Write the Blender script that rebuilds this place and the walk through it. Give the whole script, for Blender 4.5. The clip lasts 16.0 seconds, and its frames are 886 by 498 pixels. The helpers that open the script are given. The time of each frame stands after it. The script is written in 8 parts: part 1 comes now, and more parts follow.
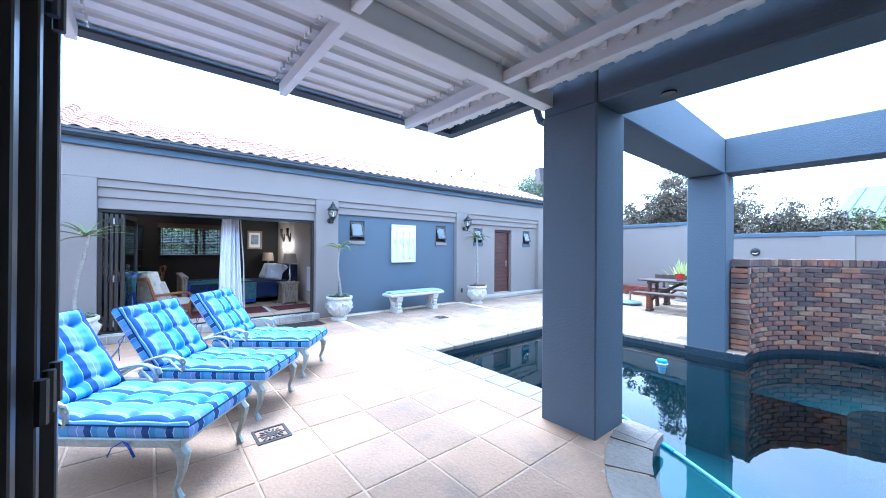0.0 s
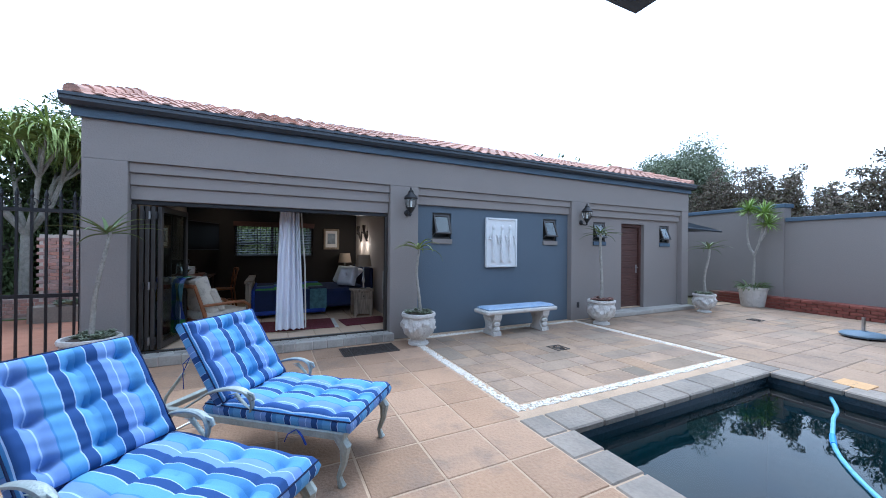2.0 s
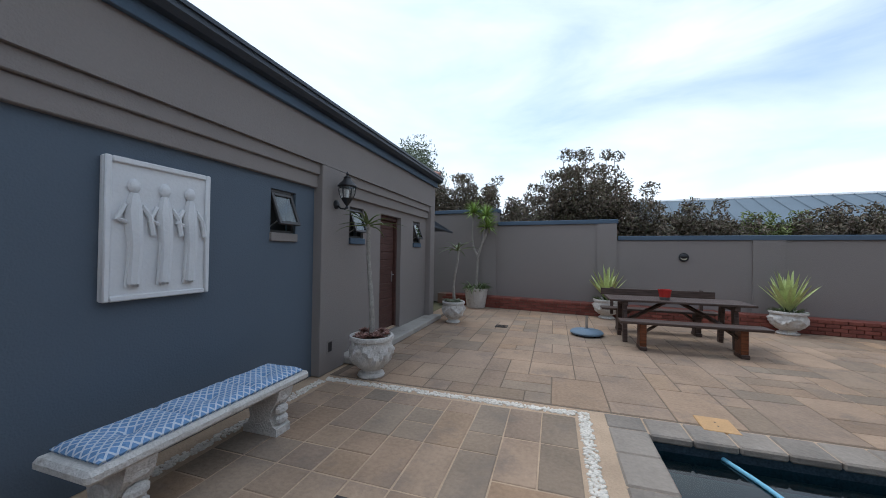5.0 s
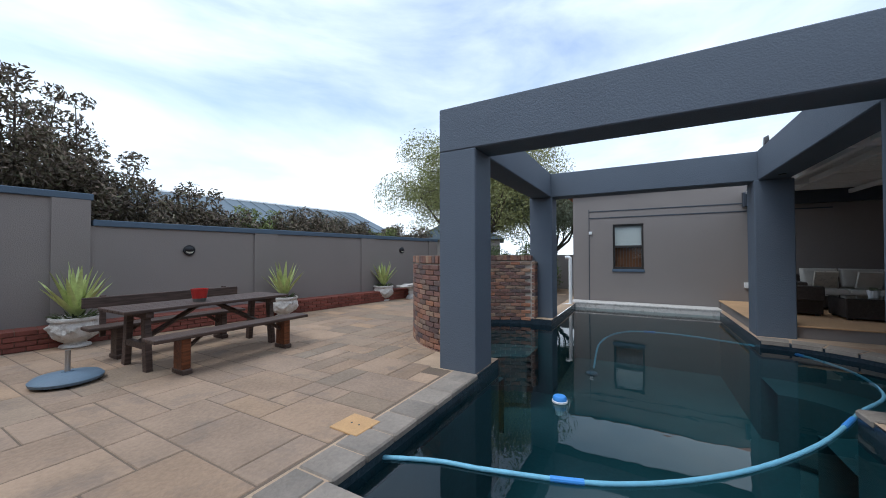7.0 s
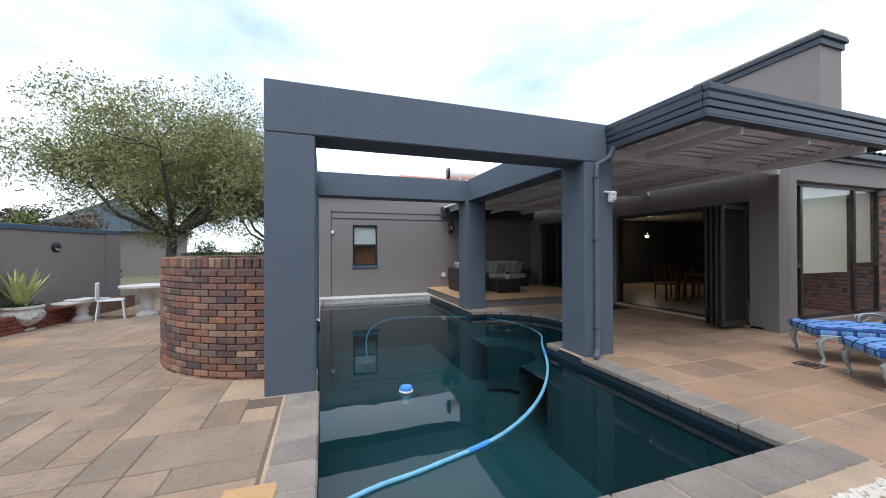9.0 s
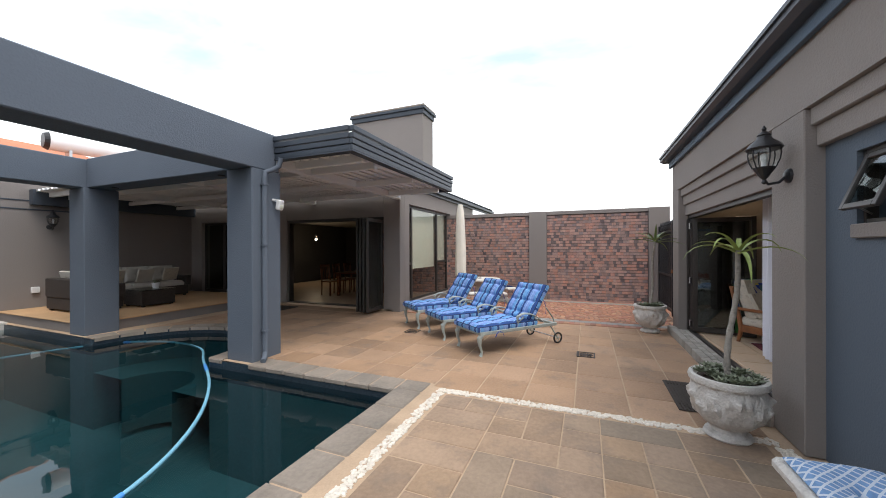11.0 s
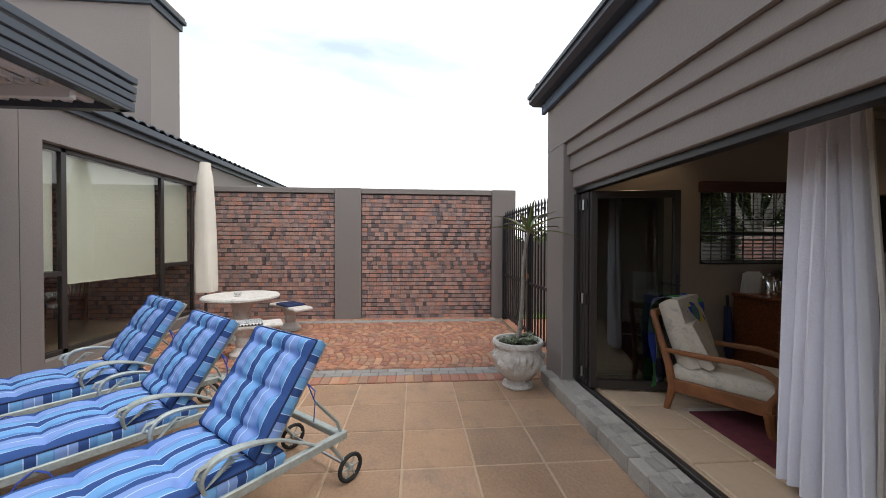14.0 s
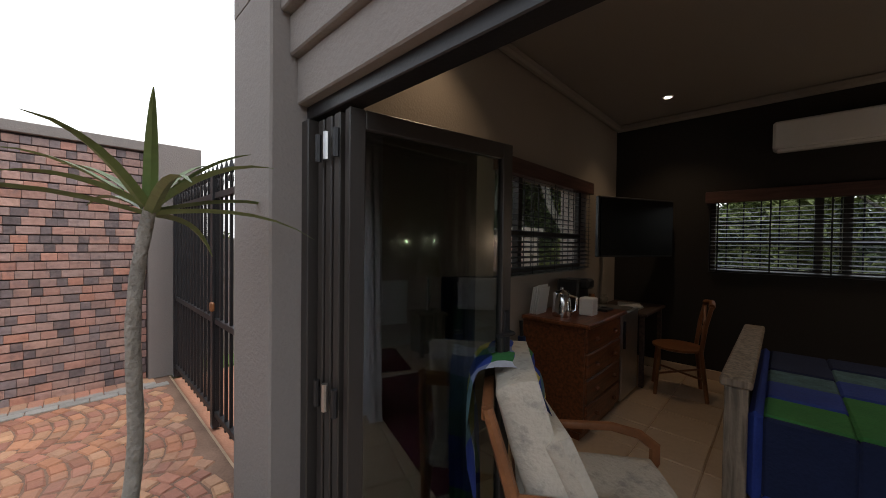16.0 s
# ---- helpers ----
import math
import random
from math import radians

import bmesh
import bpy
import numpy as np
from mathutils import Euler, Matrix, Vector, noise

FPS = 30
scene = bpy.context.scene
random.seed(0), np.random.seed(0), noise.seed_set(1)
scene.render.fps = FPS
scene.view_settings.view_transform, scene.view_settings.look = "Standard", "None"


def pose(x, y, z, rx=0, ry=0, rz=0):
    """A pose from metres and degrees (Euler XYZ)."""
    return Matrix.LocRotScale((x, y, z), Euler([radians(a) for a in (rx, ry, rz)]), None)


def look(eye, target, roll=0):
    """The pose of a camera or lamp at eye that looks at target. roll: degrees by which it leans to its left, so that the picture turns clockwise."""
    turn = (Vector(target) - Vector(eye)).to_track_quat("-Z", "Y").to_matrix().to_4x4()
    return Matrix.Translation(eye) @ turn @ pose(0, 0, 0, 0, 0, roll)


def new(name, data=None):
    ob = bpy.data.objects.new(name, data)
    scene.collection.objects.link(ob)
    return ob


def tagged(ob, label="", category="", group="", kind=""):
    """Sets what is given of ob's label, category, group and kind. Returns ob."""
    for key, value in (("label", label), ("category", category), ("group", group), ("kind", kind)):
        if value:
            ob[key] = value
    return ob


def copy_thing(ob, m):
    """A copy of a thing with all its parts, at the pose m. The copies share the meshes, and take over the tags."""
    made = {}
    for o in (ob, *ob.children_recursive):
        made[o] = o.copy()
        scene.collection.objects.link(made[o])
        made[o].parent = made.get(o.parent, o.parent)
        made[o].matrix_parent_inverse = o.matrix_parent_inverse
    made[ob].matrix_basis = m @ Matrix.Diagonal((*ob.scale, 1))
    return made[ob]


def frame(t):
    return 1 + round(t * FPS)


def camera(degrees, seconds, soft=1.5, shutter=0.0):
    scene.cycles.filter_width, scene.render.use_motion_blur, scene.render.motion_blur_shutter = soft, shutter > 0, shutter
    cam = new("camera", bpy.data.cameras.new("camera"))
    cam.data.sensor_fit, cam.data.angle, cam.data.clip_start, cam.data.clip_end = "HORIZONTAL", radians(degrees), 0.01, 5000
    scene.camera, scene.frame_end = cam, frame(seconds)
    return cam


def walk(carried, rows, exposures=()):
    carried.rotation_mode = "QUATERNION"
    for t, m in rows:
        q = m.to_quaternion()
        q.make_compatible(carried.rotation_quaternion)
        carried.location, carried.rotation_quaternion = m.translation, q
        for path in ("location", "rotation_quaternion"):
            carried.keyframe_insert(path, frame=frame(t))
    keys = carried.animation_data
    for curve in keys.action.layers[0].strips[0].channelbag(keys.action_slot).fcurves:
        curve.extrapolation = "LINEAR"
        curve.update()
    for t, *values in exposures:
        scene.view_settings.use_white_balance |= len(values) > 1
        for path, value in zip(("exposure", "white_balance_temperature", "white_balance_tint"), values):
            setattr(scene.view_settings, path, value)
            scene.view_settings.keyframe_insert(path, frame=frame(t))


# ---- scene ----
cam = camera(102.7, 16.0, soft=0.95)
PATH = [
    (0, (0.926, 1.345, 1.494), (2.205, 2.883, 1.5), 0.4),
    (0.5, (1.162, 1.763, 1.502), (2.215, 3.463, 1.51), 0.4),
    (1, (1.426, 2.255, 1.497), (2.304, 4.052, 1.499), 0.4),
    (1.5, (1.669, 2.774, 1.496), (2.509, 4.589, 1.498), 0.5),
    (2, (1.916, 3.271, 1.509), (2.791, 5.07, 1.511), 0.5),
    (2.5, (2.236, 3.796, 1.505), (3.234, 5.528, 1.512), 0.6),
    (3, (2.565, 4.292, 1.499), (3.712, 5.929, 1.516), 0.7),
    (3.2, (2.715, 4.502, 1.5), (3.92, 6.098, 1.515), 0.6),
    (5.3, (4.374, 6.475, 1.529), (6.358, 6.725, 1.556), 0.7),
    (5.5, (4.544, 6.586, 1.527), (6.543, 6.57, 1.558), 0.5),
    (6, (4.982, 6.8, 1.456), (6.846, 6.074, 1.49), 0.4),
    (6.5, (5.428, 6.943, 1.406), (6.883, 5.572, 1.439), 0.2),
    (7, (5.878, 7.061, 1.398), (6.855, 5.316, 1.432), -0.1),
    (7.5, (6.345, 7.097, 1.397), (6.863, 5.166, 1.425), -0.2),
    (8, (6.773, 7.134, 1.385), (6.851, 5.135, 1.404), -0.5),
    (8.2, (6.913, 7.091, 1.387), (6.845, 5.092, 1.399), -0.4),
    (10.3, (8.115, 7.455, 1.605), (6.61, 6.138, 1.619), -0.3),
    (10.5, (8.084, 7.476, 1.598), (6.467, 6.299, 1.61), -0.2),
    (11, (7.637, 7.457, 1.551), (5.783, 6.705, 1.549), -0.2),
    (11.5, (7.017, 7.383, 1.521), (5.048, 7.028, 1.515), -0.0),
    (12, (6.396, 7.338, 1.531), (4.396, 7.326, 1.52), 0.2),
    (12.5, (5.749, 7.372, 1.504), (3.749, 7.404, 1.488), 0.1),
    (13, (5.096, 7.363, 1.514), (3.096, 7.4, 1.493), 0.1),
    (13.5, (4.473, 7.376, 1.511), (2.474, 7.46, 1.494), 0.2),
    (14, (3.87, 7.426, 1.526), (1.877, 7.584, 1.5), 0.2),
    (14.5, (3.299, 7.625, 1.561), (1.336, 8.007, 1.53), 0.4),
    (15, (2.658, 7.818, 1.565), (0.787, 8.522, 1.531), 0.3),
    (15.5, (2.13, 8.115, 1.563), (0.467, 9.226, 1.531), 0.6),
    (16, (1.702, 8.437, 1.572), (0.32, 9.883, 1.539), 0.7),
]
# (seconds, stops, kelvin, tint)
EXPOSURE = [(0.0, 2.32, 4450, 4), (0.5, 1.97, 4450, 4), (1.0, 1.62, 4550, 4), (1.5, 1.28, 4700, 5), (2.0, 0.95, 5000, 6), (2.5, 0.52, 5200, 6), (3.0, 0.27, 5300, 7), (5.5, -0.06, 5700, 7), (8.0, 0.25, 5650, 8),
            (10.5, 0.60, 6350, 10), (12.5, 0.57, 6550, 10), (14.0, 0.48, 6550, 10), (15.0, 0.45, 6500, 10), (16.0, 0.75, 6600, 10)]
walk(cam, [(t, look(eye, target, roll)) for t, eye, target, roll in PATH], EXPOSURE)

# ---- world, sun and exposure ----
world = bpy.data.worlds.new("overcast_sky")
scene.world = world
world.use_nodes = True
wt = world.node_tree
wt.nodes.clear()


def wnode(kind, **kw):
    n = wt.nodes.new(kind)
    for k, v in kw.items():
        n.inputs[k].default_value = v
    return n


SUN_ELEV, SUN_ROT = 65.0, 30.0
sky = wnode("ShaderNodeTexSky")
sky.sky_type = 'NISHITA'
sky.sun_disc = False
sky.sun_elevation, sky.sun_rotation = radians(SUN_ELEV), radians(SUN_ROT)
sky.air_density, sky.dust_density, sky.ozone_density = 1.0, 2.5, 0.4
bg_sky = wnode("ShaderNodeBackground", Strength=0.2)
bg_cloud = wnode("ShaderNodeBackground", Color=(0.96, 0.985, 1.0, 1), Strength=1.24)
wco = wnode("ShaderNodeTexCoord")
wmap = wnode("ShaderNodeMapping")
wmap.inputs["Scale"].default_value = (1.6, 1.2, 4.5)
wmap.inputs["Location"].default_value = (0.75, 0.3, 0.2)
wn = wnode("ShaderNodeTexNoise", Scale=1.25, Detail=7.0, Roughness=0.55, Distortion=0.35)
wr = wt.nodes.new("ShaderNodeMapRange")
wr.inputs["From Min"].default_value, wr.inputs["From Max"].default_value = 0.33, 0.68
wr.inputs["To Min"].default_value, wr.inputs["To Max"].default_value = 0.30, 1.0
wmix = wnode("ShaderNodeMixShader")
wout = wnode("ShaderNodeOutputWorld")
wt.links.new(wco.outputs["Generated"], wmap.inputs["Vector"])
wt.links.new(wmap.outputs["Vector"], wn.inputs["Vector"])
wt.links.new(wn.outputs["Fac"], wr.inputs["Value"])
wtint = wt.nodes.new("ShaderNodeVectorMath")
wtint.operation = "MULTIPLY"
wtint.inputs[1].default_value = (0.94, 1.01, 1.04)
wt.links.new(sky.outputs["Color"], wtint.inputs[0])
wt.links.new(wtint.outputs[0], bg_sky.inputs["Color"])
# cloud thickens towards the horizon
wsep = wnode("ShaderNodeSeparateXYZ")
wlow = wt.nodes.new("ShaderNodeMapRange")
wlow.inputs["From Min"].default_value, wlow.inputs["From Max"].default_value = 0.05, 0.34
wlow.inputs["To Min"].default_value, wlow.inputs["To Max"].default_value = 0.8, 0.0
wadd = wt.nodes.new("ShaderNodeMath")
wadd.use_clamp = True
wt.links.new(wco.outputs["Generated"], wsep.inputs["Vector"])
wt.links.new(wsep.outputs["Z"], wlow.inputs["Value"])
wt.links.new(wr.outputs["Result"], wadd.inputs[0])
wt.links.new(wlow.outputs["Result"], wadd.inputs[1])
wt.links.new(wadd.outputs[0], wmix.inputs["Fac"])
wt.links.new(bg_sky.outputs["Background"], wmix.inputs[1])
wt.links.new(bg_cloud.outputs["Background"], wmix.inputs[2])
wt.links.new(wmix.outputs["Shader"], wout.inputs["Surface"])

sun = new("sun", bpy.data.lights.new("sun", "SUN"))
sun.data.energy, sun.data.angle, sun.data.color = 1.15, radians(26), (1.0, 0.96, 0.9)
sun.matrix_world = look((5 + 14.0 * math.sin(radians(SUN_ROT)), 14.0 * math.cos(radians(SUN_ROT)), 30), (5, 0, 0))
ROOM_W = 8.5        # watts of each guest room downlight

# ---- materials ----
def material(name, base, rough=0.7, var=0.12, scale=1.5, fine=45.0, bump=0.15, metal=0.0, rand=0.0, island=0.0, tones=None, spec=0.4, stain=0.0, stain_col=(0.05, 0.045, 0.04), stain_scale=2.3):
    """Principled surface: broad and fine noise in the colour, fine relief; rand / island vary it piece by piece; tones: colours that pieces pick from."""
    m = bpy.data.materials.new(name)
    m.use_nodes = True
    nt = m.node_tree
    bsdf = nt.nodes["Principled BSDF"]
    geo = nt.nodes.new("ShaderNodeNewGeometry")
    n1 = nt.nodes.new("ShaderNodeTexNoise")
    n1.inputs["Scale"].default_value, n1.inputs["Detail"].default_value = scale, 5.0
    n2 = nt.nodes.new("ShaderNodeTexNoise")
    n2.inputs["Scale"].default_value, n2.inputs["Detail"].default_value = fine, 4.0
    for n in (n1, n2):
        nt.links.new(geo.outputs["Position"], n.inputs["Vector"])

    def maths(op, a, b):
        k = nt.nodes.new("ShaderNodeMath")
        k.operation = op
        for i, v in ((0, a), (1, b)):
            if isinstance(v, (int, float)):
                k.inputs[i].default_value = v
            else:
                nt.links.new(v, k.inputs[i])
        return k.outputs[0]

    value = maths("ADD", maths("MULTIPLY", maths("SUBTRACT", n1.outputs["Fac"], 0.5), 3.2 * var), 1.0)
    value = maths("ADD", value, maths("MULTIPLY", maths("SUBTRACT", n2.outputs["Fac"], 0.5), 2.2 * var))
    pick = None
    if rand or (tones and not island):
        info = nt.nodes.new("ShaderNodeObjectInfo")
        pick = info.outputs["Random"]
    if island:
        pick = geo.outputs["Random Per Island"]
    if pick is not None:
        value = maths("ADD", value, maths("MULTIPLY", maths("SUBTRACT", pick, 0.5), 2 * (island or rand)))
    if tones:
        ramp = nt.nodes.new("ShaderNodeValToRGB")
        ramp.color_ramp.interpolation = 'LINEAR'
        while len(ramp.color_ramp.elements) < len(tones):
            ramp.color_ramp.elements.new(0.5)
        for i, c in enumerate(tones):
            ramp.color_ramp.elements[i].position = i / max(1, len(tones) - 1)
            ramp.color_ramp.elements[i].color = (*c, 1)
        spread = maths("FRACT", maths("MULTIPLY", pick, 7.31), 0.0)
        nt.links.new(spread, ramp.inputs["Fac"])
        col = ramp.outputs["Color"]
    else:
        rgb = nt.nodes.new("ShaderNodeRGB")
        rgb.outputs[0].default_value = (*base, 1)
        col = rgb.outputs[0]
    mul = nt.nodes.new("ShaderNodeVectorMath")
    mul.operation = "SCALE"
    nt.links.new(col, mul.inputs[0])
    nt.links.new(value, mul.inputs["Scale"])
    out = mul.outputs[0]
    if stain:
        n3 = nt.nodes.new("ShaderNodeTexNoise")
        n3.inputs["Scale"].default_value, n3.inputs["Detail"].default_value, n3.inputs["Roughness"].default_value = stain_scale, 8.0, 0.65
        nt.links.new(geo.outputs["Position"], n3.inputs["Vector"])
        mr = nt.nodes.new("ShaderNodeMapRange")
        mr.inputs["From Min"].default_value, mr.inputs["From Max"].default_value = 0.52, 0.7
        mr.inputs["To Max"].default_value = stain
        nt.links.new(n3.outputs["Fac"], mr.inputs["Value"])
        mx = nt.nodes.new("ShaderNodeMix")
        mx.data_type = 'RGBA'
        nt.links.new(mr.outputs["Result"], mx.inputs["Factor"])
        nt.links.new(out, mx.inputs["A"])
        mx.inputs["B"].default_value = (*stain_col, 1)
        out = mx.outputs["Result"]
    nt.links.new(out, bsdf.inputs["Base Color"])
    bsdf.inputs["Roughness"].default_value = rough
    bsdf.inputs["Metallic"].default_value = metal
    bsdf.inputs["Specular IOR Level"].default_value = spec
    if bump:
        b = nt.nodes.new("ShaderNodeBump")
        b.inputs["Strength"].default_value, b.inputs["Distance"].default_value = bump, 0.02
        nt.links.new(maths("ADD", n2.outputs["Fac"], maths("MULTIPLY", n1.outputs["Fac"], 0.6)), b.inputs["Height"])
        nt.links.new(b.outputs["Normal"], bsdf.inputs["Normal"])
    return m


def wood(name, base, rough=0.5, stretch=(1, 1, 12), dark=0.5):
    m = material(name, base, rough, 0.14, 2.0, 60, 0.1)
    nt = m.node_tree
    geo = nt.nodes.new("ShaderNodeTexCoord")
    mp = nt.nodes.new("ShaderNodeMapping")
    mp.inputs["Scale"].default_value = [40 / s for s in stretch]
    n = nt.nodes.new("ShaderNodeTexNoise")
    n.inputs["Scale"].default_value, n.inputs["Detail"].default_value, n.inputs["Distortion"].default_value = 1.0, 5.0, 0.6
    nt.links.new(geo.outputs["Object"], mp.inputs["Vector"])
    nt.links.new(mp.outputs["Vector"], n.inputs["Vector"])
    bsdf = nt.nodes["Principled BSDF"]
    src = bsdf.inputs["Base Color"].links[0].from_socket
    mr = nt.nodes.new("ShaderNodeMapRange")
    mr.inputs["From Min"].default_value, mr.inputs["From Max"].default_value = 0.35, 0.65
    mr.inputs["To Min"].default_value, mr.inputs["To Max"].default_value = dark, 1.15
    nt.links.new(n.outputs["Fac"], mr.inputs["Value"])
    sc = nt.nodes.new("ShaderNodeVectorMath")
    sc.operation = "SCALE"
    nt.links.new(src, sc.inputs[0])
    nt.links.new(mr.outputs["Result"], sc.inputs["Scale"])
    nt.links.new(sc.outputs[0], bsdf.inputs["Base Color"])
    return m


def glow(name, colour, strength):
    m = bpy.data.materials.new(name)
    m.use_nodes = True
    b = m.node_tree.nodes["Principled BSDF"]
    b.inputs["Emission Color"].default_value = (*colour, 1)
    b.inputs["Emission Strength"].default_value = strength
    b.inputs["Base Color"].default_value = (*colour, 1)
    return m


def pane_glass(name, tint, gloss_rough=0.02, ior=1.45, extra=0.02):
    """Thin clear pane: see-through, with real reflection growing at grazing angles."""
    m = bpy.data.materials.new(name)
    m.use_nodes = True
    nt = m.node_tree
    nt.nodes.clear()
    tr = nt.nodes.new("ShaderNodeBsdfTransparent")
    tr.inputs["Color"].default_value = (*tint, 1)
    gl = nt.nodes.new("ShaderNodeBsdfGlossy")
    gl.inputs["Roughness"].default_value = gloss_rough
    lw = nt.nodes.new("ShaderNodeLayerWeight")
    lw.inputs["Blend"].default_value = 0.5
    pw = nt.nodes.new("ShaderNodeMath")
    pw.operation = "POWER"
    pw.inputs[1].default_value = 4.6
    fr = nt.nodes.new("ShaderNodeMapRange")
    fr.inputs["To Min"].default_value = ((ior - 1) / (ior + 1)) ** 2 + extra
    nt.links.new(lw.outputs["Facing"], pw.inputs[0])
    nt.links.new(pw.outputs[0], fr.inputs["Value"])
    mx = nt.nodes.new("ShaderNodeMixShader")
    out = nt.nodes.new("ShaderNodeOutputMaterial")
    nt.links.new(fr.outputs["Result"], mx.inputs["Fac"])
    nt.links.new(tr.outputs["BSDF"], mx.inputs[1])
    nt.links.new(gl.outputs["BSDF"], mx.inputs[2])
    nt.links.new(mx.outputs["Shader"], out.inputs["Surface"])
    return m


def water_material():
    m = pane_glass("pool_water", (0.36, 0.57, 0.60), 0.01, 1.34, 0.02)
    nt = m.node_tree
    geo = nt.nodes.new("ShaderNodeNewGeometry")
    n = nt.nodes.new("ShaderNodeTexNoise")
    n.inputs["Scale"].default_value, n.inputs["Detail"].default_value = 1.6, 3.0
    nt.links.new(geo.outputs["Position"], n.inputs["Vector"])
    b = nt.nodes.new("ShaderNodeBump")
    b.inputs["Strength"].default_value, b.inputs["Distance"].default_value = 0.05, 0.05
    nt.links.new(n.outputs["Fac"], b.inputs["Height"])
    for k in nt.nodes:
        if k.type in ("BSDF_GLOSSY", "LAYER_WEIGHT"):
            nt.links.new(b.outputs["Normal"], k.inputs["Normal"])
    return m


def uv_stripes(name, colours, repeat, rough=0.85):
    """Woven stripes that follow the first texture coordinate."""
    m = bpy.data.materials.new(name)
    m.use_nodes = True
    nt = m.node_tree
    bsdf = nt.nodes["Principled BSDF"]
    uv = nt.nodes.new("ShaderNodeUVMap")
    sep = nt.nodes.new("ShaderNodeSeparateXYZ")
    k = nt.nodes.new("ShaderNodeMath")
    k.operation = "MULTIPLY"
    k.inputs[1].default_value = repeat
    f = nt.nodes.new("ShaderNodeMath")
    f.operation = "FRACT"
    ramp = nt.nodes.new("ShaderNodeValToRGB")
    ramp.color_ramp.interpolation = 'CONSTANT'
    while len(ramp.color_ramp.elements) < len(colours):
        ramp.color_ramp.elements.new(0.5)
    total = sum(w for w, c in colours)
    at = 0.0
    for e, (w, c) in zip(ramp.color_ramp.elements, colours):
        e.position, e.color = at / total, (*c, 1)
        at += w
    nz = nt.nodes.new("ShaderNodeTexNoise")
    nz.inputs["Scale"].default_value, nz.inputs["Detail"].default_value = 240.0, 3.0
    co = nt.nodes.new("ShaderNodeTexCoord")
    nt.links.new(co.outputs["Object"], nz.inputs["Vector"])
    mr = nt.nodes.new("ShaderNodeMapRange")
    mr.inputs["To Min"].default_value, mr.inputs["To Max"].default_value = 0.84, 1.16
    nt.links.new(nz.outputs["Fac"], mr.inputs["Value"])
    sc = nt.nodes.new("ShaderNodeVectorMath")
    sc.operation = "SCALE"
    nt.links.new(uv.outputs["UV"], sep.inputs["Vector"])
    nt.links.new(sep.outputs["X"], k.inputs[0])
    nt.links.new(k.outputs[0], f.inputs[0])
    nt.links.new(f.outputs[0], ramp.inputs["Fac"])
    nt.links.new(ramp.outputs["Color"], sc.inputs[0])
    nt.links.new(mr.outputs["Result"], sc.inputs["Scale"])
    nt.links.new(sc.outputs[0], bsdf.inputs["Base Color"])
    bsdf.inputs["Roughness"].default_value = rough
    bsdf.inputs["Specular IOR Level"].default_value = 0.2
    b = nt.nodes.new("ShaderNodeBump")
    b.inputs["Strength"].default_value, b.inputs["Distance"].default_value = 0.2, 0.004
    nt.links.new(nz.outputs["Fac"], b.inputs["Height"])
    nt.links.new(b.outputs["Normal"], bsdf.inputs["Normal"])
    return m


M = {}
M["taupe"] = material("taupe_plaster", (0.232, 0.205, 0.189), 0.85, 0.05, 0.7, 70, 0.25)
M["taupe_in"] = material("taupe_interior_paint", (0.30, 0.26, 0.225), 0.8, 0.04, 0.7, 70, 0.1)
M["beige_in"] = material("beige_interior_paint", (0.46, 0.39, 0.335), 0.8, 0.04, 0.7, 70, 0.1)
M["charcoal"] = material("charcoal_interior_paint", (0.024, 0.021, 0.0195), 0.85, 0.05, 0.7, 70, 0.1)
M["blue"] = material("slate_blue_plaster", (0.098, 0.122, 0.152), 0.85, 0.06, 0.9, 70, 0.25)
M["pergola"] = material("blue_grey_plaster", (0.105, 0.125, 0.155), 0.8, 0.07, 0.9, 60, 0.25)
M["cap"] = material("blue_painted_coping", (0.075, 0.11, 0.155), 0.7, 0.08, 1.2, 60, 0.2)
M["gutter"] = material("dark_gutter_paint", (0.045, 0.055, 0.07), 0.45, 0.08, 2, 60, 0.03)
# one mid grey-brown for both ceilings and the cornice
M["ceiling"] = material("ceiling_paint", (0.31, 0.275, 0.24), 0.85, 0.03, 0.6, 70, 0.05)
M["louvre"] = material("pale_grey_louvre_paint", (0.72, 0.71, 0.70), 0.45, 0.04, 1, 60, 0.02)
M["black"] = material("black_powder_coat", (0.016, 0.016, 0.018), 0.4, 0.1, 3, 80, 0.05)
M["bronze"] = material("dark_bronze_aluminium", (0.035, 0.03, 0.027), 0.38, 0.08, 3, 80, 0.02, spec=0.5)
M["roof"] = material("terracotta_roof_tile", (0.40, 0.225, 0.17), 0.85, 0.2, 1.5, 40, 0.3, rand=0.2, stain=0.6, stain_col=(0.12, 0.11, 0.10))
M["roof_stuff"] = material("terracotta_roof_tile_far", (0.40, 0.225, 0.17), 0.85, 0.2, 1.5, 40, 0.3, island=0.2, stain=0.6, stain_col=(0.12, 0.11, 0.10))
M["roof_orange"] = material("orange_roof_tile", (0.5, 0.2, 0.11), 0.85, 0.15, 1.5, 40, 0.3, island=0.15)
M["flag"] = material("sandstone_coloured_flag", (0.40, 0.25, 0.155), 0.78, 0.19, 1.6, 42, 0.5, rand=0.17, tones=[(0.35, 0.221, 0.138), (0.332, 0.215, 0.138), (0.36, 0.224, 0.135), (0.34, 0.221, 0.144)], stain=0.7, stain_col=(0.20, 0.15, 0.115))
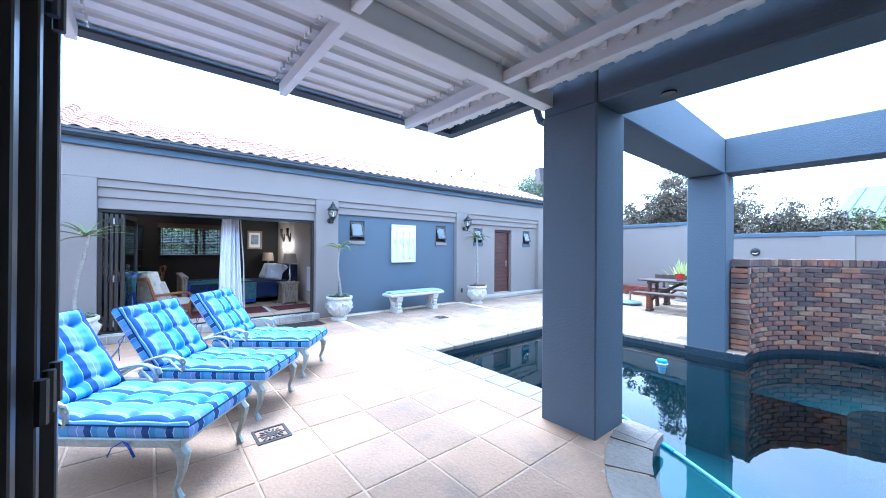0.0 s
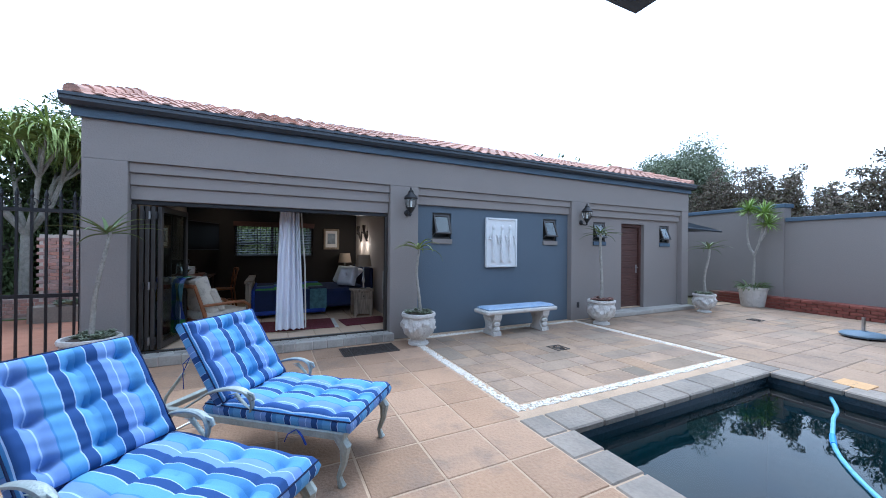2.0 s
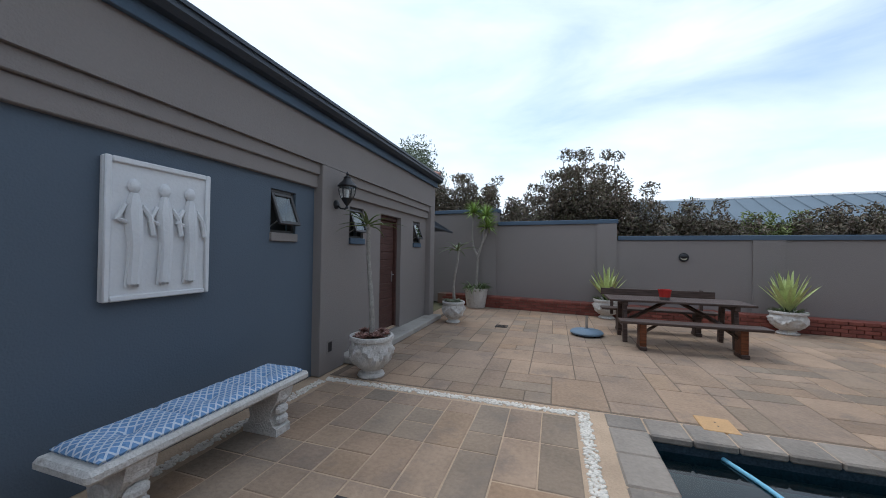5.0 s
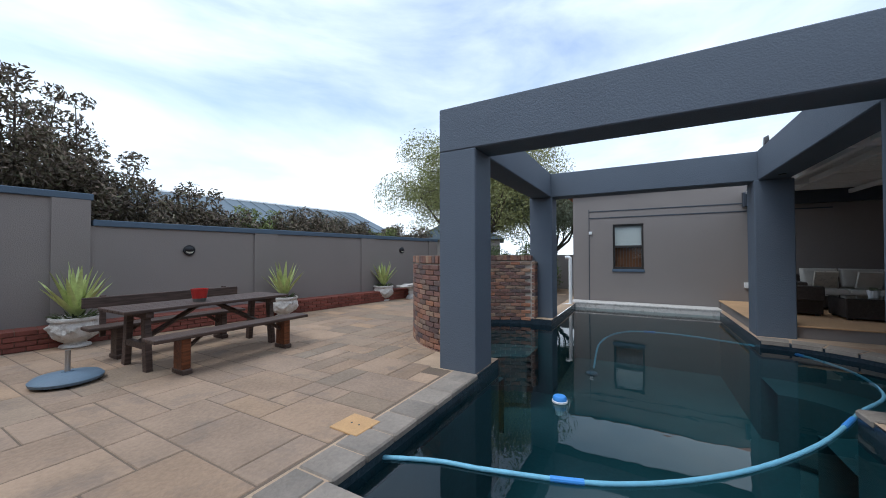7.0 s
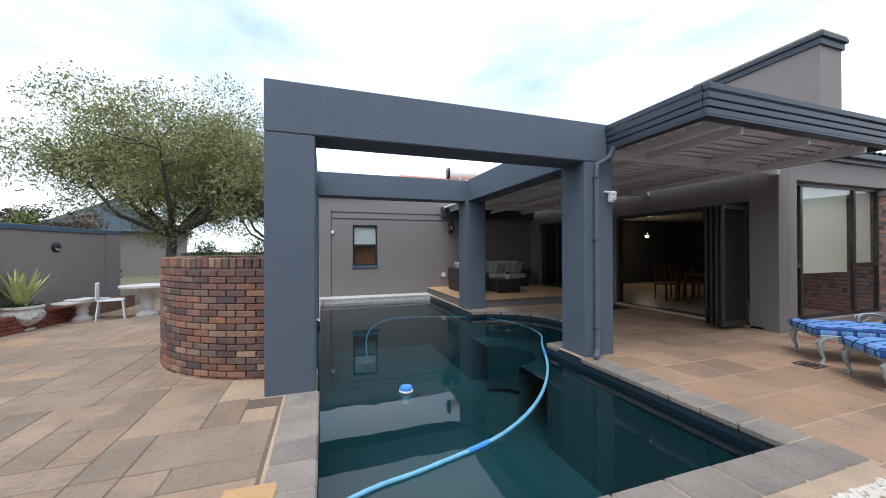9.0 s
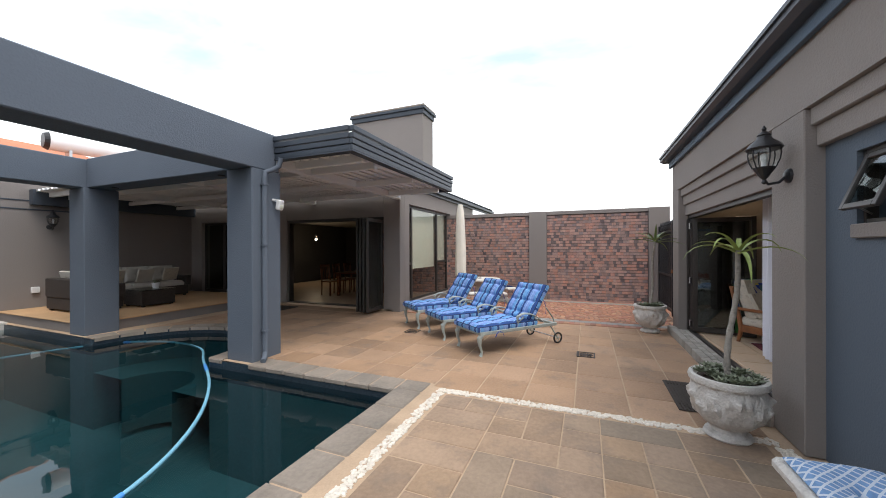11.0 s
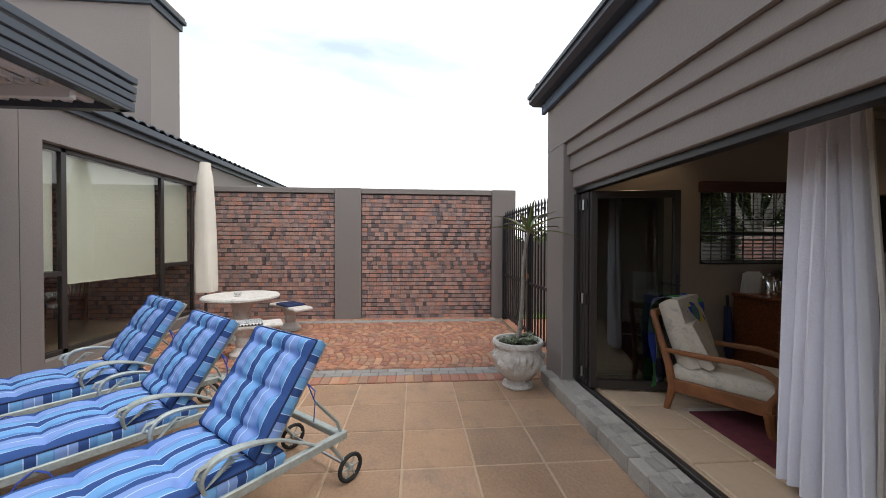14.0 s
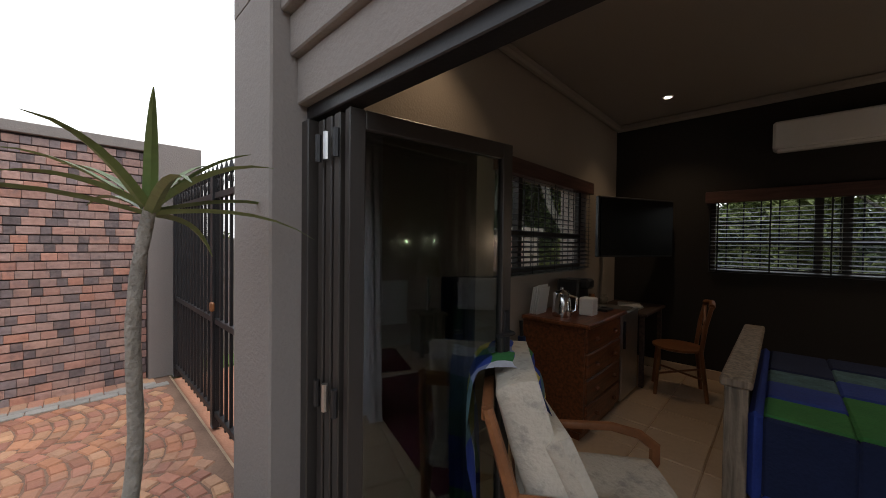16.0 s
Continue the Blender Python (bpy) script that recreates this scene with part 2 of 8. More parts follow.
FLAGS = [(0.325, 0.22, 0.143), (0.28, 0.20, 0.142), (0.34, 0.235, 0.157), (0.23, 0.178, 0.13), (0.345, 0.225, 0.137)]
M["ashlar"] = material("ashlar_flag", (0.4, 0.28, 0.19), 0.8, 0.22, 2.2, 28, 0.45, rand=0.12, tones=FLAGS, stain=0.65, stain_col=(0.17, 0.135, 0.11))
M["ashlar_stuff"] = material("ashlar_flag_far", (0.4, 0.28, 0.19), 0.8, 0.22, 2.2, 28, 0.45, island=0.12, tones=FLAGS, stain=0.65, stain_col=(0.17, 0.135, 0.11))
M["grout"] = material("paving_grout", (0.45, 0.325, 0.22), 0.95, 0.15, 3, 60, 0.4, stain=0.3, stain_col=(0.2, 0.15, 0.11))
M["joint"] = material("dark_paving_joint", (0.16, 0.118, 0.085), 0.95, 0.2, 3, 60, 0.4)
M["coping"] = material("grey_stone_coping", (0.25, 0.21, 0.172), 0.75, 0.2, 3, 30, 0.45, rand=0.16, stain=0.5, stain_col=(0.14, 0.13, 0.12))
M["stepstone"] = material("grey_step_cobble", (0.33, 0.305, 0.27), 0.85, 0.15, 3, 40, 0.4, rand=0.2, stain=0.4, stain_col=(0.1, 0.09, 0.08))
M["pebble"] = material("white_pebble", (0.66, 0.60, 0.52), 0.6, 0.08, 9, 60, 0.1, island=0.12)
M["mortar"] = material("grey_brown_mortar", (0.44, 0.37, 0.33), 0.95, 0.15, 3, 60, 0.4)
BRICKS = [(0.42, 0.21, 0.16), (0.38, 0.24, 0.20), (0.33, 0.23, 0.205), (0.47, 0.23, 0.165), (0.36, 0.22, 0.185), (0.30, 0.22, 0.20), (0.44, 0.27, 0.215), (0.34, 0.20, 0.17)]
M["brick"] = material("clinker_brick", (0.3, 0.13, 0.1), 0.85, 0.22, 5, 30, 0.4, rand=0.12, tones=BRICKS, stain=0.55, stain_col=(0.13, 0.11, 0.115), stain_scale=9.0)
M["brick_stuff"] = material("clinker_brick_far", (0.3, 0.13, 0.1), 0.85, 0.22, 5, 30, 0.4, island=0.12, tones=BRICKS, stain=0.55, stain_col=(0.13, 0.11, 0.115), stain_scale=9.0)
BROWNS = [(0.22, 0.115, 0.085), (0.15, 0.09, 0.08), (0.30, 0.145, 0.095), (0.10, 0.075, 0.075), (0.26, 0.17, 0.125), (0.34, 0.15, 0.085), (0.36, 0.24, 0.16), (0.115, 0.085, 0.08)]
M["mortar_light"] = material("pale_sandy_mortar", (0.46, 0.39, 0.33), 0.95, 0.15, 3, 60, 0.4)
M["brick_burnt"] = material("burnt_brick_header", (0.19, 0.15, 0.148), 0.8, 0.25, 6, 30, 0.4, island=0.4, stain=0.6, stain_col=(0.30, 0.20, 0.175), stain_scale=12.0)
M["joint_deep"] = material("dark_raked_joint", (0.10, 0.08, 0.075), 0.95, 0.2, 4, 50, 0.3)
M["brick_brown"] = material("brown_clinker_brick", (0.2, 0.12, 0.1), 0.85, 0.22, 5, 30, 0.4, rand=0.12, tones=BROWNS, stain=0.4, stain_col=(0.06, 0.055, 0.06))
M["brick_red"] = material("red_plinth_brick", (0.2, 0.06, 0.042), 0.75, 0.2, 4, 40, 0.3, rand=0.22)
PAVERS = [(0.34, 0.15, 0.09), (0.39, 0.19, 0.11), (0.27, 0.125, 0.085), (0.36, 0.165, 0.115), (0.24, 0.115, 0.085), (0.41, 0.235, 0.14), (0.31, 0.175, 0.125)]
M["paver"] = material("red_clay_paver", (0.36, 0.15, 0.1), 0.85, 0.18, 4, 40, 0.4, rand=0.1, tones=PAVERS, stain=0.4, stain_col=(0.18, 0.14, 0.11))
M["paver_stuff"] = material("red_clay_paver_far", (0.36, 0.15, 0.1), 0.85, 0.18, 4, 40, 0.4, island=0.1, tones=PAVERS, stain=0.4, stain_col=(0.18, 0.14, 0.11))
M["paver_grey"] = material("grey_paver", (0.26, 0.25, 0.235), 0.85, 0.15, 4, 40, 0.4, rand=0.15)
M["joint_clay"] = material("dark_sandy_joint", (0.17, 0.105, 0.075), 0.95, 0.3, 4, 50, 0.3)
M["pool"] = material("dark_pool_plaster", (0.046, 0.112, 0.124), 0.8, 0.2, 1.0, 20, 0.1)
M["pooltile"] = material("dark_waterline_tile", (0.03, 0.045, 0.06), 0.25, 0.3, 30, 60, 0.05)
M["water"] = water_material()
M["earth"] = material("dry_earth_and_grass", (0.14, 0.13, 0.07), 0.95, 0.3, 0.6, 20, 0.5)
M["lawn"] = material("lawn_green", (0.09, 0.14, 0.04), 0.95, 0.3, 2, 60, 0.6)
M["stone_white"] = material("weathered_white_stone", (0.60, 0.57, 0.53), 0.88, 0.2, 7, 60, 0.6, stain=0.75, stain_col=(0.27, 0.235, 0.20), stain_scale=7.0)
M["plaster_white"] = material("white_cast_plaster", (0.68, 0.68, 0.68), 0.8, 0.05, 6, 50, 0.15)
M["soil"] = material("potting_soil", (0.09, 0.065, 0.05), 0.95, 0.3, 12, 60, 0.8)
M["bark"] = material("pale_grey_bark", (0.29, 0.265, 0.23), 0.95, 0.3, 14, 50, 0.8)
M["bark_dark"] = material("dark_bark", (0.09, 0.075, 0.06), 0.95, 0.3, 6, 40, 0.8)
M["aloe"] = material("aloe_leaf", (0.24, 0.30, 0.08), 0.5, 0.25, 7, 30, 0.1, island=0.15)
M["aloe_dark"] = material("dark_aloe_leaf", (0.15, 0.20, 0.075), 0.5, 0.25, 7, 30, 0.1, island=0.2)
M["agave"] = material("yellow_edged_agave_leaf", (0.46, 0.52, 0.20), 0.5, 0.25, 9, 30, 0.1, island=0.25)
M["succulent"] = material("grey_green_succulent", (0.20, 0.22, 0.15), 0.6, 0.3, 9, 40, 0.1, island=0.3)
M["succulent_red"] = material("reddish_succulent", (0.27, 0.15, 0.12), 0.6, 0.3, 9, 40, 0.1, island=0.3)
M["leaf"] = material("dark_green_leaf", (0.10, 0.135, 0.05), 0.6, 0.2, 1.2, 20, 0.0, island=0.45)
M["leaf_red"] = material("bronze_hedge_leaf", (0.115, 0.075, 0.05), 0.6, 0.2, 0.9, 20, 0.0, island=0.5, tones=[(0.11, 0.11, 0.055), (0.145, 0.105, 0.08), (0.12, 0.10, 0.06), (0.17, 0.125, 0.095), (0.12, 0.115, 0.06)])
M["leaf_light"] = material("light_green_leaf", (0.17, 0.20, 0.06), 0.6, 0.2, 1.2, 20, 0.0, island=0.45)
M["leaf_thorn"] = material("fine_yellow_green_leaf", (0.25, 0.26, 0.10), 0.6, 0.2, 1.2, 20, 0.0, island=0.4)
M["leaf_bright"] = material("bright_green_strap_leaf", (0.24, 0.34, 0.075), 0.5, 0.2, 5, 30, 0.05, island=0.25)
M["leaf_olive"] = material("olive_leaf", (0.16, 0.185, 0.115), 0.6, 0.2, 1.2, 20, 0.0, island=0.45)
M["steel_roof"] = material("blue_grey_sheet_roof", (0.12, 0.155, 0.185), 0.6, 0.06, 1, 20, 0.05)
M["cast"] = material("pale_verdigris_cast_aluminium", (0.36, 0.40, 0.385), 0.5, 0.2, 14, 60, 0.25, metal=0.25)
M["rubber"] = material("black_rubber", (0.02, 0.02, 0.02), 0.8, 0.1, 10, 60, 0.2)
M["steel"] = material("brushed_steel", (0.5, 0.5, 0.5), 0.35, 0.1, 10, 80, 0.02, metal=1.0)
M["iron"] = material("dark_cast_iron", (0.05, 0.042, 0.038), 0.6, 0.2, 10, 60, 0.3, metal=0.3)
M["dark_wood"] = wood("dark_stained_timber", (0.085, 0.055, 0.043), 0.55, (1, 12, 1))
M["door_wood"] = wood("dark_brown_door_timber", (0.085, 0.04, 0.032), 0.5, (12, 1, 1), 0.7)
M["orange_wood"] = wood("honey_coloured_timber", (0.23, 0.09, 0.035), 0.4, (6, 12, 6), 0.75)
M["cherry"] = wood("reddish_brown_timber", (0.17, 0.055, 0.021), 0.35, (1, 12, 1))
M["pale_wood"] = wood("pale_weathered_timber", (0.30, 0.24, 0.18), 0.6, (1, 1, 12))
M["deck"] = material("sandstone_terrace_tile", (0.48, 0.30, 0.16), 0.6, 0.12, 2, 30, 0.15, rand=0.1)
M["tile_in"] = material("cream_floor_tile", (0.50, 0.37, 0.255), 0.45, 0.1, 2, 30, 0.1, rand=0.08)
M["rug"] = material("dark_red_rug", (0.11, 0.022, 0.03), 0.95, 0.35, 18, 90, 0.5)
M["fabric_floral"] = material("cream_floral_fabric", (0.50, 0.45, 0.37), 0.95, 0.10, 3, 60, 0.3, stain=0.85, stain_scale=16.0, stain_col=(0.27, 0.245, 0.22))
M["curtain"] = material("white_curtain_cloth", (0.74, 0.74, 0.80), 0.9, 0.04, 2, 80, 0.2)
M["canvas"] = material("cream_canvas", (0.70, 0.65, 0.56), 0.9, 0.08, 3, 60, 0.3)
M["blind"] = material("cream_roller_blind", (0.76, 0.72, 0.58), 0.85, 0.03, 1, 90, 0.1)
M["white"] = material("white_plastic", (0.75, 0.75, 0.74), 0.4, 0.04, 4, 60, 0.02)
M["screen"] = material("black_screen", (0.004, 0.004, 0.005), 0.3, 0.05, 4, 60, 0.0, spec=0.08)
M["red_glaze"] = material("red_glazed_ceramic", (0.42, 0.03, 0.025), 0.25, 0.1, 6, 60, 0.05)
M["grey_glaze"] = material("grey_green_ceramic", (0.11, 0.10, 0.09), 0.5, 0.2, 6, 60, 0.1)
M["blue_plastic"] = material("blue_grey_concrete_filled_plastic", (0.12, 0.17, 0.225), 0.6, 0.1, 6, 60, 0.1)
M["hose"] = material("light_blue_pool_hose", (0.19, 0.45, 0.60), 0.4, 0.12, 12, 60, 0.05)
M["bright_blue"] = material("bright_blue_plastic", (0.08, 0.30, 0.75), 0.4, 0.1, 6, 60, 0.02)
M["yellow_cover"] = material("ochre_cover_plate", (0.52, 0.31, 0.14), 0.7, 0.14, 6, 60, 0.2)
M["wicker"] = material("dark_wicker", (0.045, 0.035, 0.03), 0.7, 0.3, 30, 120, 0.8)
M["grey_fabric"] = material("grey_upholstery", (0.46, 0.43, 0.38), 0.95, 0.1, 6, 80, 0.3)
M["navy"] = material("navy_cloth", (0.015, 0.025, 0.075), 0.95, 0.15, 5, 60, 0.3)
M["green_cloth"] = material("green_cloth", (0.05, 0.21, 0.06), 0.95, 0.15, 5, 60, 0.3)
M["royal_cloth"] = material("royal_blue_cloth", (0.03, 0.06, 0.30), 0.95, 0.15, 5, 60, 0.3)
M["teal_cloth"] = material("teal_patterned_cloth", (0.08, 0.16, 0.18), 0.95, 0.4, 14, 60, 0.3)
M["yellow_cloth"] = material("yellow_cloth", (0.55, 0.45, 0.10), 0.95, 0.15, 5, 60, 0.3)
M["lilac_cloth"] = material("blue_grey_cloth", (0.20, 0.24, 0.42), 0.95, 0.15, 5, 60, 0.3)
M["shade"] = material("beige_lampshade", (0.34, 0.27, 0.2), 0.9, 0.06, 5, 80, 0.1)
M["chrome"] = material("polished_chrome", (0.7, 0.7, 0.7), 0.15, 0.05, 5, 60, 0.0, metal=1.0)
M["lamp_glow"] = glow("lit_bulb", (1.0, 0.86, 0.66), 9.0)
M["downlight"] = glow("lit_downlight", (1.0, 0.9, 0.75), 14.0)
M["bulkhead"] = material("frosted_glass", (0.6, 0.6, 0.5), 0.4, 0.05, 5, 60, 0.0)
M["glass"] = pane_glass("clear_glass", (0.93, 0.95, 0.94))
M["glass_dark"] = pane_glass("tinted_glass", (0.62, 0.69, 0.68), extra=0.07)
M["mat_rubber"] = material("dark_brown_rubber_mat", (0.05, 0.04, 0.034), 0.85, 0.2, 20, 80, 0.3)
M["art"] = material("landscape_print", (0.25, 0.3, 0.36), 0.6, 0.5, 7, 30, 0.0)
PALE = (0.42, 0.55, 0.78)
NAVY, MID, LIGHT, LILAC = (0.032, 0.075, 0.23), (0.10, 0.25, 0.53), (0.15, 0.34, 0.62), (0.19, 0.30, 0.60)
M["stripes"] = uv_stripes("blue_striped_canvas", [(1.15, NAVY), (0.14, PALE), (1.5, LIGHT), (0.16, MID), (1.3, LILAC), (0.14, PALE), (1.0, LILAC), (1.15, NAVY), (0.14, PALE), (0.9, MID), (1.6, LIGHT), (0.12, PALE)], 1.75)
M["lattice"] = material("blue_white_lattice_cloth", (0.16, 0.28, 0.48), 0.9, 0.15, 30, 60, 0.2)


def add_lattice(m, pitch, colour):
    """Pale diagonal bars crossing over the cloth."""
    nt = m.node_tree
    bsdf = nt.nodes["Principled BSDF"]
    src = bsdf.inputs["Base Color"].links[0].from_socket
    co = nt.nodes.new("ShaderNodeNewGeometry")
    sep = nt.nodes.new("ShaderNodeSeparateXYZ")
    nt.links.new(co.outputs["Position"], sep.inputs[0])

    def op(kind, p, q):
        n = nt.nodes.new("ShaderNodeMath")
        n.operation = kind
        for i, v in enumerate((p, q)):
            if isinstance(v, float):
                n.inputs[i].default_value = v
            else:
                nt.links.new(v, n.inputs[i])
        return n.outputs[0]

    bars = []
    for kind in ("ADD", "SUBTRACT"):
        k = op("FLOORED_MODULO", op("MULTIPLY", op(kind, sep.outputs[0], sep.outputs[1]), 1.0 / pitch), 1.0)
        bars.append(op("LESS_THAN", k, 0.24))
    mx = nt.nodes.new("ShaderNodeMix")
    mx.data_type = 'RGBA'
    nt.links.new(op("MAXIMUM", bars[0], bars[1]), mx.inputs["Factor"])
    nt.links.new(src, mx.inputs["A"])
    mx.inputs["B"].default_value = (*colour, 1)
    nt.links.new(mx.outputs["Result"], bsdf.inputs["Base Color"])


add_lattice(M["lattice"], 0.055, (0.55, 0.60, 0.66))
M["pinstripe"] = uv_stripes("black_white_stripes", [(1, (0.6, 0.6, 0.58)), (1, (0.05, 0.05, 0.06))], 16.0)


# ---- mesh helpers ----
class Geo:
    """Collects vertices and faces, with a material index and a smooth flag per face."""

    def __init__(self):
        self.v, self.f, self.uv = [], [], None

    def add(self, verts, faces):
        k = len(self.v)
        self.v += [tuple(p) for p in verts]
        self.f += [tuple(i + k for i in q) for q in faces]
        return self

    def box(self, x0, y0, z0, x1, y1, z1, b=0.0, m=None):
        """Axis box; b: chamfer of the edges."""
        if b <= 0:
            vs = [(x, y, z) for x in (x0, x1) for y in (y0, y1) for z in (z0, z1)]
            fs = [(0, 1, 3, 2), (4, 6, 7, 5), (0, 4, 5, 1), (2, 3, 7, 6), (0, 2, 6, 4), (1, 5, 7, 3)]
        else:
            vs, fs = [], []
            X, Y, Z = (x0, x1), (y0, y1), (z0, z1)
            idx = {}
            for i in (0, 1):
                for j in (0, 1):
                    for k in (0, 1):
                        for a in (0, 1, 2):
                            p = [X[i], Y[j], Z[k]]
                            s = [1 - 2 * i, 1 - 2 * j, 1 - 2 * k]
                            for c in (0, 1, 2):
                                if c != a:
                                    p[c] += b * s[c]
                            idx[i, j, k, a] = len(vs)
                            vs.append(p)
            for a in (0, 1, 2):
                o = [c for c in (0, 1, 2) if c != a]
                for e in (0, 1):
                    ring = []
                    for s, t in ((0, 0), (1, 0), (1, 1), (0, 1)):
                        q = [0, 0, 0]
                        q[a], q[o[0]], q[o[1]] = e, s, t
                        ring.append(idx[(*q, a)])
                    fs.append(tuple(ring) if (e == 1) ^ (a == 1) else tuple(reversed(ring)))
                for s in (0, 1):
                    for t in (0, 1):
                        q0, q1 = [0, 0, 0], [0, 0, 0]
                        q0[a], q1[a] = 0, 1
                        q0[o[0]] = q1[o[0]] = s
                        q0[o[1]] = q1[o[1]] = t
                        fs.append((idx[(*q0, o[0])], idx[(*q1, o[0])], idx[(*q1, o[1])], idx[(*q0, o[1])]))
            for i in (0, 1):
                for j in (0, 1):
                    for k in (0, 1):
                        fs.append((idx[i, j, k, 0], idx[i, j, k, 1], idx[i, j, k, 2]))
        if m is not None:
            vs = [m @ Vector(p) for p in vs]
        return self.add(vs, fs)

    def tube(self, pts, r, n=8, closed=False, flat=1.0):
        """A pipe along points; r: a radius or one for each point."""
        pts = [Vector(p) for p in pts]
        rs = r if isinstance(r, (list, tuple)) else [r] * len(pts)
        vs, fs = [], []
        up = Vector((0, 0, 1))
        last = None
        for i, p in enumerate(pts):
            if closed:
                d = pts[(i + 1) % len(pts)] - pts[i - 1]
            else:
                d = pts[min(i + 1, len(pts) - 1)] - pts[max(i - 1, 0)]
            d.normalize()
            if last is None:
                a = d.cross(up if abs(d.z) < 0.95 else Vector((1, 0, 0))).normalized()
            else:
                a = (last - d * last.dot(d)).normalized()
            last = a
            c = d.cross(a)
            for k in range(n):
                t = 2 * math.pi * k / n
                vs.append(p + a * (rs[i] * math.cos(t)) + c * (rs[i] * flat * math.sin(t)))
        m = len(pts)
        for i in range(m if closed else m - 1):
            j = (i + 1) % m
            for k in range(n):
                fs.append((i * n + k, i * n + (k + 1) % n, j * n + (k + 1) % n, j * n + k))
        if not closed:
            fs.append(tuple(reversed(range(n))))
            fs.append(tuple(range((m - 1) * n, m * n)))
        return self.add(vs, fs)

    def lathe(self, prof, n=20, c=(0, 0, 0), wob=None, sx=1.0, sy=1.0):
        """A turned body from (radius, height) pairs about the z axis."""
        vs, fs = [], []
        for i, (r, z) in enumerate(prof):
            for k in range(n):
                t = 2 * math.pi * k / n
                q = r + (wob(t, z) if wob else 0)
                vs.append((c[0] + sx * q * math.cos(t), c[1] + sy * q * math.sin(t), c[2] + z))
        for i in range(len(prof) - 1):
            for k in range(n):
                fs.append((i * n + k, i * n + (k + 1) % n, (i + 1) * n + (k + 1) % n, (i + 1) * n + k))
        fs.append(tuple(reversed(range(n))))
        fs.append(tuple(range((len(prof) - 1) * n, len(prof) * n)))
        return self.add(vs, fs)

    def ball(self, c, r, n=10, rows=6, s=(1, 1, 1)):
        prof = [(r * math.sin(math.pi * i / rows), -r * math.cos(math.pi * i / rows)) for i in range(rows + 1)]
        g = Geo().lathe([(max(a, 1e-4), b) for a, b in prof], n)
        return self.add([(c[0] + p[0] * s[0], c[1] + p[1] * s[1], c[2] + p[2] * s[2]) for p in g.v], g.f)

    def leaf(self, base, yaw, rise, length, width, droop=0.5, n=6, thick=0.25, curl=0.0):
        """A tapered, bowed, channelled leaf."""
        vs, fs = [], []
        ca, sa = math.cos(yaw), math.sin(yaw)
        h, z, ang = 0.0, 0.0, rise
        st = length / n
        for i in range(n + 1):
            t = i / n
            w = width * (1 - t) ** 0.75 * (0.75 + 0.5 * t if t < 0.5 else 1.0) * 0.5 + 0.0015
            k = thick * w
            cx, cy = base[0] + ca * h, base[1] + sa * h
            cz = base[2] + z
            up = math.cos(ang)
            ox, oy = -sa * w, ca * w
            vs += [(cx - ox, cy - oy, cz + 0.35 * w * up), (cx, cy, cz - k * up), (cx + ox, cy + oy, cz + 0.35 * w * up), (cx, cy, cz + 0.25 * k)]
            h += st * math.cos(ang)
            z += st * math.sin(ang)
            ang -= droop / n * (0.4 + 1.2 * t) + curl * t / n
        for i in range(n):
            a, b = 4 * i, 4 * i + 4
            for k in range(4):
                l = (k + 1) % 4
                fs.append((a + k, b + k, b + l, a + l))
        return self.add(vs, fs)

    def turned(self, m):
        self.v = [tuple(m @ Vector(p)) for p in self.v]
        return self

    def mesh(self, name, mat, smooth=False):
        me = bpy.data.meshes.new(name)
        me.from_pydata(self.v, [], self.f)
        if self.uv:
            lay = me.uv_layers.new(name="UVMap")
            flat = [c for uvs in self.uv for p in uvs for c in p]
            lay.data.foreach_set("uv", flat)
        bm = bmesh.new()
        bm.from_mesh(me)
        bmesh.ops.recalc_face_normals(bm, faces=bm.faces)
        bm.to_mesh(me)
        bm.free()
        if smooth:
            me.polygons.foreach_set("use_smooth", [True] * len(me.polygons))
            me.set_sharp_from_angle(angle=radians(40))
        me.materials.append(M[mat] if isinstance(mat, str) else mat)
        return me


def part(name, geo, mat, parent, label="", smooth=False):
    ob = new(name, geo.mesh(name, mat, smooth))
    ob.parent = parent
    if label:
        tagged(ob, label)
    return ob


def thing(name, label, category, m=None, group=""):
    ob = new(name)
    ob.empty_display_size = 0.1
    if m is not None:
        ob.matrix_world = m
    return tagged(ob, label, category, group)


def solo(name, geo, mat, label, category, m=None, group="", smooth=False):
    ob = new(name, geo.mesh(name, mat, smooth))
    if m is not None:
        ob.matrix_world = m
    return tagged(ob, label, category, group)


def structure(name, geo, mat, label, category="", smooth=False, m=None):
    ob = new(name, geo.mesh(name, mat, smooth))
    if m is not None:
        ob.matrix_world = m
    return tagged(ob, label, category, "", "structure")


def piece(name, me, parent, m):
    ob = new(name, me)
    ob.parent = parent
    ob.matrix_basis = m
    return ob


def stuff(name, geo, mat, parent, label="", smooth=False):
    ob = part(name, geo, mat, parent, label, smooth)
    ob["kind"] = "stuff"
    return ob


def smooth_path(pts, k=8):
    out = []
    p = [np.array(q, float) for q in pts]
    p = [2 * p[0] - p[1]] + p + [2 * p[-1] - p[-2]]
    for a, b, c, d in zip(p, p[1:], p[2:], p[3:]):
        for i in range(k):
            t = i / k
            out.append(0.5 * (2 * b + (c - a) * t + (2 * a - 5 * b + 4 * c - d) * t * t + (3 * b - a - 3 * c + d) * t ** 3))
    out.append(p[-2])
    return [tuple(q) for q in out]


def fan(n, r, phase=0.0):
    return [(r * math.cos(phase + 2 * math.pi * i / n), r * math.sin(phase + 2 * math.pi * i / n)) for i in range(n)]

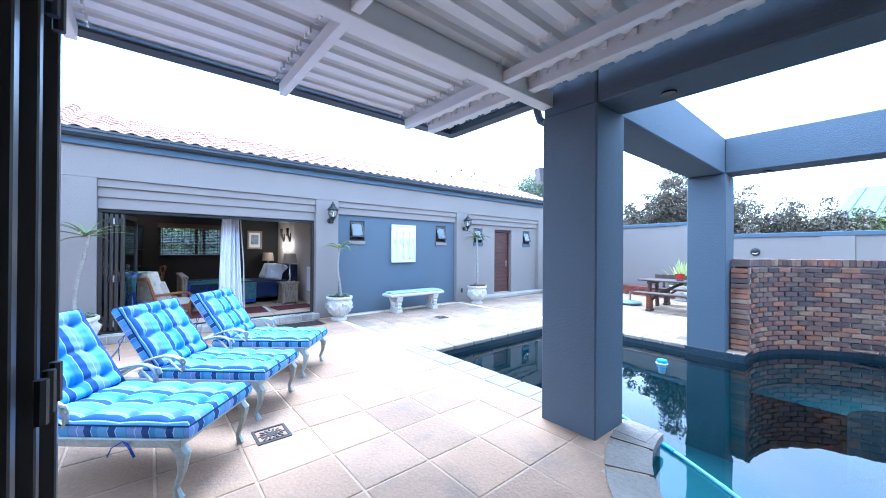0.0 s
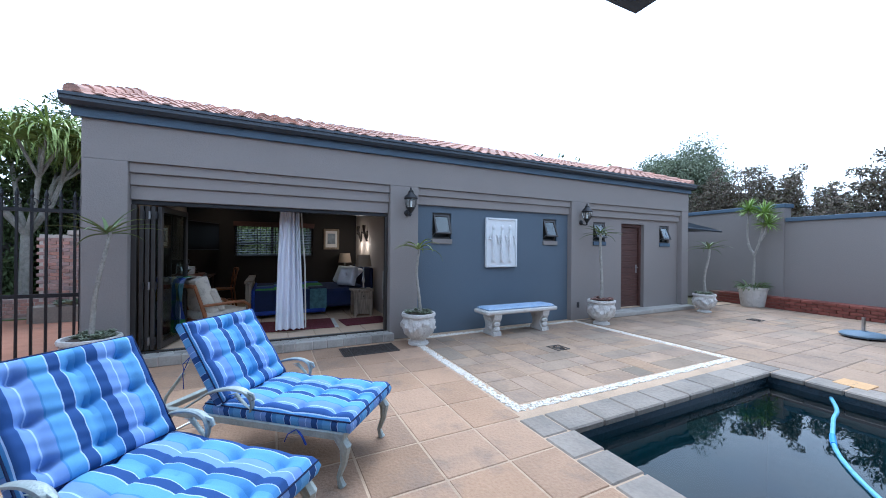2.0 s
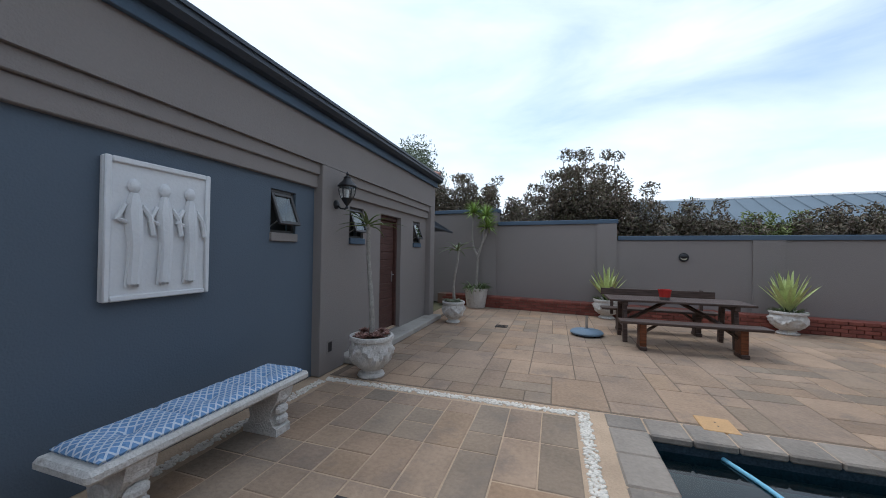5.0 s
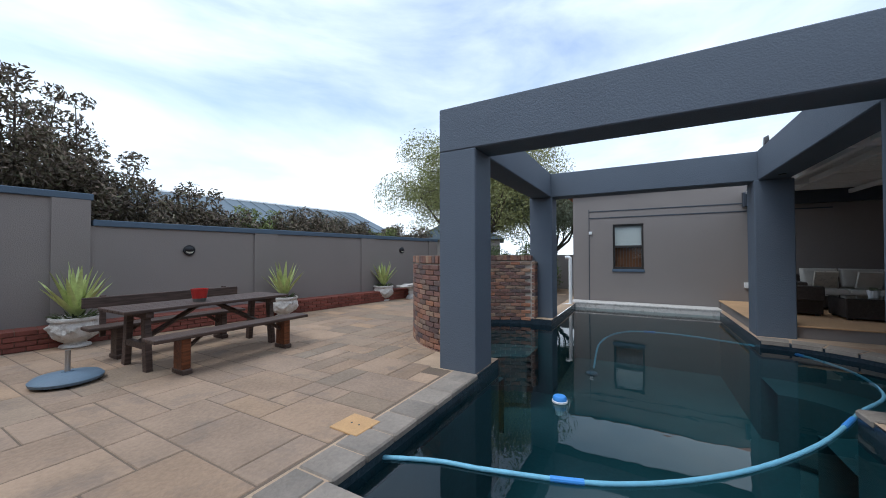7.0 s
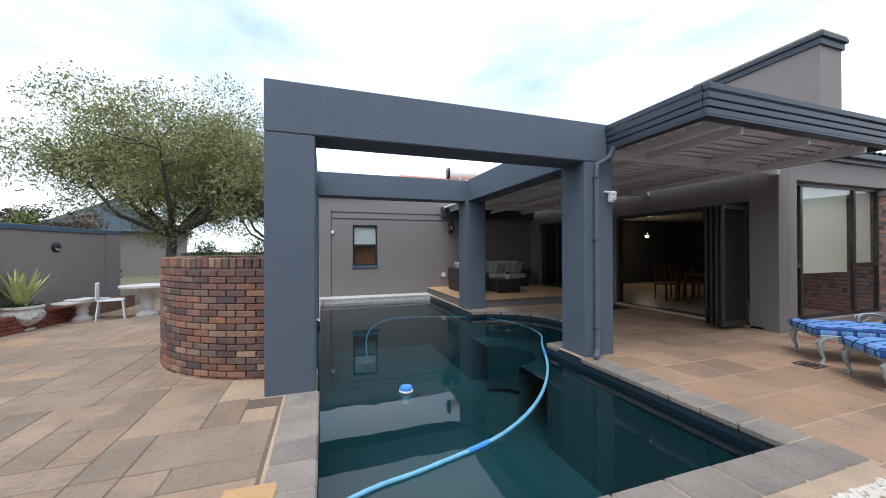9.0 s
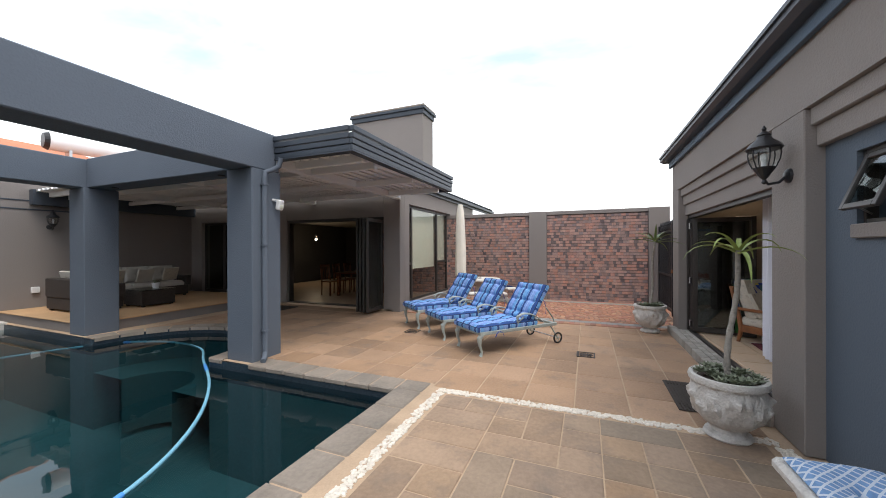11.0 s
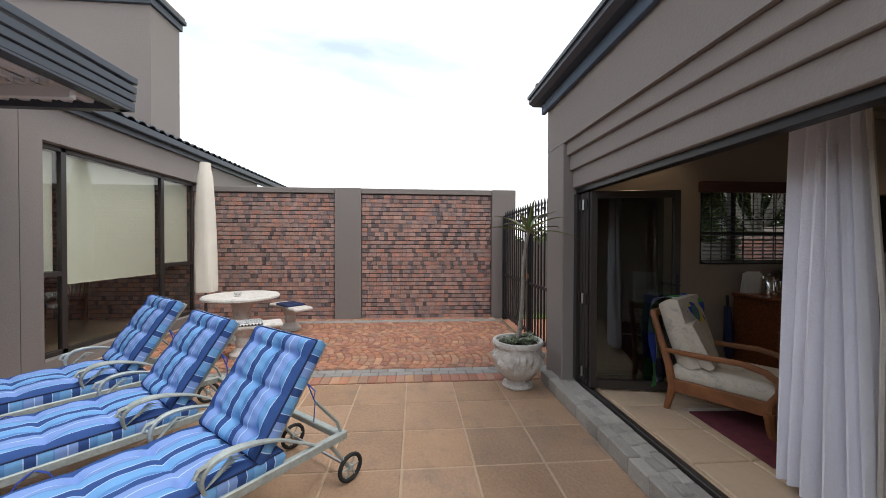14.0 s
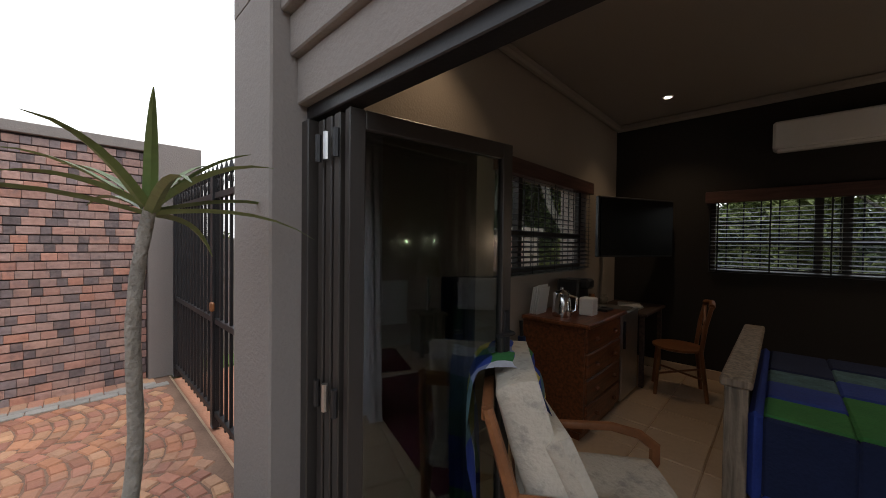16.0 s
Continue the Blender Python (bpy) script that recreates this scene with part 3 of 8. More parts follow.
# ---- ground, pool and paving beds ----
WATER = -0.13
PX0, PX1, PY0, PY1 = 4.2, 7.58, -3.95, 5.5      # pool basin
BAY_W, BAY_E, BAY_R, BAY_RE = (4.2, 0.95), (7.85, 0.87), 1.5, 1.62


def pool_outline(grow=0.0):
    """The basin's outline, counter-clockwise, with its two round bays."""
    r, q = BAY_R + grow, BAY_RE + grow
    pts = [(PX0 - grow, PY0 - grow), (PX1 + grow, PY0 - grow), (PX1 + grow, BAY_E[1] - q)]
    pts += [(BAY_E[0] + q * math.cos(a), BAY_E[1] + q * math.sin(a)) for a in np.linspace(-math.pi / 2, math.pi / 2, 25)]
    pts += [(PX1 + grow, BAY_E[1] + q), (PX1 + grow, PY1 + grow), (PX0 - grow, PY1 + grow)]
    pts += [(BAY_W[0] + r * math.cos(a), BAY_W[1] + r * math.sin(a)) for a in np.linspace(math.pi / 2, 1.5 * math.pi, 25)]
    out = []
    for p in pts:
        if not out or math.hypot(p[0] - out[-1][0], p[1] - out[-1][1]) > 1e-3:
            out.append(p)
    return out


def ring_with_hole(outer, hole, z):
    """A flat sheet with a hole, filled by triangles."""
    bm = bmesh.new()
    edges = []
    for loop in (outer, hole):
        vs = [bm.verts.new((x, y, z)) for x, y in loop]
        edges += [bm.edges.new((vs[i], vs[(i + 1) % len(vs)])) for i in range(len(vs))]
    bmesh.ops.triangle_fill(bm, use_beauty=True, edges=edges)
    bm.verts.index_update()
    g = Geo()
    g.add([v.co[:] for v in bm.verts], [tuple(v.index for v in f.verts) for f in bm.faces])
    bm.free()
    return g


hole = pool_outline(0.0)
structure("ground", ring_with_hole([(-900, -900), (900, -900), (900, 900), (-900, 900)], [(-3.6, -5.5), (15.6, -5.5), (15.6, 9.2), (-3.6, 9.2)], -0.06), "earth", "dry earth and grass round the property", "ground")
bed = ring_with_hole([(-3.62, -5.52), (15.62, -5.52), (15.62, 9.22), (-3.62, 9.22)], hole, -0.005)
floor = structure("floor_patio", bed, "grout", "sandy mortar bed of the paved patio", "floor")

basin = Geo()
nb = len(hole)
basin.add([(x, y, -0.02) for x, y in hole] + [(x, y, -0.30) for x, y in hole], [(i, (i + 1) % nb, nb + (i + 1) % nb, nb + i) for i in range(nb)])
structure("pool_tile_band", basin, "pooltile", "dark mosaic tile band at the pool's waterline", "pool")
deep = Geo()
deep.add([(x, y, -0.30) for x, y in hole] + [(x, y, -1.6) for x, y in hole], [(i, (i + 1) % nb, nb + (i + 1) % nb, nb + i) for i in range(nb)] + [tuple(range(nb, 2 * nb))])
structure("pool_basin", deep, "pool", "dark plastered swimming pool basin", "pool")
wat = Geo()
wat.add([(x, y, WATER) for x, y in hole], [tuple(range(nb))])
water = structure("water", wat, "water", "still dark pool water reflecting the sky", "water")
water.visible_shadow = False
for (bx, by), rim, sgn in ((BAY_W, 1.49, -1), (BAY_E, 1.60, 1)):
    st = Geo().lathe([(rim, -1.5), (rim, -0.6), (0.65, -0.6), (0.65, -1.5)], 48, (bx, by, 0))
    st.f = [f for f in st.f if len(f) == 4 and all((st.v[k][0] - bx) * sgn > -0.05 for k in f)]
    structure("pool_step", st, "pool", "submerged curved pool step", "pool")

# ---- guest house ----
F, WT = 8.95, 0.26
GX0, GX1, GY1, GZ = -0.12, 12.0, 13.45, 3.08
gw = Geo()
NICHES = [(0.31, 3.70, 0.13), (4.20, 7.77, 0.0), (8.30, 11.72, 0.1)]
xs = GX0
for a, b, zb in NICHES:
    gw.box(xs, F, 0, a, F + WT, 2.575, 0.008)
    xs = b
gw.box(xs, F, 0, GX1, F + WT, 2.575, 0.008)
gw.box(GX0, F, 2.575, GX1, F + WT, GZ)
STEPS = [(2.445, 2.575, 0.035), (2.29, 2.445, 0.07)]
for a, b, zb in NICHES:
    for z0, z1, d in STEPS:
        gw.box(a, F + d, z0, b, F + WT, z1, 0.006)
# lintel band above the wide opening
gw.box(0.31, F + 0.10, 2.11, 3.70, F + WT, 2.29, 0.006)
structure("wall_guest_front", gw, "taupe", "taupe plastered guest house front with stepped recesses", "wall")


def holed(x0, x1, z0, z1, y, t, holes):
    """A wall strip along x with rectangular holes (x0, x1, z0, z1)."""
    g = Geo()
    cuts = sorted({x0, x1, *[h[0] for h in holes], *[h[1] for h in holes]})
    for a, b in zip(cuts, cuts[1:]):
        zs = [(h[2], h[3]) for h in holes if h[0] <= a + 1e-6 and h[1] >= b - 1e-6]
        at = z0
        for c, d in sorted(zs):
            if c > at:
                g.box(a, y, at, b, y + t, c)
            at = d
        if at < z1:
            g.box(a, y, at, b, y + t, z1)
    return g


RC = 0.12
W_HOLES = [(4.52, 4.90, 1.70, 2.17), (7.08, 7.45, 1.71, 2.17)]
structure("wall_guest_recess", holed(4.20, 7.77, 0, 2.29, F + RC, WT - RC, W_HOLES), "blue", "slate blue plastered wall recess", "wall")
D_HOLES = [(8.56, 8.95, 1.72, 2.17), (9.51, 10.35, 0.1, 2.17), (10.96, 11.35, 1.72, 2.17)]
structure("wall_guest_door_recess", holed(8.30, 11.72, 0, 2.29, F + RC, 0.27, D_HOLES), "taupe", "taupe plastered recess round the guest house side door", "wall")
RX0, RX1, RY0, RY1, RZ, RF = 0.17, 4.05, F + WT, 13.2, 3.06, 0.14
side = Geo().box(GX0, F + WT, 0, RX0, 10.58, GZ).box(GX0, 12.27, 0, RX0, GY1, GZ).box(GX0, 10.58, 0, RX0, 12.27, 1.31).box(GX0, 10.58, 2.18, RX0, 12.27, GZ)
structure("wall_guest_west", side, "taupe_in", "warm taupe painted side wall of the guest room", "wall")
structure("wall_guest_west_outside", Geo().box(GX0 - 0.004, F + 0.004, 0, GX0, 10.5, GZ), "taupe", "taupe plaster on the side of the guest house", "wall")
back = holed(RX0, RX1 + 0.1, 0, GZ, RY1, GY1 - RY1, [(1.13, 2.92, 1.30, 2.10)])
structure("wall_guest_back", back, "charcoal", "charcoal painted back wall of the guest room", "wall")
structure("wall_guest_east", Geo().box(RX1, F + WT, 0, RX1 + 0.15, RY1, GZ), "beige_in", "beige painted end wall of the guest room", "wall")
rest = Geo().box(RX1 + 0.15, GY1 - 0.2, 0, GX1, GY1, GZ).box(GX1 - 0.2, F + WT, 0, GX1, GY1 - 0.2, GZ)
structure("wall_guest_rear", rest, "taupe", "plain taupe rear and end walls of the guest house", "wall")
structure("ceiling_guest", Geo().box(GX0 + 0.05, F + WT, GZ - 0.02, GX1 - 0.2, GY1 - 0.1, GZ + 0.03), "ceiling", "grey-brown guest room ceiling", "ceiling")
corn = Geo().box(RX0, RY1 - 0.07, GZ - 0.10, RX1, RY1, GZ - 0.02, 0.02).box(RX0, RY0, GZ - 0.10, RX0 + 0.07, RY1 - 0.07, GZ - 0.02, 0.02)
structure("trim_cornice", corn, "ceiling", "grey-brown moulded cornice", "trim")
structure("floor_guest", Geo().box(GX0, F + 0.2, 0.0, GX1 - 0.2, GY1 - 0.1, RF - 0.012), "grout", "tile bed of the guest room floor", "floor")
structure("baseboard", Geo().box(RX0, RY1 - 0.02, RF, RX1, RY1, RF + 0.1, 0.004).box(RX0, RY0, RF, RX0 + 0.02, RY1 - 0.02, RF + 0.1, 0.004), "tile_in", "tile skirting in the guest room", "baseboard")

# eaves: fascia, gutter, roof
eave = Geo().box(GX0 - 0.08, F - 0.05, 3.045, GX1 + 0.04, F - 0.002, 3.165, 0.005)
structure("trim_fascia", eave, "cap", "blue painted fascia band under the gutter", "trim")
gut = Geo()
prof = [(0.0, 3.155), (-0.10, 3.155), (-0.15, 3.19), (-0.15, 3.235), (-0.17, 3.235), (-0.17, 3.27), (0.0, 3.27)]
x0, x1 = GX0 - 0.14, GX1 + 0.06
gut.add([(x, F - 0.03 + dy, z) for x in (x0, x1) for dy, z in prof], [(i, (i + 1) % 7, 7 + (i + 1) % 7, 7 + i) for i in range(7)] + [tuple(range(7)), tuple(range(13, 6, -1))])
structure("trim_gutter", gut, "gutter", "dark moulded gutter along the guest house eaves", "trim")
SLOPE = math.tan(radians(20.8))
RIDGE_Y = 11.3
deckg = Geo().add([(x0, F - 0.12, 3.27), (x1, F - 0.12, 3.27), (x1, RIDGE_Y, 3.27 + SLOPE * (RIDGE_Y - F + 0.12)), (x0, RIDGE_Y, 3.27 + SLOPE * (RIDGE_Y - F + 0.12)), (x1, GY1 + 0.3, 3.2), (x0, GY1 + 0.3, 3.2)], [(0, 1, 2, 3), (3, 2, 4, 5)])
roof = structure("roof_guest", deckg, "roof", "terracotta tiled pitched guest house roof", "roof")

# ---- main house: front with wide opening, window wall, wing ----
HX, HY, HZ = 0.0, 3.22, 3.10
hw = Geo()
hw.box(HX - 0.26, 2.76, 0, HX, HY, HZ, 0.008)                 # corner pier
hw.box(HX - 0.26, -1.3, 0, HX, -0.42, HZ, 0.008)
hw.box(HX - 0.26, -0.42, 2.36, HX, 2.76, HZ)
hw.box(HX - 0.26, -4.5, 2.4, HX, -1.3, HZ).box(HX - 0.26, -4.5, 0, HX, -4.0, 2.4)
structure("wall_house_front", hw, "taupe", "taupe plastered house front round the folding doors", "wall")
win = Geo()
win.box(-0.5, HY - 0.24, 0, HX - 0.26, HY, 2.70).box(-6.0, HY - 0.24, 2.70, HX - 0.26, HY, 3.16)
win.box(-6.0, HY - 0.24, 0, -3.46, HY, 2.70).box(-3.46, HY - 0.24, 0, -0.5, HY, 0.16)
structure("wall_house_window_side", win, "taupe", "taupe plastered house wall with a tall window", "wall")
SY = -4.5
wing = holed(-0.26, 7.72, -0.3, 3.22, SY - 0.25, 0.25, [(5.82, 6.61, 0.98, 2.29)])
structure("wall_house_wing", wing, "taupe", "taupe plastered wing of the house behind the pool", "wall")
bands = Geo()
for z0, z1, d in ((2.68, 2.76, 0.012), (2.48, 2.56, 0.012)):
    bands.box(2.0, SY, z0, 7.27, SY + d, z1 - 0.05, 0.003)
bands.box(7.25, SY, 0, 7.27, SY + 0.012, 2.76, 0.003)
structure("trim_wing_bands", bands, "gutter", "thin dark moulding lines on the plaster", "trim")
structure("wall_house_wing_end", Geo().box(7.5, -12, -0.3, 7.72, SY - 0.25, 3.22).box(-6, -12.2, 0, 7.72, -12, 3.2), "taupe", "plain taupe end wall of the house wing", "wall")
hroof = Geo().add([(-0.5, SY - 0.1, 3.22), (7.95, SY + 0.12, 3.22), (7.95, -12, 3.22), (-0.5, -12, 3.22), (1.5, -8.0, 4.75), (4.3, -8.0, 4.75)], [(0, 1, 5, 4), (1, 2, 5), (2, 3, 4, 5), (3, 0, 4)])
structure("roof_wing", hroof, "roof_orange", "orange tiled hipped roof of the house wing", "roof")
# interior of the main house
structure("floor_house", Geo().box(-8, -4.5, -0.02, HX, HY - 0.24, 0.05), "tile_in", "pale tiled floor inside the main house", "floor")
structure("ceiling_house", Geo().box(-8, -4.5, 2.7, HX - 0.26, HY - 0.24, 2.76), "ceiling", "grey-brown ceiling inside the main house", "ceiling")
# near-black colour puts the dimness of the house into its walls
structure("wall_house_inner", Geo().box(-8.2, -4.5, 0, -8, HY, 2.9).box(-8, -4.75, 0, -0.26, -4.5, 2.9), "charcoal", "interior walls of the main house, near-black for its dimness", "wall")
hr2 = Geo()
hr2.add([(0.05, HY + 0.10, 3.27), (-9, HY + 0.10, 3.27), (-9, -0.6, 4.3), (-4.5, -0.6, 4.3)], [(0, 1, 2, 3)])
hr2.add([(0.05, HY + 0.10, 3.27), (0.05, -4.5, 3.27), (-4.5, -4.5, 4.3), (-4.5, -0.6, 4.3)], [(0, 1, 2, 3)])
roof_main = structure("roof_house", hr2, "gutter", "dark tiled roof of the main house", "roof")
gh = Geo().box(-9, HY, 3.19, -0.1, HY + 0.13, 3.30, 0.01).box(-9, HY, 3.11, 0.0, HY + 0.05, 3.19, 0.004)
structure("trim_house_gutter", gh, "gutter", "dark gutter on the main house", "trim")
# raised terrace
structure("floor_terrace", Geo().box(HX, SY, -0.3, 4.1, -1.05, 0.185), "taupe", "raised covered terrace with plastered edge", "floor")
structure("floor_terrace_slab", Geo().box(HX, SY, 0.185, 4.14, -1.0, 0.21, 0.008), "deck", "sandstone coloured terrace tiles", "floor")
structure("trim_pool_end", Geo().box(4.15, SY + 0.0, -0.3, 7.72, PY0, -0.02).box(4.15, SY + 0.02, -0.02, 7.72, PY0 + 0.03, 0.03, 0.01).box(4.2, PY0, -0.2, 7.58, PY0 + 0.02, -0.02), "stone_white", "pale coping along the end of the pool", "trim")

# ---- pergola over the pool ----
perg = thing("pergola", "blue-grey plastered pillars and beams over the pool", "pergola")
PZ0, PZ1 = 2.68, 3.22
PIL = {"a": (7.59, 2.72, 8.08, 3.22, -1.6), "b": (7.60, -1.45, 8.10, -0.98, -1.6), "c": (3.64, -1.42, 4.16, -0.92, -0.3), "d": (3.64, 2.72, 4.13, 3.22, -1.5)}
for k, (a, b, c, d, z) in PIL.items():
    part("pillar", Geo().box(a, b, z, c, d, PZ0, 0.012), "pergola", perg)
part("beam", Geo().box(3.66, 2.74, PZ0, 8.08, 3.222, PZ1, 0.012), "pergola", perg)
part("beam", Geo().box(3.66, -1.42, PZ0, 8.10, -0.98, PZ1 - 0.02, 0.012), "pergola", perg)
part("beam", Geo().box(7.62, -0.98, PZ0 + 0.004, 8.06, 2.74, PZ1 - 0.01, 0.012), "pergola", perg)
part("beam", Geo().box(3.68, -0.98, PZ0 + 0.004, 4.10, 2.74, PZ1 - 0.01, 0.012), "pergola", perg)
for x, y in ((3.9, 2.3), (7.85, 2.3), (3.9, -0.5)):
    part("downlight", Geo().lathe([(0.05, -0.012), (0.05, 0.0), (0.035, 0.002), (0.03, 0.004)], 16, (x, y, PZ0)), "black", perg, "small round recessed light")

# ---- veranda roof: louvred, with stepped fascia ----
ver = thing("veranda_roof", "adjustable louvre roof with pale blades and dark stepped fascia", "louvre roof")
VX0, VX1, VY1 = 0.03, 3.76, 4.60
for i in range(4):
    z = 2.87 + 0.079 * i + (0.012 if i == 3 else 0.0)
    part("fascia_board", Geo().box(VX0, VY1 - 0.05, z, VX1, VY1 + 0.010 * i, z + 0.070, 0.006), "gutter", ver)
    part("fascia_board", Geo().box(VX1 - 0.05, 3.23, z, VX1 + 0.010 * i, VY1 - 0.05, z + 0.070, 0.006), "gutter", ver)
part("edge_trim", Geo().box(VX0, VY1 - 0.12, 2.85, VX1, VY1, 2.87).box(VX1 - 0.12, 3.23, 2.85, VX1, VY1 - 0.12, 2.87), "gutter", ver)
part("edge_trim", Geo().box(VX0, HY, 2.85, VX0 + 0.08, VY1 - 0.05, 3.1), "gutter", ver)
part("main_beam", Geo().box(HX, 3.13, 2.76, 3.72, 3.25, 2.90, 0.006), "louvre", ver, "pale grey box beam")
part("main_beam", Geo().box(HX, 0.55, 2.76, 3.64, 0.65, 2.90, 0.006), "louvre", ver, "pale grey box beam")
part("main_beam", Geo().box(HX, -2.4, 2.76, 3.64, -2.3, 2.90, 0.006), "louvre", ver, "pale grey box beam")
for x in (0.55, 1.78, 3.02):
    part("cross_beam", Geo().box(x - 0.03, 3.25, 2.77, x + 0.03, VY1 - 0.12, 2.87, 0.005), "louvre", ver)
    part("cross_beam", Geo().box(x - 0.03, -4.4, 2.775, x + 0.03, 3.13, 2.86, 0.005), "louvre", ver)
rl = Geo().box(3.3, 3.25, 2.80, 3.38, VY1 - 0.12, 2.95, 0.005).box(3.3, -4.4, 2.80, 3.38, 3.13, 2.95, 0.005)
part("side_rail", rl, "louvre", ver)
part("flashing", Geo().box(3.57, -0.95, 2.965, 3.70, VY1 - 0.06, 2.975), "gutter", ver, "dark flashing between blades and beam")
bl = Geo()
prof = [(-0.104, 0.030), (-0.06, 0.050), (-0.035, 0.006), (0.04, 0.0), (0.065, 0.042), (0.104, 0.010)]
bl.add([(x, y, z) for x in (0.08, 3.60) for y, z in prof] + [(x, y, z + 0.006) for x in (0.08, 3.60) for y, z in prof],
       [(i, i + 1, 7 + i, 6 + i) for i in range(5)] + [(12 + i, 18 + i, 19 + i, 13 + i) for i in range(5)])
blade = bl.mesh("louvre_blade", "louvre")
tabs = Geo()
for x in (0.62, 1.7, 2.92, 3.28):
    tabs.box(x, -0.05, -0.035, x + 0.012, -0.015, 0.01)
    tabs.box(x, 0.03, -0.03, x + 0.012, 0.05, 0.01)
tabm = tabs.mesh("blade_clip", "louvre")
y = 4.42
while y > -4.4:
    piece("louvre_blade", blade, ver, pose(0, y, 2.90))
    piece("blade_clip", tabm, ver, pose(0, y, 2.90))
    y -= 0.19
part("side_beam", Geo().box(-0.05, -4.48, 2.6, 3.64, -4.3, 2.95), "gutter", ver)

# chimney on the main house
ch = thing("chimney", "tall taupe plastered chimney with dark cap", "chimney")
part("shaft", Geo().box(-4.85, -1.0, 3.1, -3.95, 1.98, 6.44), "taupe", ch)
part("cap", Geo().box(-4.90, -1.06, 6.44, -3.90, 2.03, 6.60, 0.01).box(-4.95, -1.12, 6.60, -3.85, 2.09, 6.70, 0.015), "gutter", ch)
part("cap_slab", Geo().box(-4.93, -1.10, 6.70, -3.87, 2.07, 6.77, 0.015), "coping", ch, "pale weathered slab on the cap")
for y, r in ((-0.6, 0.5), (0.7, 1.0), (1.6, 0.6)):
    part("cowl", Geo().tube([(-4.5, y, 6.77), (-4.5, y, 6.85)], [0.16, 0.12], 10).tube([(-4.5, y, 6.85), (-4.45, y + 0.05 * r, 6.99 + 0.12 * r)], [0.04, 0.006], 6), "canvas", ch, "small pale metal cowl")

# ---- boundary walls ----
EM = pose(13.6, 4.76, 0, 0, 0, -8)
ew = Geo()
ew.box(0.4, 3.18, 0, 0.65, 7.0, 2.72).box(0.4, 0.05, 0, 0.65, 3.18, 2.33).box(0.4, -9.4, 0, 0.65, 0.05, 1.90)
PIERS = [(3.18, 3.62, 2.73, 0.36), (0.05, 0.50, 2.34, 0.36), (-3.19, -2.64, 1.91, 0.37), (-6.30, -5.74, 1.91, 0.37), (-9.40, -8.90, 1.91, 0.37)]
for a, b, z, x in PIERS:
    ew.box(x, a, 0, 0.42, b, z - 0.01)
structure("wall_boundary_east", ew, "taupe", "taupe plastered boundary wall with piers", "wall", m=EM)
ec = Geo().box(0.34, 3.15, 2.72, 0.72, 7.0, 2.83, 0.01).box(0.35, 0.02, 2.33, 0.71, 3.15, 2.44, 0.01).box(0.36, -9.42, 1.90, 0.70, 0.02, 2.01, 0.01)
structure("trim_wall_coping", ec, "cap", "blue painted coping on the boundary wall", "trim", m=EM)
plinth = structure("wall_planter_plinth", Geo().box(0.03, -9.4, 0, 0.42, 4.9, 0.30), "joint_clay", "low red brick plinth along the boundary wall", "wall", m=EM)
structure("wall_boundary_far", Geo().box(-4.0, 9.3, -0.05, -3.9, 24, 1.6).box(-3.9, 24, -0.05, 20, 24.3, 1.8).box(15.3, 9.2, 0, 15.5, 24, 2.6), "taupe", "plain boundary wall closing the garden", "wall")
structure("wall_boundary_south", Geo().box(7.72, -8.6, -0.05, 12.5, -8.4, 1.4), "taupe", "plain low wall beyond the pool", "wall")
WX = -3.44
ww = Geo().box(WX - 0.24, -0.5, 0, WX - 0.03, 9.5, 2.60)
westw = structure("wall_boundary_west", ww, "joint_deep", "tall clinker brick wall between plastered piers", "wall")
wp = Geo().box(WX - 0.28, 5.82, 0, WX + 0.05, 6.34, 2.66, 0.008).box(WX - 0.28, 9.02, 0, WX + 0.05, 9.52, 2.66, 0.008)
structure("wall_west_piers", wp, "taupe", "taupe plastered piers of the brick wall", "wall")
structure("trim_west_coping", Geo().box(WX - 0.28, -0.5, 2.55, WX + 0.03, 5.82, 2.655, 0.006).box(WX - 0.28, 6.34, 2.55, WX + 0.03, 9.02, 2.655, 0.006), "taupe", "taupe plaster coping on the brick wall", "trim")
# curved brick screen beside the pool
core = Geo()
nseg = 40
for r0, r1 in ((1.64, 1.80),):
    vs, fs = [], []
    for i in range(nseg + 1):
        a = -math.pi / 2 + 0.07 + (math.pi - 0.07) * i / nseg
        for r in (r0, r1):
            for z in (-0.4, 1.27):
                vs.append((BAY_E[0] + r * math.cos(a), BAY_E[1] + r * math.sin(a), z))
    for i in range(nseg):
        a, b = 4 * i, 4 * i + 4
        fs += [(a, b, b + 1, a + 1), (a + 2, a + 3, b + 3, b + 2), (a + 1, b + 1, b + 3, a + 3), (a, a + 2, b + 2, b)]
    core.add(vs, fs)
curved = structure("wall_curved_screen", core, "mortar_light", "curved brown brick screen wall beside the pool", "wall")

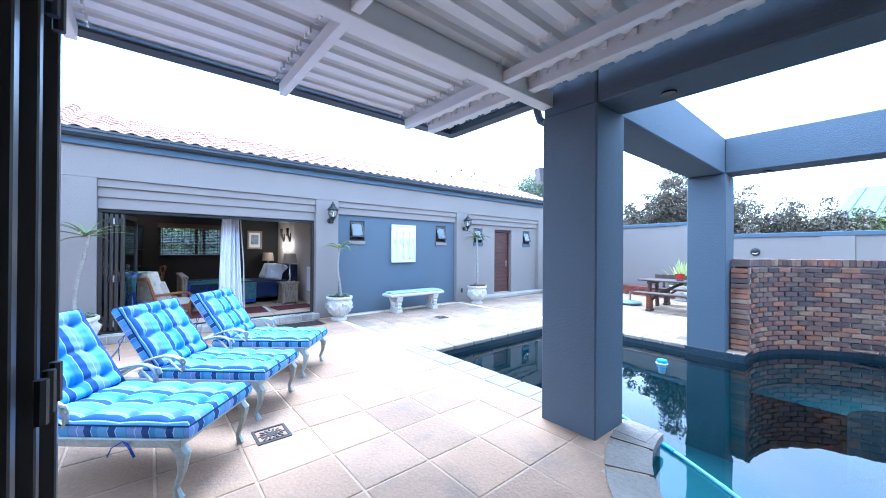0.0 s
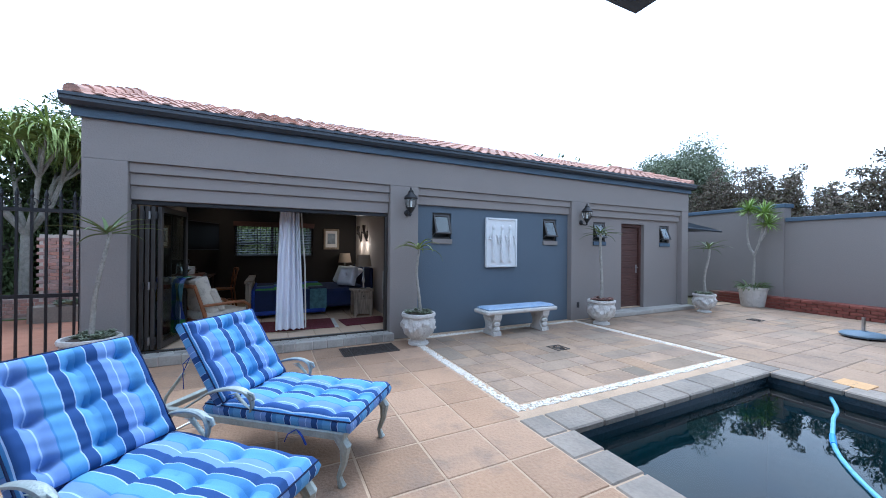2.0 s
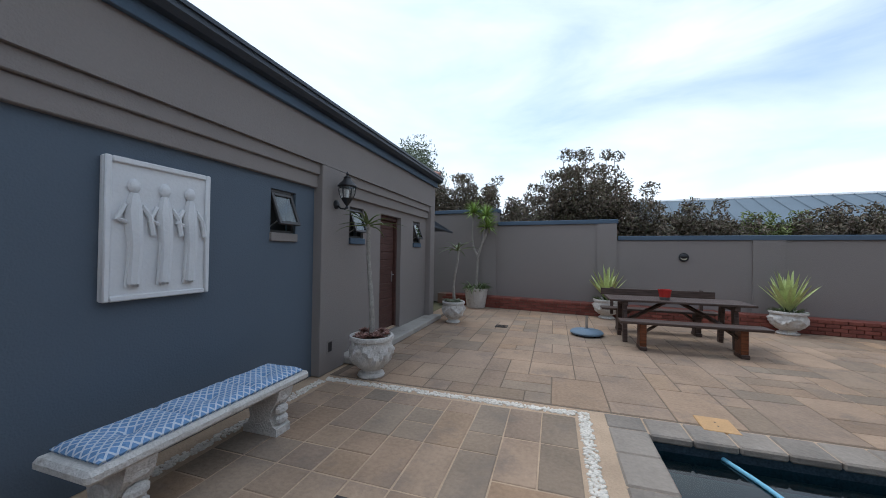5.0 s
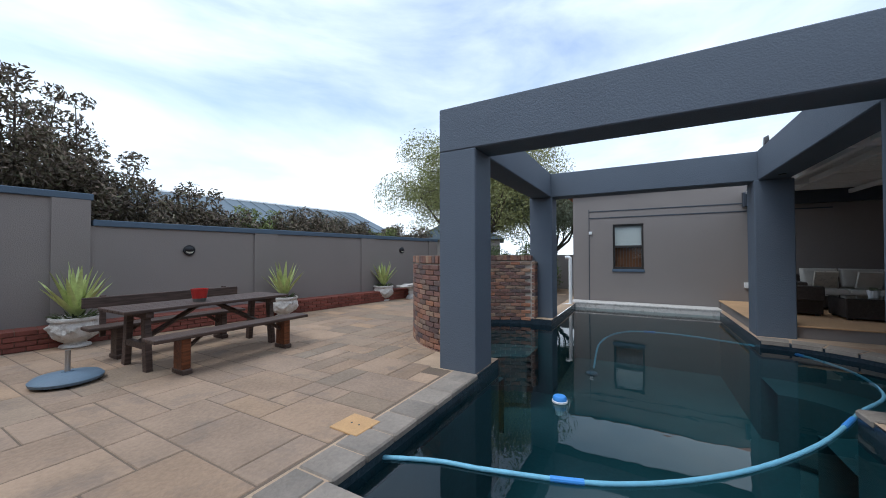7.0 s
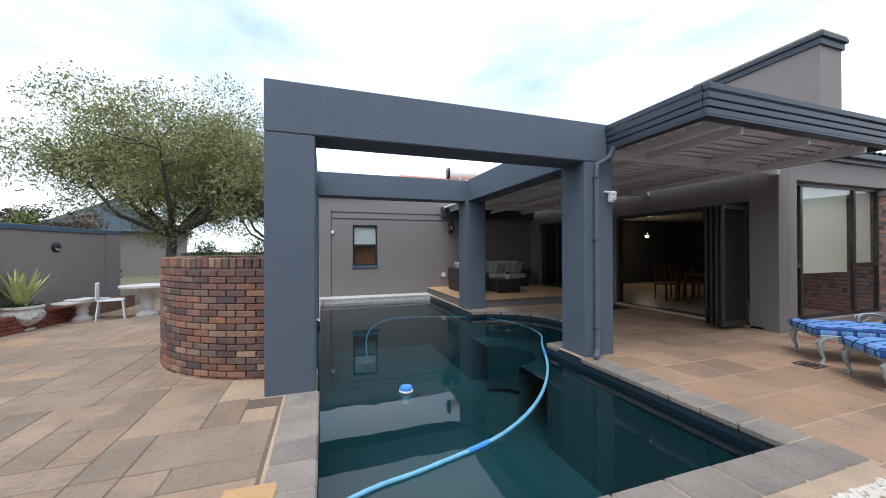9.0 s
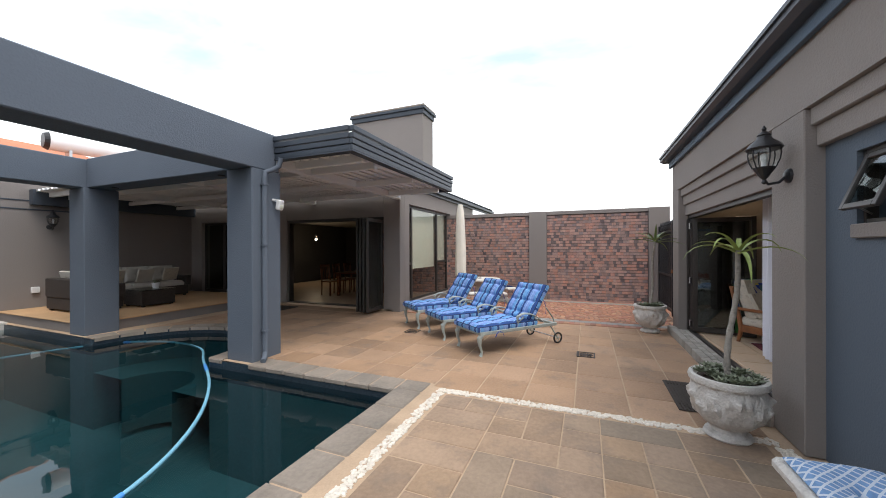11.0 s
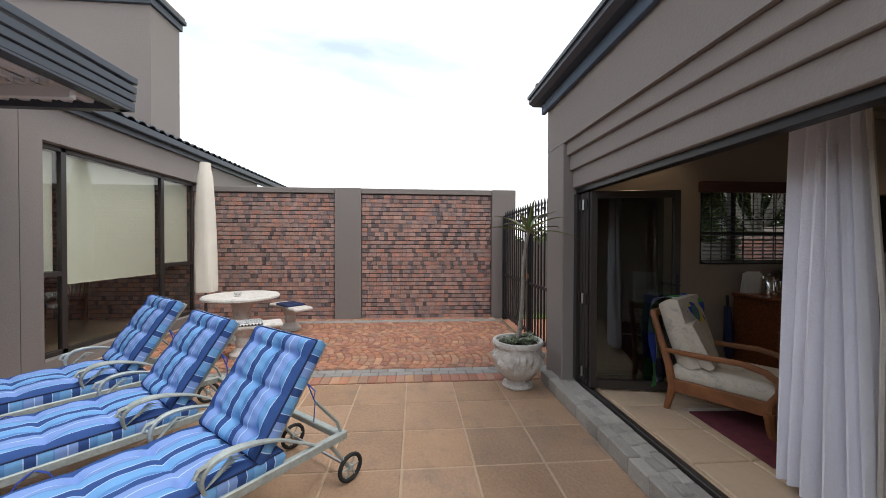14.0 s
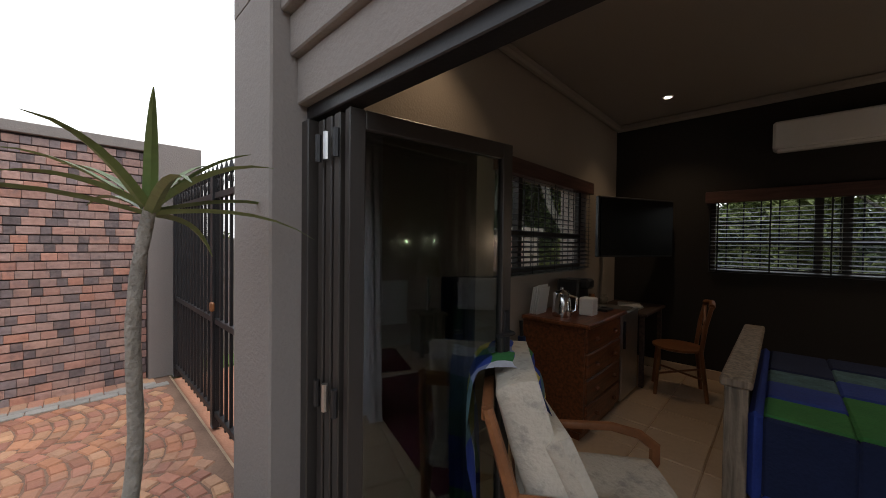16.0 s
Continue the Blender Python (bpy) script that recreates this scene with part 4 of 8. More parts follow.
# ---- sun loungers ----
def cushion(L, W, T, nx, ny, stripes="width", seed=1):
    """A buttoned cushion with its base at z = 0, and stripe coordinates."""
    g = Geo()
    cx, cy = (64, 32) if nx > 1 else (24, 24)
    rng = random.Random(seed)

    def top(u, v):
        e = min(u, 1 - u) * L
        f = min(v, 1 - v) * W
        edge = min(1.0, min(e, f) / 0.06)
        z = T * (0.62 + 0.38 * math.sqrt(max(0.0, 1 - (1 - edge) ** 2)))
        for i in range(nx):
            for j in range(ny):
                bx, by = (i + 0.5) / nx, (j + 0.5) / ny
                d2 = ((u - bx) * L) ** 2 + ((v - by) * W) ** 2
                z -= 0.046 * math.exp(-d2 / 0.0010) + 0.022 * math.exp(-d2 / 0.011)
        if nx > 1:
            z -= 0.013 * math.exp(-((((u * nx) % 1.0) - 0.5) * L / nx) ** 2 / 0.00035) * edge
            z -= 0.012 * math.exp(-((((v * ny) % 1.0) - 0.5) * W / ny) ** 2 / 0.00030) * edge
            z += 0.0035 * math.sin(46 * u + 17 * v + seed) * math.sin(31 * v - 9 * u) * edge
        return z + 0.004 * math.sin(9 * u + seed) * math.sin(7 * v)

    vs, fs, uvs = [], [], []
    for i in range(cx + 1):
        for j in range(cy + 1):
            u, v = i / cx, j / cy
            vs.append((u * L, (v - 0.5) * W, top(u, v)))
    k = (cy + 1)
    for i in range(cx):
        for j in range(cy):
            q = (i * k + j, (i + 1) * k + j, (i + 1) * k + j + 1, i * k + j + 1)
            fs.append(q)
            uvs.append([((j + d) / cy, 0) for d in (0, 0, 1, 1)])
    rim = [(i, 0) for i in range(cx + 1)] + [(cx, j) for j in range(1, cy + 1)] + [(i, cy) for i in range(cx - 1, -1, -1)] + [(0, j) for j in range(cy - 1, 0, -1)]
    run = 0.0
    base = len(vs)
    for n, (i, j) in enumerate(rim):
        x, y, z = vs[i * k + j]
        ox = 0.012 if i == cx else (-0.012 if i == 0 else 0)
        oy = 0.012 if j == cy else (-0.012 if j == 0 else 0)
        vs += [(x + ox, y + oy, T * 0.36), (x, y, 0.0)]
    m = len(rim)
    for n in range(m):
        a, b = rim[n], rim[(n + 1) % m]
        ia, ib = a[0] * k + a[1], b[0] * k + b[1]
        step = math.dist(vs[ia][:2], vs[ib][:2])
        u0, u1 = run / 0.62, (run + step) / 0.62
        run += step
        pa, pb = base + 2 * n, base + 2 * ((n + 1) % m)
        fs += [(ia, ib, pb, pa), (pa, pb, pb + 1, pa + 1)]
        uvs += [[(u0, 0), (u1, 0), (u1, 0), (u0, 0)]] * 2
    fs.append(tuple(base + 2 * n + 1 for n in range(m)))
    uvs.append([(vs[base + 2 * n + 1][1] / W + 0.5, 0) for n in range(m)])
    g.v, g.f, g.uv = vs, fs, uvs
    return g


def uv_mesh(g, name, mat):
    me = bpy.data.meshes.new(name)
    me.from_pydata(g.v, [], g.f)
    lay = me.uv_layers.new(name="UVMap")
    lay.data.foreach_set("uv", [c for q in g.uv for p in q for c in p])
    me.polygons.foreach_set("use_smooth", [True] * len(me.polygons))
    me.set_sharp_from_angle(angle=radians(55))
    me.materials.append(M[mat])
    return me


def lounger(m):
    """Foot end at x = 0, head towards +x, width along y."""
    t = thing("sun_lounger", "cast aluminium sun lounger with blue striped buttoned cushion", "sun lounger", m, "sun loungers on the patio")
    W2 = 0.32
    fr = Geo()
    for s in (-1, 1):
        fr.box(0.0, s * W2 - 0.02, 0.33, 1.56, s * W2 + 0.02, 0.385, 0.006)
    fr.box(0, -W2, 0.335, 0.05, W2, 0.385, 0.006).box(1.50, -W2, 0.335, 1.55, W2, 0.38, 0.006)
    part("frame", fr, "cast", t)
    for i in range(9):
        part("slat", Geo().box(0.1 + 0.115 * i, -W2 + 0.02, 0.365, 0.15 + 0.115 * i, W2 - 0.02, 0.383, 0.003), "cast", t)
    for s in (-1, 1):
        y = s * (W2 - 0.01)
        part("leg", Geo().tube([(0.06, y, 0.36), (0.0, y, 0.28), (0.01, y, 0.17), (0.045, y, 0.07), (0.03, y, 0.02), (0.02, y, 0.0)], [0.036, 0.04, 0.024, 0.018, 0.024, 0.028], 8), "cast", t, smooth=True)
        arm = smooth_path([(0.80, y, 0.37), (0.735, y * 1.03, 0.43), (0.715, y * 1.06, 0.52), (0.755, y * 1.09, 0.585), (0.84, y * 1.1, 0.605), (0.95, y * 1.1, 0.59), (1.08, y * 1.08, 0.545), (1.20, y * 1.02, 0.47), (1.33, y, 0.385)], 4)
        part("armrest", Geo().tube(arm, [0.013 + 0.013 * math.exp(-((i - 14) / 8.0) ** 2) for i in range(len(arm))], 8, flat=0.62), "cast", t, smooth=True)
        leafy = Geo()
        for k in range(6):
            leafy.tube([(0.735 + 0.012 * k, y * 1.05, 0.46 + 0.012 * k), (0.775 + 0.014 * k, y * 1.07, 0.50 + 0.013 * k), (0.80 + 0.022 * k, y * 1.08, 0.505 + 0.009 * k)], [0.005, 0.017, 0.003], 6, flat=0.35)
        leafy.tube([(0.76, y * 1.08, 0.585), (0.70, y * 1.09, 0.575), (0.685, y * 1.09, 0.545), (0.705, y * 1.09, 0.53)], [0.015, 0.013, 0.011, 0.006], 6)
        part("leaf_ornament", leafy, "cast", t, "openwork leaf casting under the armrest", smooth=True)
        part("back_stay", Geo().tube([(1.34, y, 0.66), (1.50, y, 0.46), (1.54, y, 0.35)], 0.011, 6), "cast", t)
        part("rear_strut", Geo().tube([(1.42, y, 0.36), (1.53, y, 0.20), (1.60, y, 0.10)], 0.013, 6), "cast", t)
        wh = part("wheel", Geo().tube([(1.60, y - 0.012 * s, 0.10), (1.60, y + 0.025 * s, 0.10)], 0.02, 10), "cast", t, "spoked cart wheel")
        ring = [(1.60 + 0.086 * math.cos(a), y + 0.01 * s, 0.10 + 0.086 * math.sin(a)) for a in np.linspace(0, 2 * math.pi, 24, endpoint=False)]
        part("tyre", Geo().tube(ring, 0.014, 8, closed=True), "rubber", wh, "black rubber tyre", smooth=True)
        sp = Geo()
        for a in np.linspace(0, 2 * math.pi, 6, endpoint=False):
            sp.tube([(1.60, y + 0.008 * s, 0.10), (1.60 + 0.08 * math.cos(a), y + 0.008 * s, 0.10 + 0.08 * math.sin(a))], 0.006, 5)
        part("spokes", sp, "cast", wh)
    part("axle", Geo().tube([(1.60, -W2, 0.10), (1.60, W2, 0.10)], 0.01, 8), "steel", t)
    ang = 57
    bk = pose(1.02, 0, 0.37, 0, -ang, 0)
    bf = Geo()
    for s in (-1, 1):
        bf.box(0.0, s * 0.28 - 0.018, -0.005, 0.76, s * 0.28 + 0.018, 0.03, 0.005)
    bf.box(0.72, -0.28, -0.005, 0.76, 0.28, 0.03, 0.005)
    for i in range(6):
        bf.box(0.1 + 0.1 * i, -0.27, 0.0, 0.14 + 0.1 * i, 0.27, 0.02)
    part("back_frame", bf.turned(bk), "cast", t)
    sc = new("seat_cushion", uv_mesh(cushion(1.16, 0.65, 0.12, 4, 3, seed=2), "seat_cushion", "stripes"))
    sc.parent, sc.matrix_basis = t, pose(-0.04, 0, 0.385)
    bc = new("back_cushion", uv_mesh(cushion(0.69, 0.65, 0.12, 3, 3, seed=5), "back_cushion", "stripes"))
    bc.parent, bc.matrix_basis = t, bk @ pose(0.06, 0, 0.032)
    for ob, L in ((sc, 1.16), (bc, 0.69)):
        rim = [(0.0, -0.325, 0.073), (L, -0.325, 0.073), (L, 0.325, 0.073), (0.0, 0.325, 0.073)]
        cord = [tuple(np.array(a) + (np.array(b) - np.array(a)) * i / 12) for a, b in zip(rim, rim[1:] + rim[:1]) for i in range(12)]
        part("piping", Geo().tube(cord, 0.0055, 6, closed=True), "navy", ob, "navy corded piping", smooth=True)
    for s in (-1, 1):
        for x, dx in ((0.35, 0.05), (0.35, -0.06)):
            tie = Geo().tube([(x, s * 0.335, 0.37), (x + dx, s * 0.36, 0.34), (x + 1.5 * dx, s * 0.36, 0.285)], 0.008, 5, flat=0.4)
            part("tie_ribbon", tie, "royal_cloth", t, "blue cloth tie ribbon")
        for dz in (-0.05, -0.12):
            p = bk @ Vector((0.5, s * 0.3, 0.0))
            tie = Geo().tube([p, p + Vector((0.03, 0.03 * s, dz)), p + Vector((0.02, 0.03 * s, dz * 2))], 0.008, 5, flat=0.4)
            part("tie_ribbon", tie, "royal_cloth", t, "blue cloth tie ribbon")
    return t


LD = math.degrees(math.atan2(0.65, -0.76))
LOW = Matrix.Diagonal((0.98, 1.0, 0.955, 1.0))
first = lounger(pose(1.30, 4.19, 0, 0, 0, LD) @ LOW)
copy_thing(first, pose(1.90, 4.97, 0, 0, 0, LD - 1) @ LOW)
copy_thing(first, pose(2.55, 5.79, 0, 0, 0, LD + 1) @ LOW)


# ---- pots and plants ----
def urn_geo(rw=0.26, h=0.5, n=36):
    prof = [(0.60, 0), (0.64, 0.03), (0.60, 0.08), (0.46, 0.11), (0.44, 0.17), (0.62, 0.22), (0.86, 0.36), (0.98, 0.55), (0.99, 0.70), (0.93, 0.84), (0.94, 0.88), (1.03, 0.90), (1.05, 0.95), (1.02, 1.0), (0.90, 1.0), (0.86, 0.93)]
    prof = [(rw * a, h * b) for a, b in prof]

    def wob(t, z):
        u = z / h
        if 0.3 < u < 0.86:
            sw = 0.6 + 0.13 * math.cos(4 * t)
            return 0.030 * math.exp(-((u - sw) / 0.06) ** 2) * (0.6 + 0.6 * math.cos(23 * t)) + 0.014 * math.cos(9 * t) * math.sin(12 * u) + 0.006 * math.cos(31 * t + 20 * u)
        return 0.0
    fine = []
    for (a, b), (c, d) in zip(prof, prof[1:]):
        k = 4 if abs(d - b) > 0.05 else 1
        fine += [(a + (c - a) * i / k, b + (d - b) * i / k) for i in range(k)]
    fine.append(prof[-1])
    return Geo().lathe(fine, n * 2, wob=wob)


def rosettes(g, r, z, count, rng, size=0.05):
    for _ in range(count):
        a, d = rng.uniform(0, 6.28), r * math.sqrt(rng.random())
        c = (d * math.cos(a), d * math.sin(a), z + rng.uniform(-0.01, 0.03))
        k = rng.randint(7, 10)
        for ringi in range(2):
            for i in range(k - 2 * ringi):
                g.leaf(c, 6.28 * i / (k - 2 * ringi) + ringi * 0.3, 0.35 + 0.5 * ringi, size * rng.uniform(0.7, 1.2) * (1 - 0.3 * ringi), size * 0.55, -0.5, 3, 0.5)


def potted_aloe(x, y, label, height, lean, leaves, length, mat="aloe", seed=0, pot=(0.26, 0.5), droop=1.1, filler="succulent", trunk=0.027, broad=0.046):
    rng = random.Random(seed)
    t = thing("potted_aloe", label, "potted plant", pose(x, y, 0))
    part("urn", urn_geo(*pot), "stone_white", t, "weathered white carved urn", smooth=True)
    part("soil", Geo().lathe([(pot[0] * 0.86, pot[1] * 0.9), (pot[0] * 0.8, pot[1] * 0.94), (0.02, pot[1] * 0.97)], 24), "soil", t)
    fill = Geo()
    rosettes(fill, pot[0] * 0.78, pot[1] * 0.97, 26, rng, 0.075)
    part("succulent_filling", fill, filler, t, "low rosettes filling the urn")
    z0 = pot[1] * 0.92
    pts, rad = [], []
    n = 16
    for i in range(n + 1):
        u = i / n
        pts.append((lean[0] * u + 0.025 * math.sin(5 * u + seed), lean[1] * u + 0.02 * math.sin(6.5 * u + 2 * seed), z0 + (height - z0) * u))
        rad.append(trunk * (1.25 - 0.4 * u) * (1 + 0.12 * math.sin(17 * u * 3 + seed)))
    part("trunk", Geo().tube(pts, rad, 10), "bark", t, "slim ringed grey trunk", smooth=True)
    lg = Geo()
    for i in range(leaves):
        a = 2.4 * i + rng.uniform(-0.2, 0.2)
        up = rng.uniform(-0.1, 0.4) + 0.75 * i / leaves
        lg.leaf((lean[0] + 0.01 * math.cos(a), lean[1] + 0.01 * math.sin(a), height - 0.03 + 0.04 * i / leaves), a, up, length * rng.uniform(0.75, 1.1) * (1 - 0.38 * (i / leaves) ** 2), broad, droop * rng.uniform(0.8, 1.3), 7, 0.35)
    part("leaves", lg, mat, t, "rosette of long tapering leaves")
    return t


potted_aloe(0.12, 8.54, "slim-trunked aloe in a weathered white urn by the gate", 1.68, (0.11, 0.07), 15, 0.52, "aloe_dark", 3, droop=0.85, broad=0.050, trunk=0.021)
potted_aloe(4.05, 8.53, "drooping aloe in a white urn beside the folding doors", 1.53, (0.02, 0.07), 11, 0.50, "aloe", 8, droop=1.9, trunk=0.021)
potted_aloe(8.06, 8.41, "tall aloe in a white urn near the side door", 1.88, (0.14, 0.16), 16, 0.48, "aloe_dark", 5, droop=1.0, filler="succulent_red")
potted_aloe(11.66, 8.37, "aloe in a small white urn at the corner", 1.60, (0.06, -0.06), 14, 0.55, "aloe_dark", 9, (0.24, 0.46), 1.3)

# forked dracaena in a bucket pot
t = thing("potted_dracaena", "forked dracaena in a white painted tub", "potted plant", pose(13.95, 8.35, 0))
part("tub", Geo().lathe([(0.23, 0), (0.25, 0.02), (0.31, 0.47), (0.335, 0.48), (0.335, 0.54), (0.29, 0.54), (0.28, 0.48)], 28, wob=lambda a, z: 0.008 * math.cos(14 * a)), "stone_white", t, "white painted tub", smooth=True)
part("soil", Geo().lathe([(0.28, 0.47), (0.02, 0.50)], 20), "soil", t)
stems = [[(0, 0, 0.45), (0.02, -0.02, 1.1), (0.0, -0.03, 1.45)], [(0, -0.03, 1.43), (0.02, 0.1, 1.7), (0.03, 0.14, 2.1), (0.03, 0.12, 2.66)], [(0, -0.03, 1.43), (0.0, -0.12, 1.7), (0.0, -0.2, 2.1), (0, -0.24, 2.55)], [(0.0, -0.14, 1.8), (0.05, -0.24, 2.0), (0.05, -0.30, 2.25)]]
tr = Geo()
for q in stems:
    tr.tube(smooth_path(q, 5), [0.036 - 0.0012 * i for i in range(5 * (len(q) - 1) + 1)], 8)
part("trunk", tr, "bark", t, "forked grey trunk", smooth=True)
lg, rng = Geo(), random.Random(4)
for cx, cy, cz in ((0.03, 0.12, 2.68), (0, -0.24, 2.57), (0.05, -0.30, 2.26)):
    for i in range(95):
        lg.leaf((cx, cy, cz), rng.uniform(0, 6.28), rng.uniform(-0.5, 1.4), rng.uniform(0.30, 0.44), 0.045, 0.6, 4, 0.3)
part("leaves", lg, "leaf_bright", t, "spiky light green leaf heads")
lg = Geo()
for i in range(120):
    a = rng.uniform(0, 6.28)
    lg.leaf((0.23 * math.cos(a), 0.23 * math.sin(a), 0.51 + rng.uniform(0, 0.1)), a, rng.uniform(-0.3, 0.9), rng.uniform(0.12, 0.3), 0.05, 1.6, 4, 0.2)
part("trailing_leaves", lg, "leaf", t, "green leaves trailing over the tub")


def potted_agave(x, y, seed, s=1.0):
    rng = random.Random(seed)
    t = thing("potted_agave", "yellow-edged agave in a low white garlanded urn", "potted plant", pose(x, y, 0), "agaves along the boundary wall")
    part("urn", urn_geo(0.29, 0.46), "stone_white", t, "weathered white garlanded urn", smooth=True)
    part("soil", Geo().lathe([(0.25, 0.41), (0.02, 0.45)], 20), "soil", t)
    g = Geo()
    for i in range(25):
        u = i / 25
        g.leaf((0.02 * math.cos(2.4 * i), 0.02 * math.sin(2.4 * i), 0.46 + 0.02 * u), 2.4 * i + rng.uniform(-0.2, 0.2), 0.75 + 0.75 * u + rng.uniform(-0.1, 0.1), s * rng.uniform(0.64, 0.84), 0.135, 0.12, 6, 0.4)
    part("leaves", g, "agave", t, "stiff upright sword leaves")
    g = Geo()
    for i in range(60):
        a, d = rng.uniform(0, 6.28), rng.uniform(0.1, 0.25)
        g.leaf((d * math.cos(a), d * math.sin(a), 0.45), a, rng.uniform(0.1, 1.0), 0.13, 0.04, 1.0, 3, 0.2)
    part("undergrowth", g, "leaf", t)


potted_agave(13.52, 5.04, 1)
potted_agave(13.0, 1.77, 2)
potted_agave(12.85, -1.62, 3, 0.92)

# ---- picnic table with its benches ----
pt = thing("picnic_table", "dark stained timber trestle table", "table", pose(11.38, 4.235, 0))
for i in range(5):
    part("plank", Geo().box(-0.375 + 0.151 * i, -1.08, 0.715, -0.375 + 0.151 * i + 0.145, 1.08, 0.755, 0.006), "dark_wood", pt)
for s in (-1, 1):
    y = 0.82 * s
    for q in (-1, 1):
        part("leg", Geo().box(-0.05, -0.035, 0, 0.05, 0.035, 0.74, 0.006, pose(q * 0.30, y, 0, 0, -q * 6, 0)), "dark_wood", pt)
    part("crosspiece", Geo().box(-0.34, y - 0.04, 0.64, 0.34, y + 0.04, 0.715, 0.005), "dark_wood", pt)
    part("brace", Geo().tube([(0, y, 0.3), (0, 0.12 * s, 0.7)], 0.035, 4), "dark_wood", pt)
    part("stretcher", Geo().box(-0.28, y - 0.03, 0.26, 0.28, y + 0.03, 0.34, 0.005), "dark_wood", pt)


def slab_bench(x, y, back):
    t = thing("bench", "dark stained timber bench" + (" with a low backrest" if back else " beside the picnic table"), "bench", pose(x, y, 0))
    part("seat", Geo().box(-0.15, -1.02, 0.42, 0.15, 1.02, 0.465, 0.008), "dark_wood", t)
    for s in (-1, 1):
        part("leg", Geo().box(-0.10, s * 0.68 - 0.05, 0.05, 0.10, s * 0.68 + 0.05, 0.42, 0.008), "cherry" if not back else "dark_wood", t)
        part("foot", Geo().box(-0.13, s * 0.68 - 0.055, 0, 0.13, s * 0.68 + 0.055, 0.06, 0.008), "dark_wood", t)
        part("brace", Geo().tube([(0, s * 0.64, 0.28), (0, s * 0.45, 0.42)], 0.025, 4), "dark_wood", t)
        if back:
            part("back_post", Geo().box(0.12, s * 0.8 - 0.03, 0.3, 0.17, s * 0.8 + 0.03, 0.86, 0.005), "dark_wood", t)
    if back:
        part("backrest", Geo().box(0.10, -1.02, 0.70, 0.13, 1.02, 0.84, 0.006), "dark_wood", t)


slab_bench(10.66, 4.20, False)
slab_bench(12.15, 4.30, True)
rp = thing("flower_pot", "red glazed pot with grey base on the picnic table", "pot", pose(11.26, 4.40, 0.755))
part("body", Geo().lathe([(0.085, 0.05), (0.105, 0.17), (0.11, 0.18), (0.095, 0.18), (0.085, 0.1)], 20), "red_glaze", rp, smooth=True)
part("foot", Geo().lathe([(0.075, 0), (0.085, 0.05), (0.08, 0.055)], 20), "grey_glaze", rp, "grey unglazed foot")

ub = thing("umbrella_stand", "round blue-grey umbrella stand with steel tube", "umbrella stand", pose(11.40, 5.66, 0))
part("disc", Geo().lathe([(0.20, 0.02), (0.29, 0.03), (0.30, 0.06), (0.27, 0.09), (0.05, 0.125), (0.05, 0.13)], 32), "blue_plastic", ub, smooth=True)
part("tube", Geo().tube([(0, 0, 0.12), (0, 0, 0.36)], 0.024, 12), "steel", ub)
for a, b in fan(4, 0.22, 0.6):
    part("castor", Geo().ball((a, b, 0.02), 0.022), "rubber", ub)

# ---- carved stone bench with cushions ----
sb = thing("stone_bench", "white carved stone bench against the blue wall", "bench", pose(6.03, 8.58, 0))
part("seat", Geo().box(-0.80, -0.22, 0.38, 0.80, 0.22, 0.45, 0.02), "stone_white", sb)
for s in (-1, 1):
    prof = [(0.17, 0.0), (0.17, 0.06), (0.13, 0.08), (0.10, 0.14), (0.12, 0.22), (0.17, 0.29), (0.19, 0.36), (0.19, 0.38)]
    vs, fs = [], []
    for x in (s * 0.54 - 0.08, s * 0.54 + 0.08):
        vs += [(x, -a, z) for a, z in prof] + [(x, a, z) for a, z in reversed(prof)]
    n = len(prof) * 2
    fs = [(i, (i + 1) % n, n + (i + 1) % n, n + i) for i in range(n)] + [tuple(range(n)), tuple(range(2 * n - 1, n - 1, -1))]
    leg = Geo().add(vs, fs)
    for k, z in ((0.1, 0.3), (0.06, 0.2), (0.08, 0.12)):
        leg.ball((s * 0.54, -0.15 + 0.02 * k, z), 0.045, 8, 5, (1.6, 0.8, 1)).ball((s * 0.54 + s * 0.08, 0, z), 0.05, 8, 5, (0.4, 1.6, 1))
    part("pedestal", leg, "stone_white", sb, "carved scroll pedestal")
for i in range(3):
    c = cushion(0.48, 0.36, 0.05, 1, 1, seed=i + 11)
    c.v = [(x - 0.24 + (i - 1) * 0.49, y, z + 0.45) for x, y, z in c.v]
    c.turned(pose(6.03, 8.58, 0.0))
    c.uv = None
    solo("seat_pad", c, "lattice", "blue and white patterned pad on the stone bench", "cushion", group="pads on the stone bench", smooth=True)

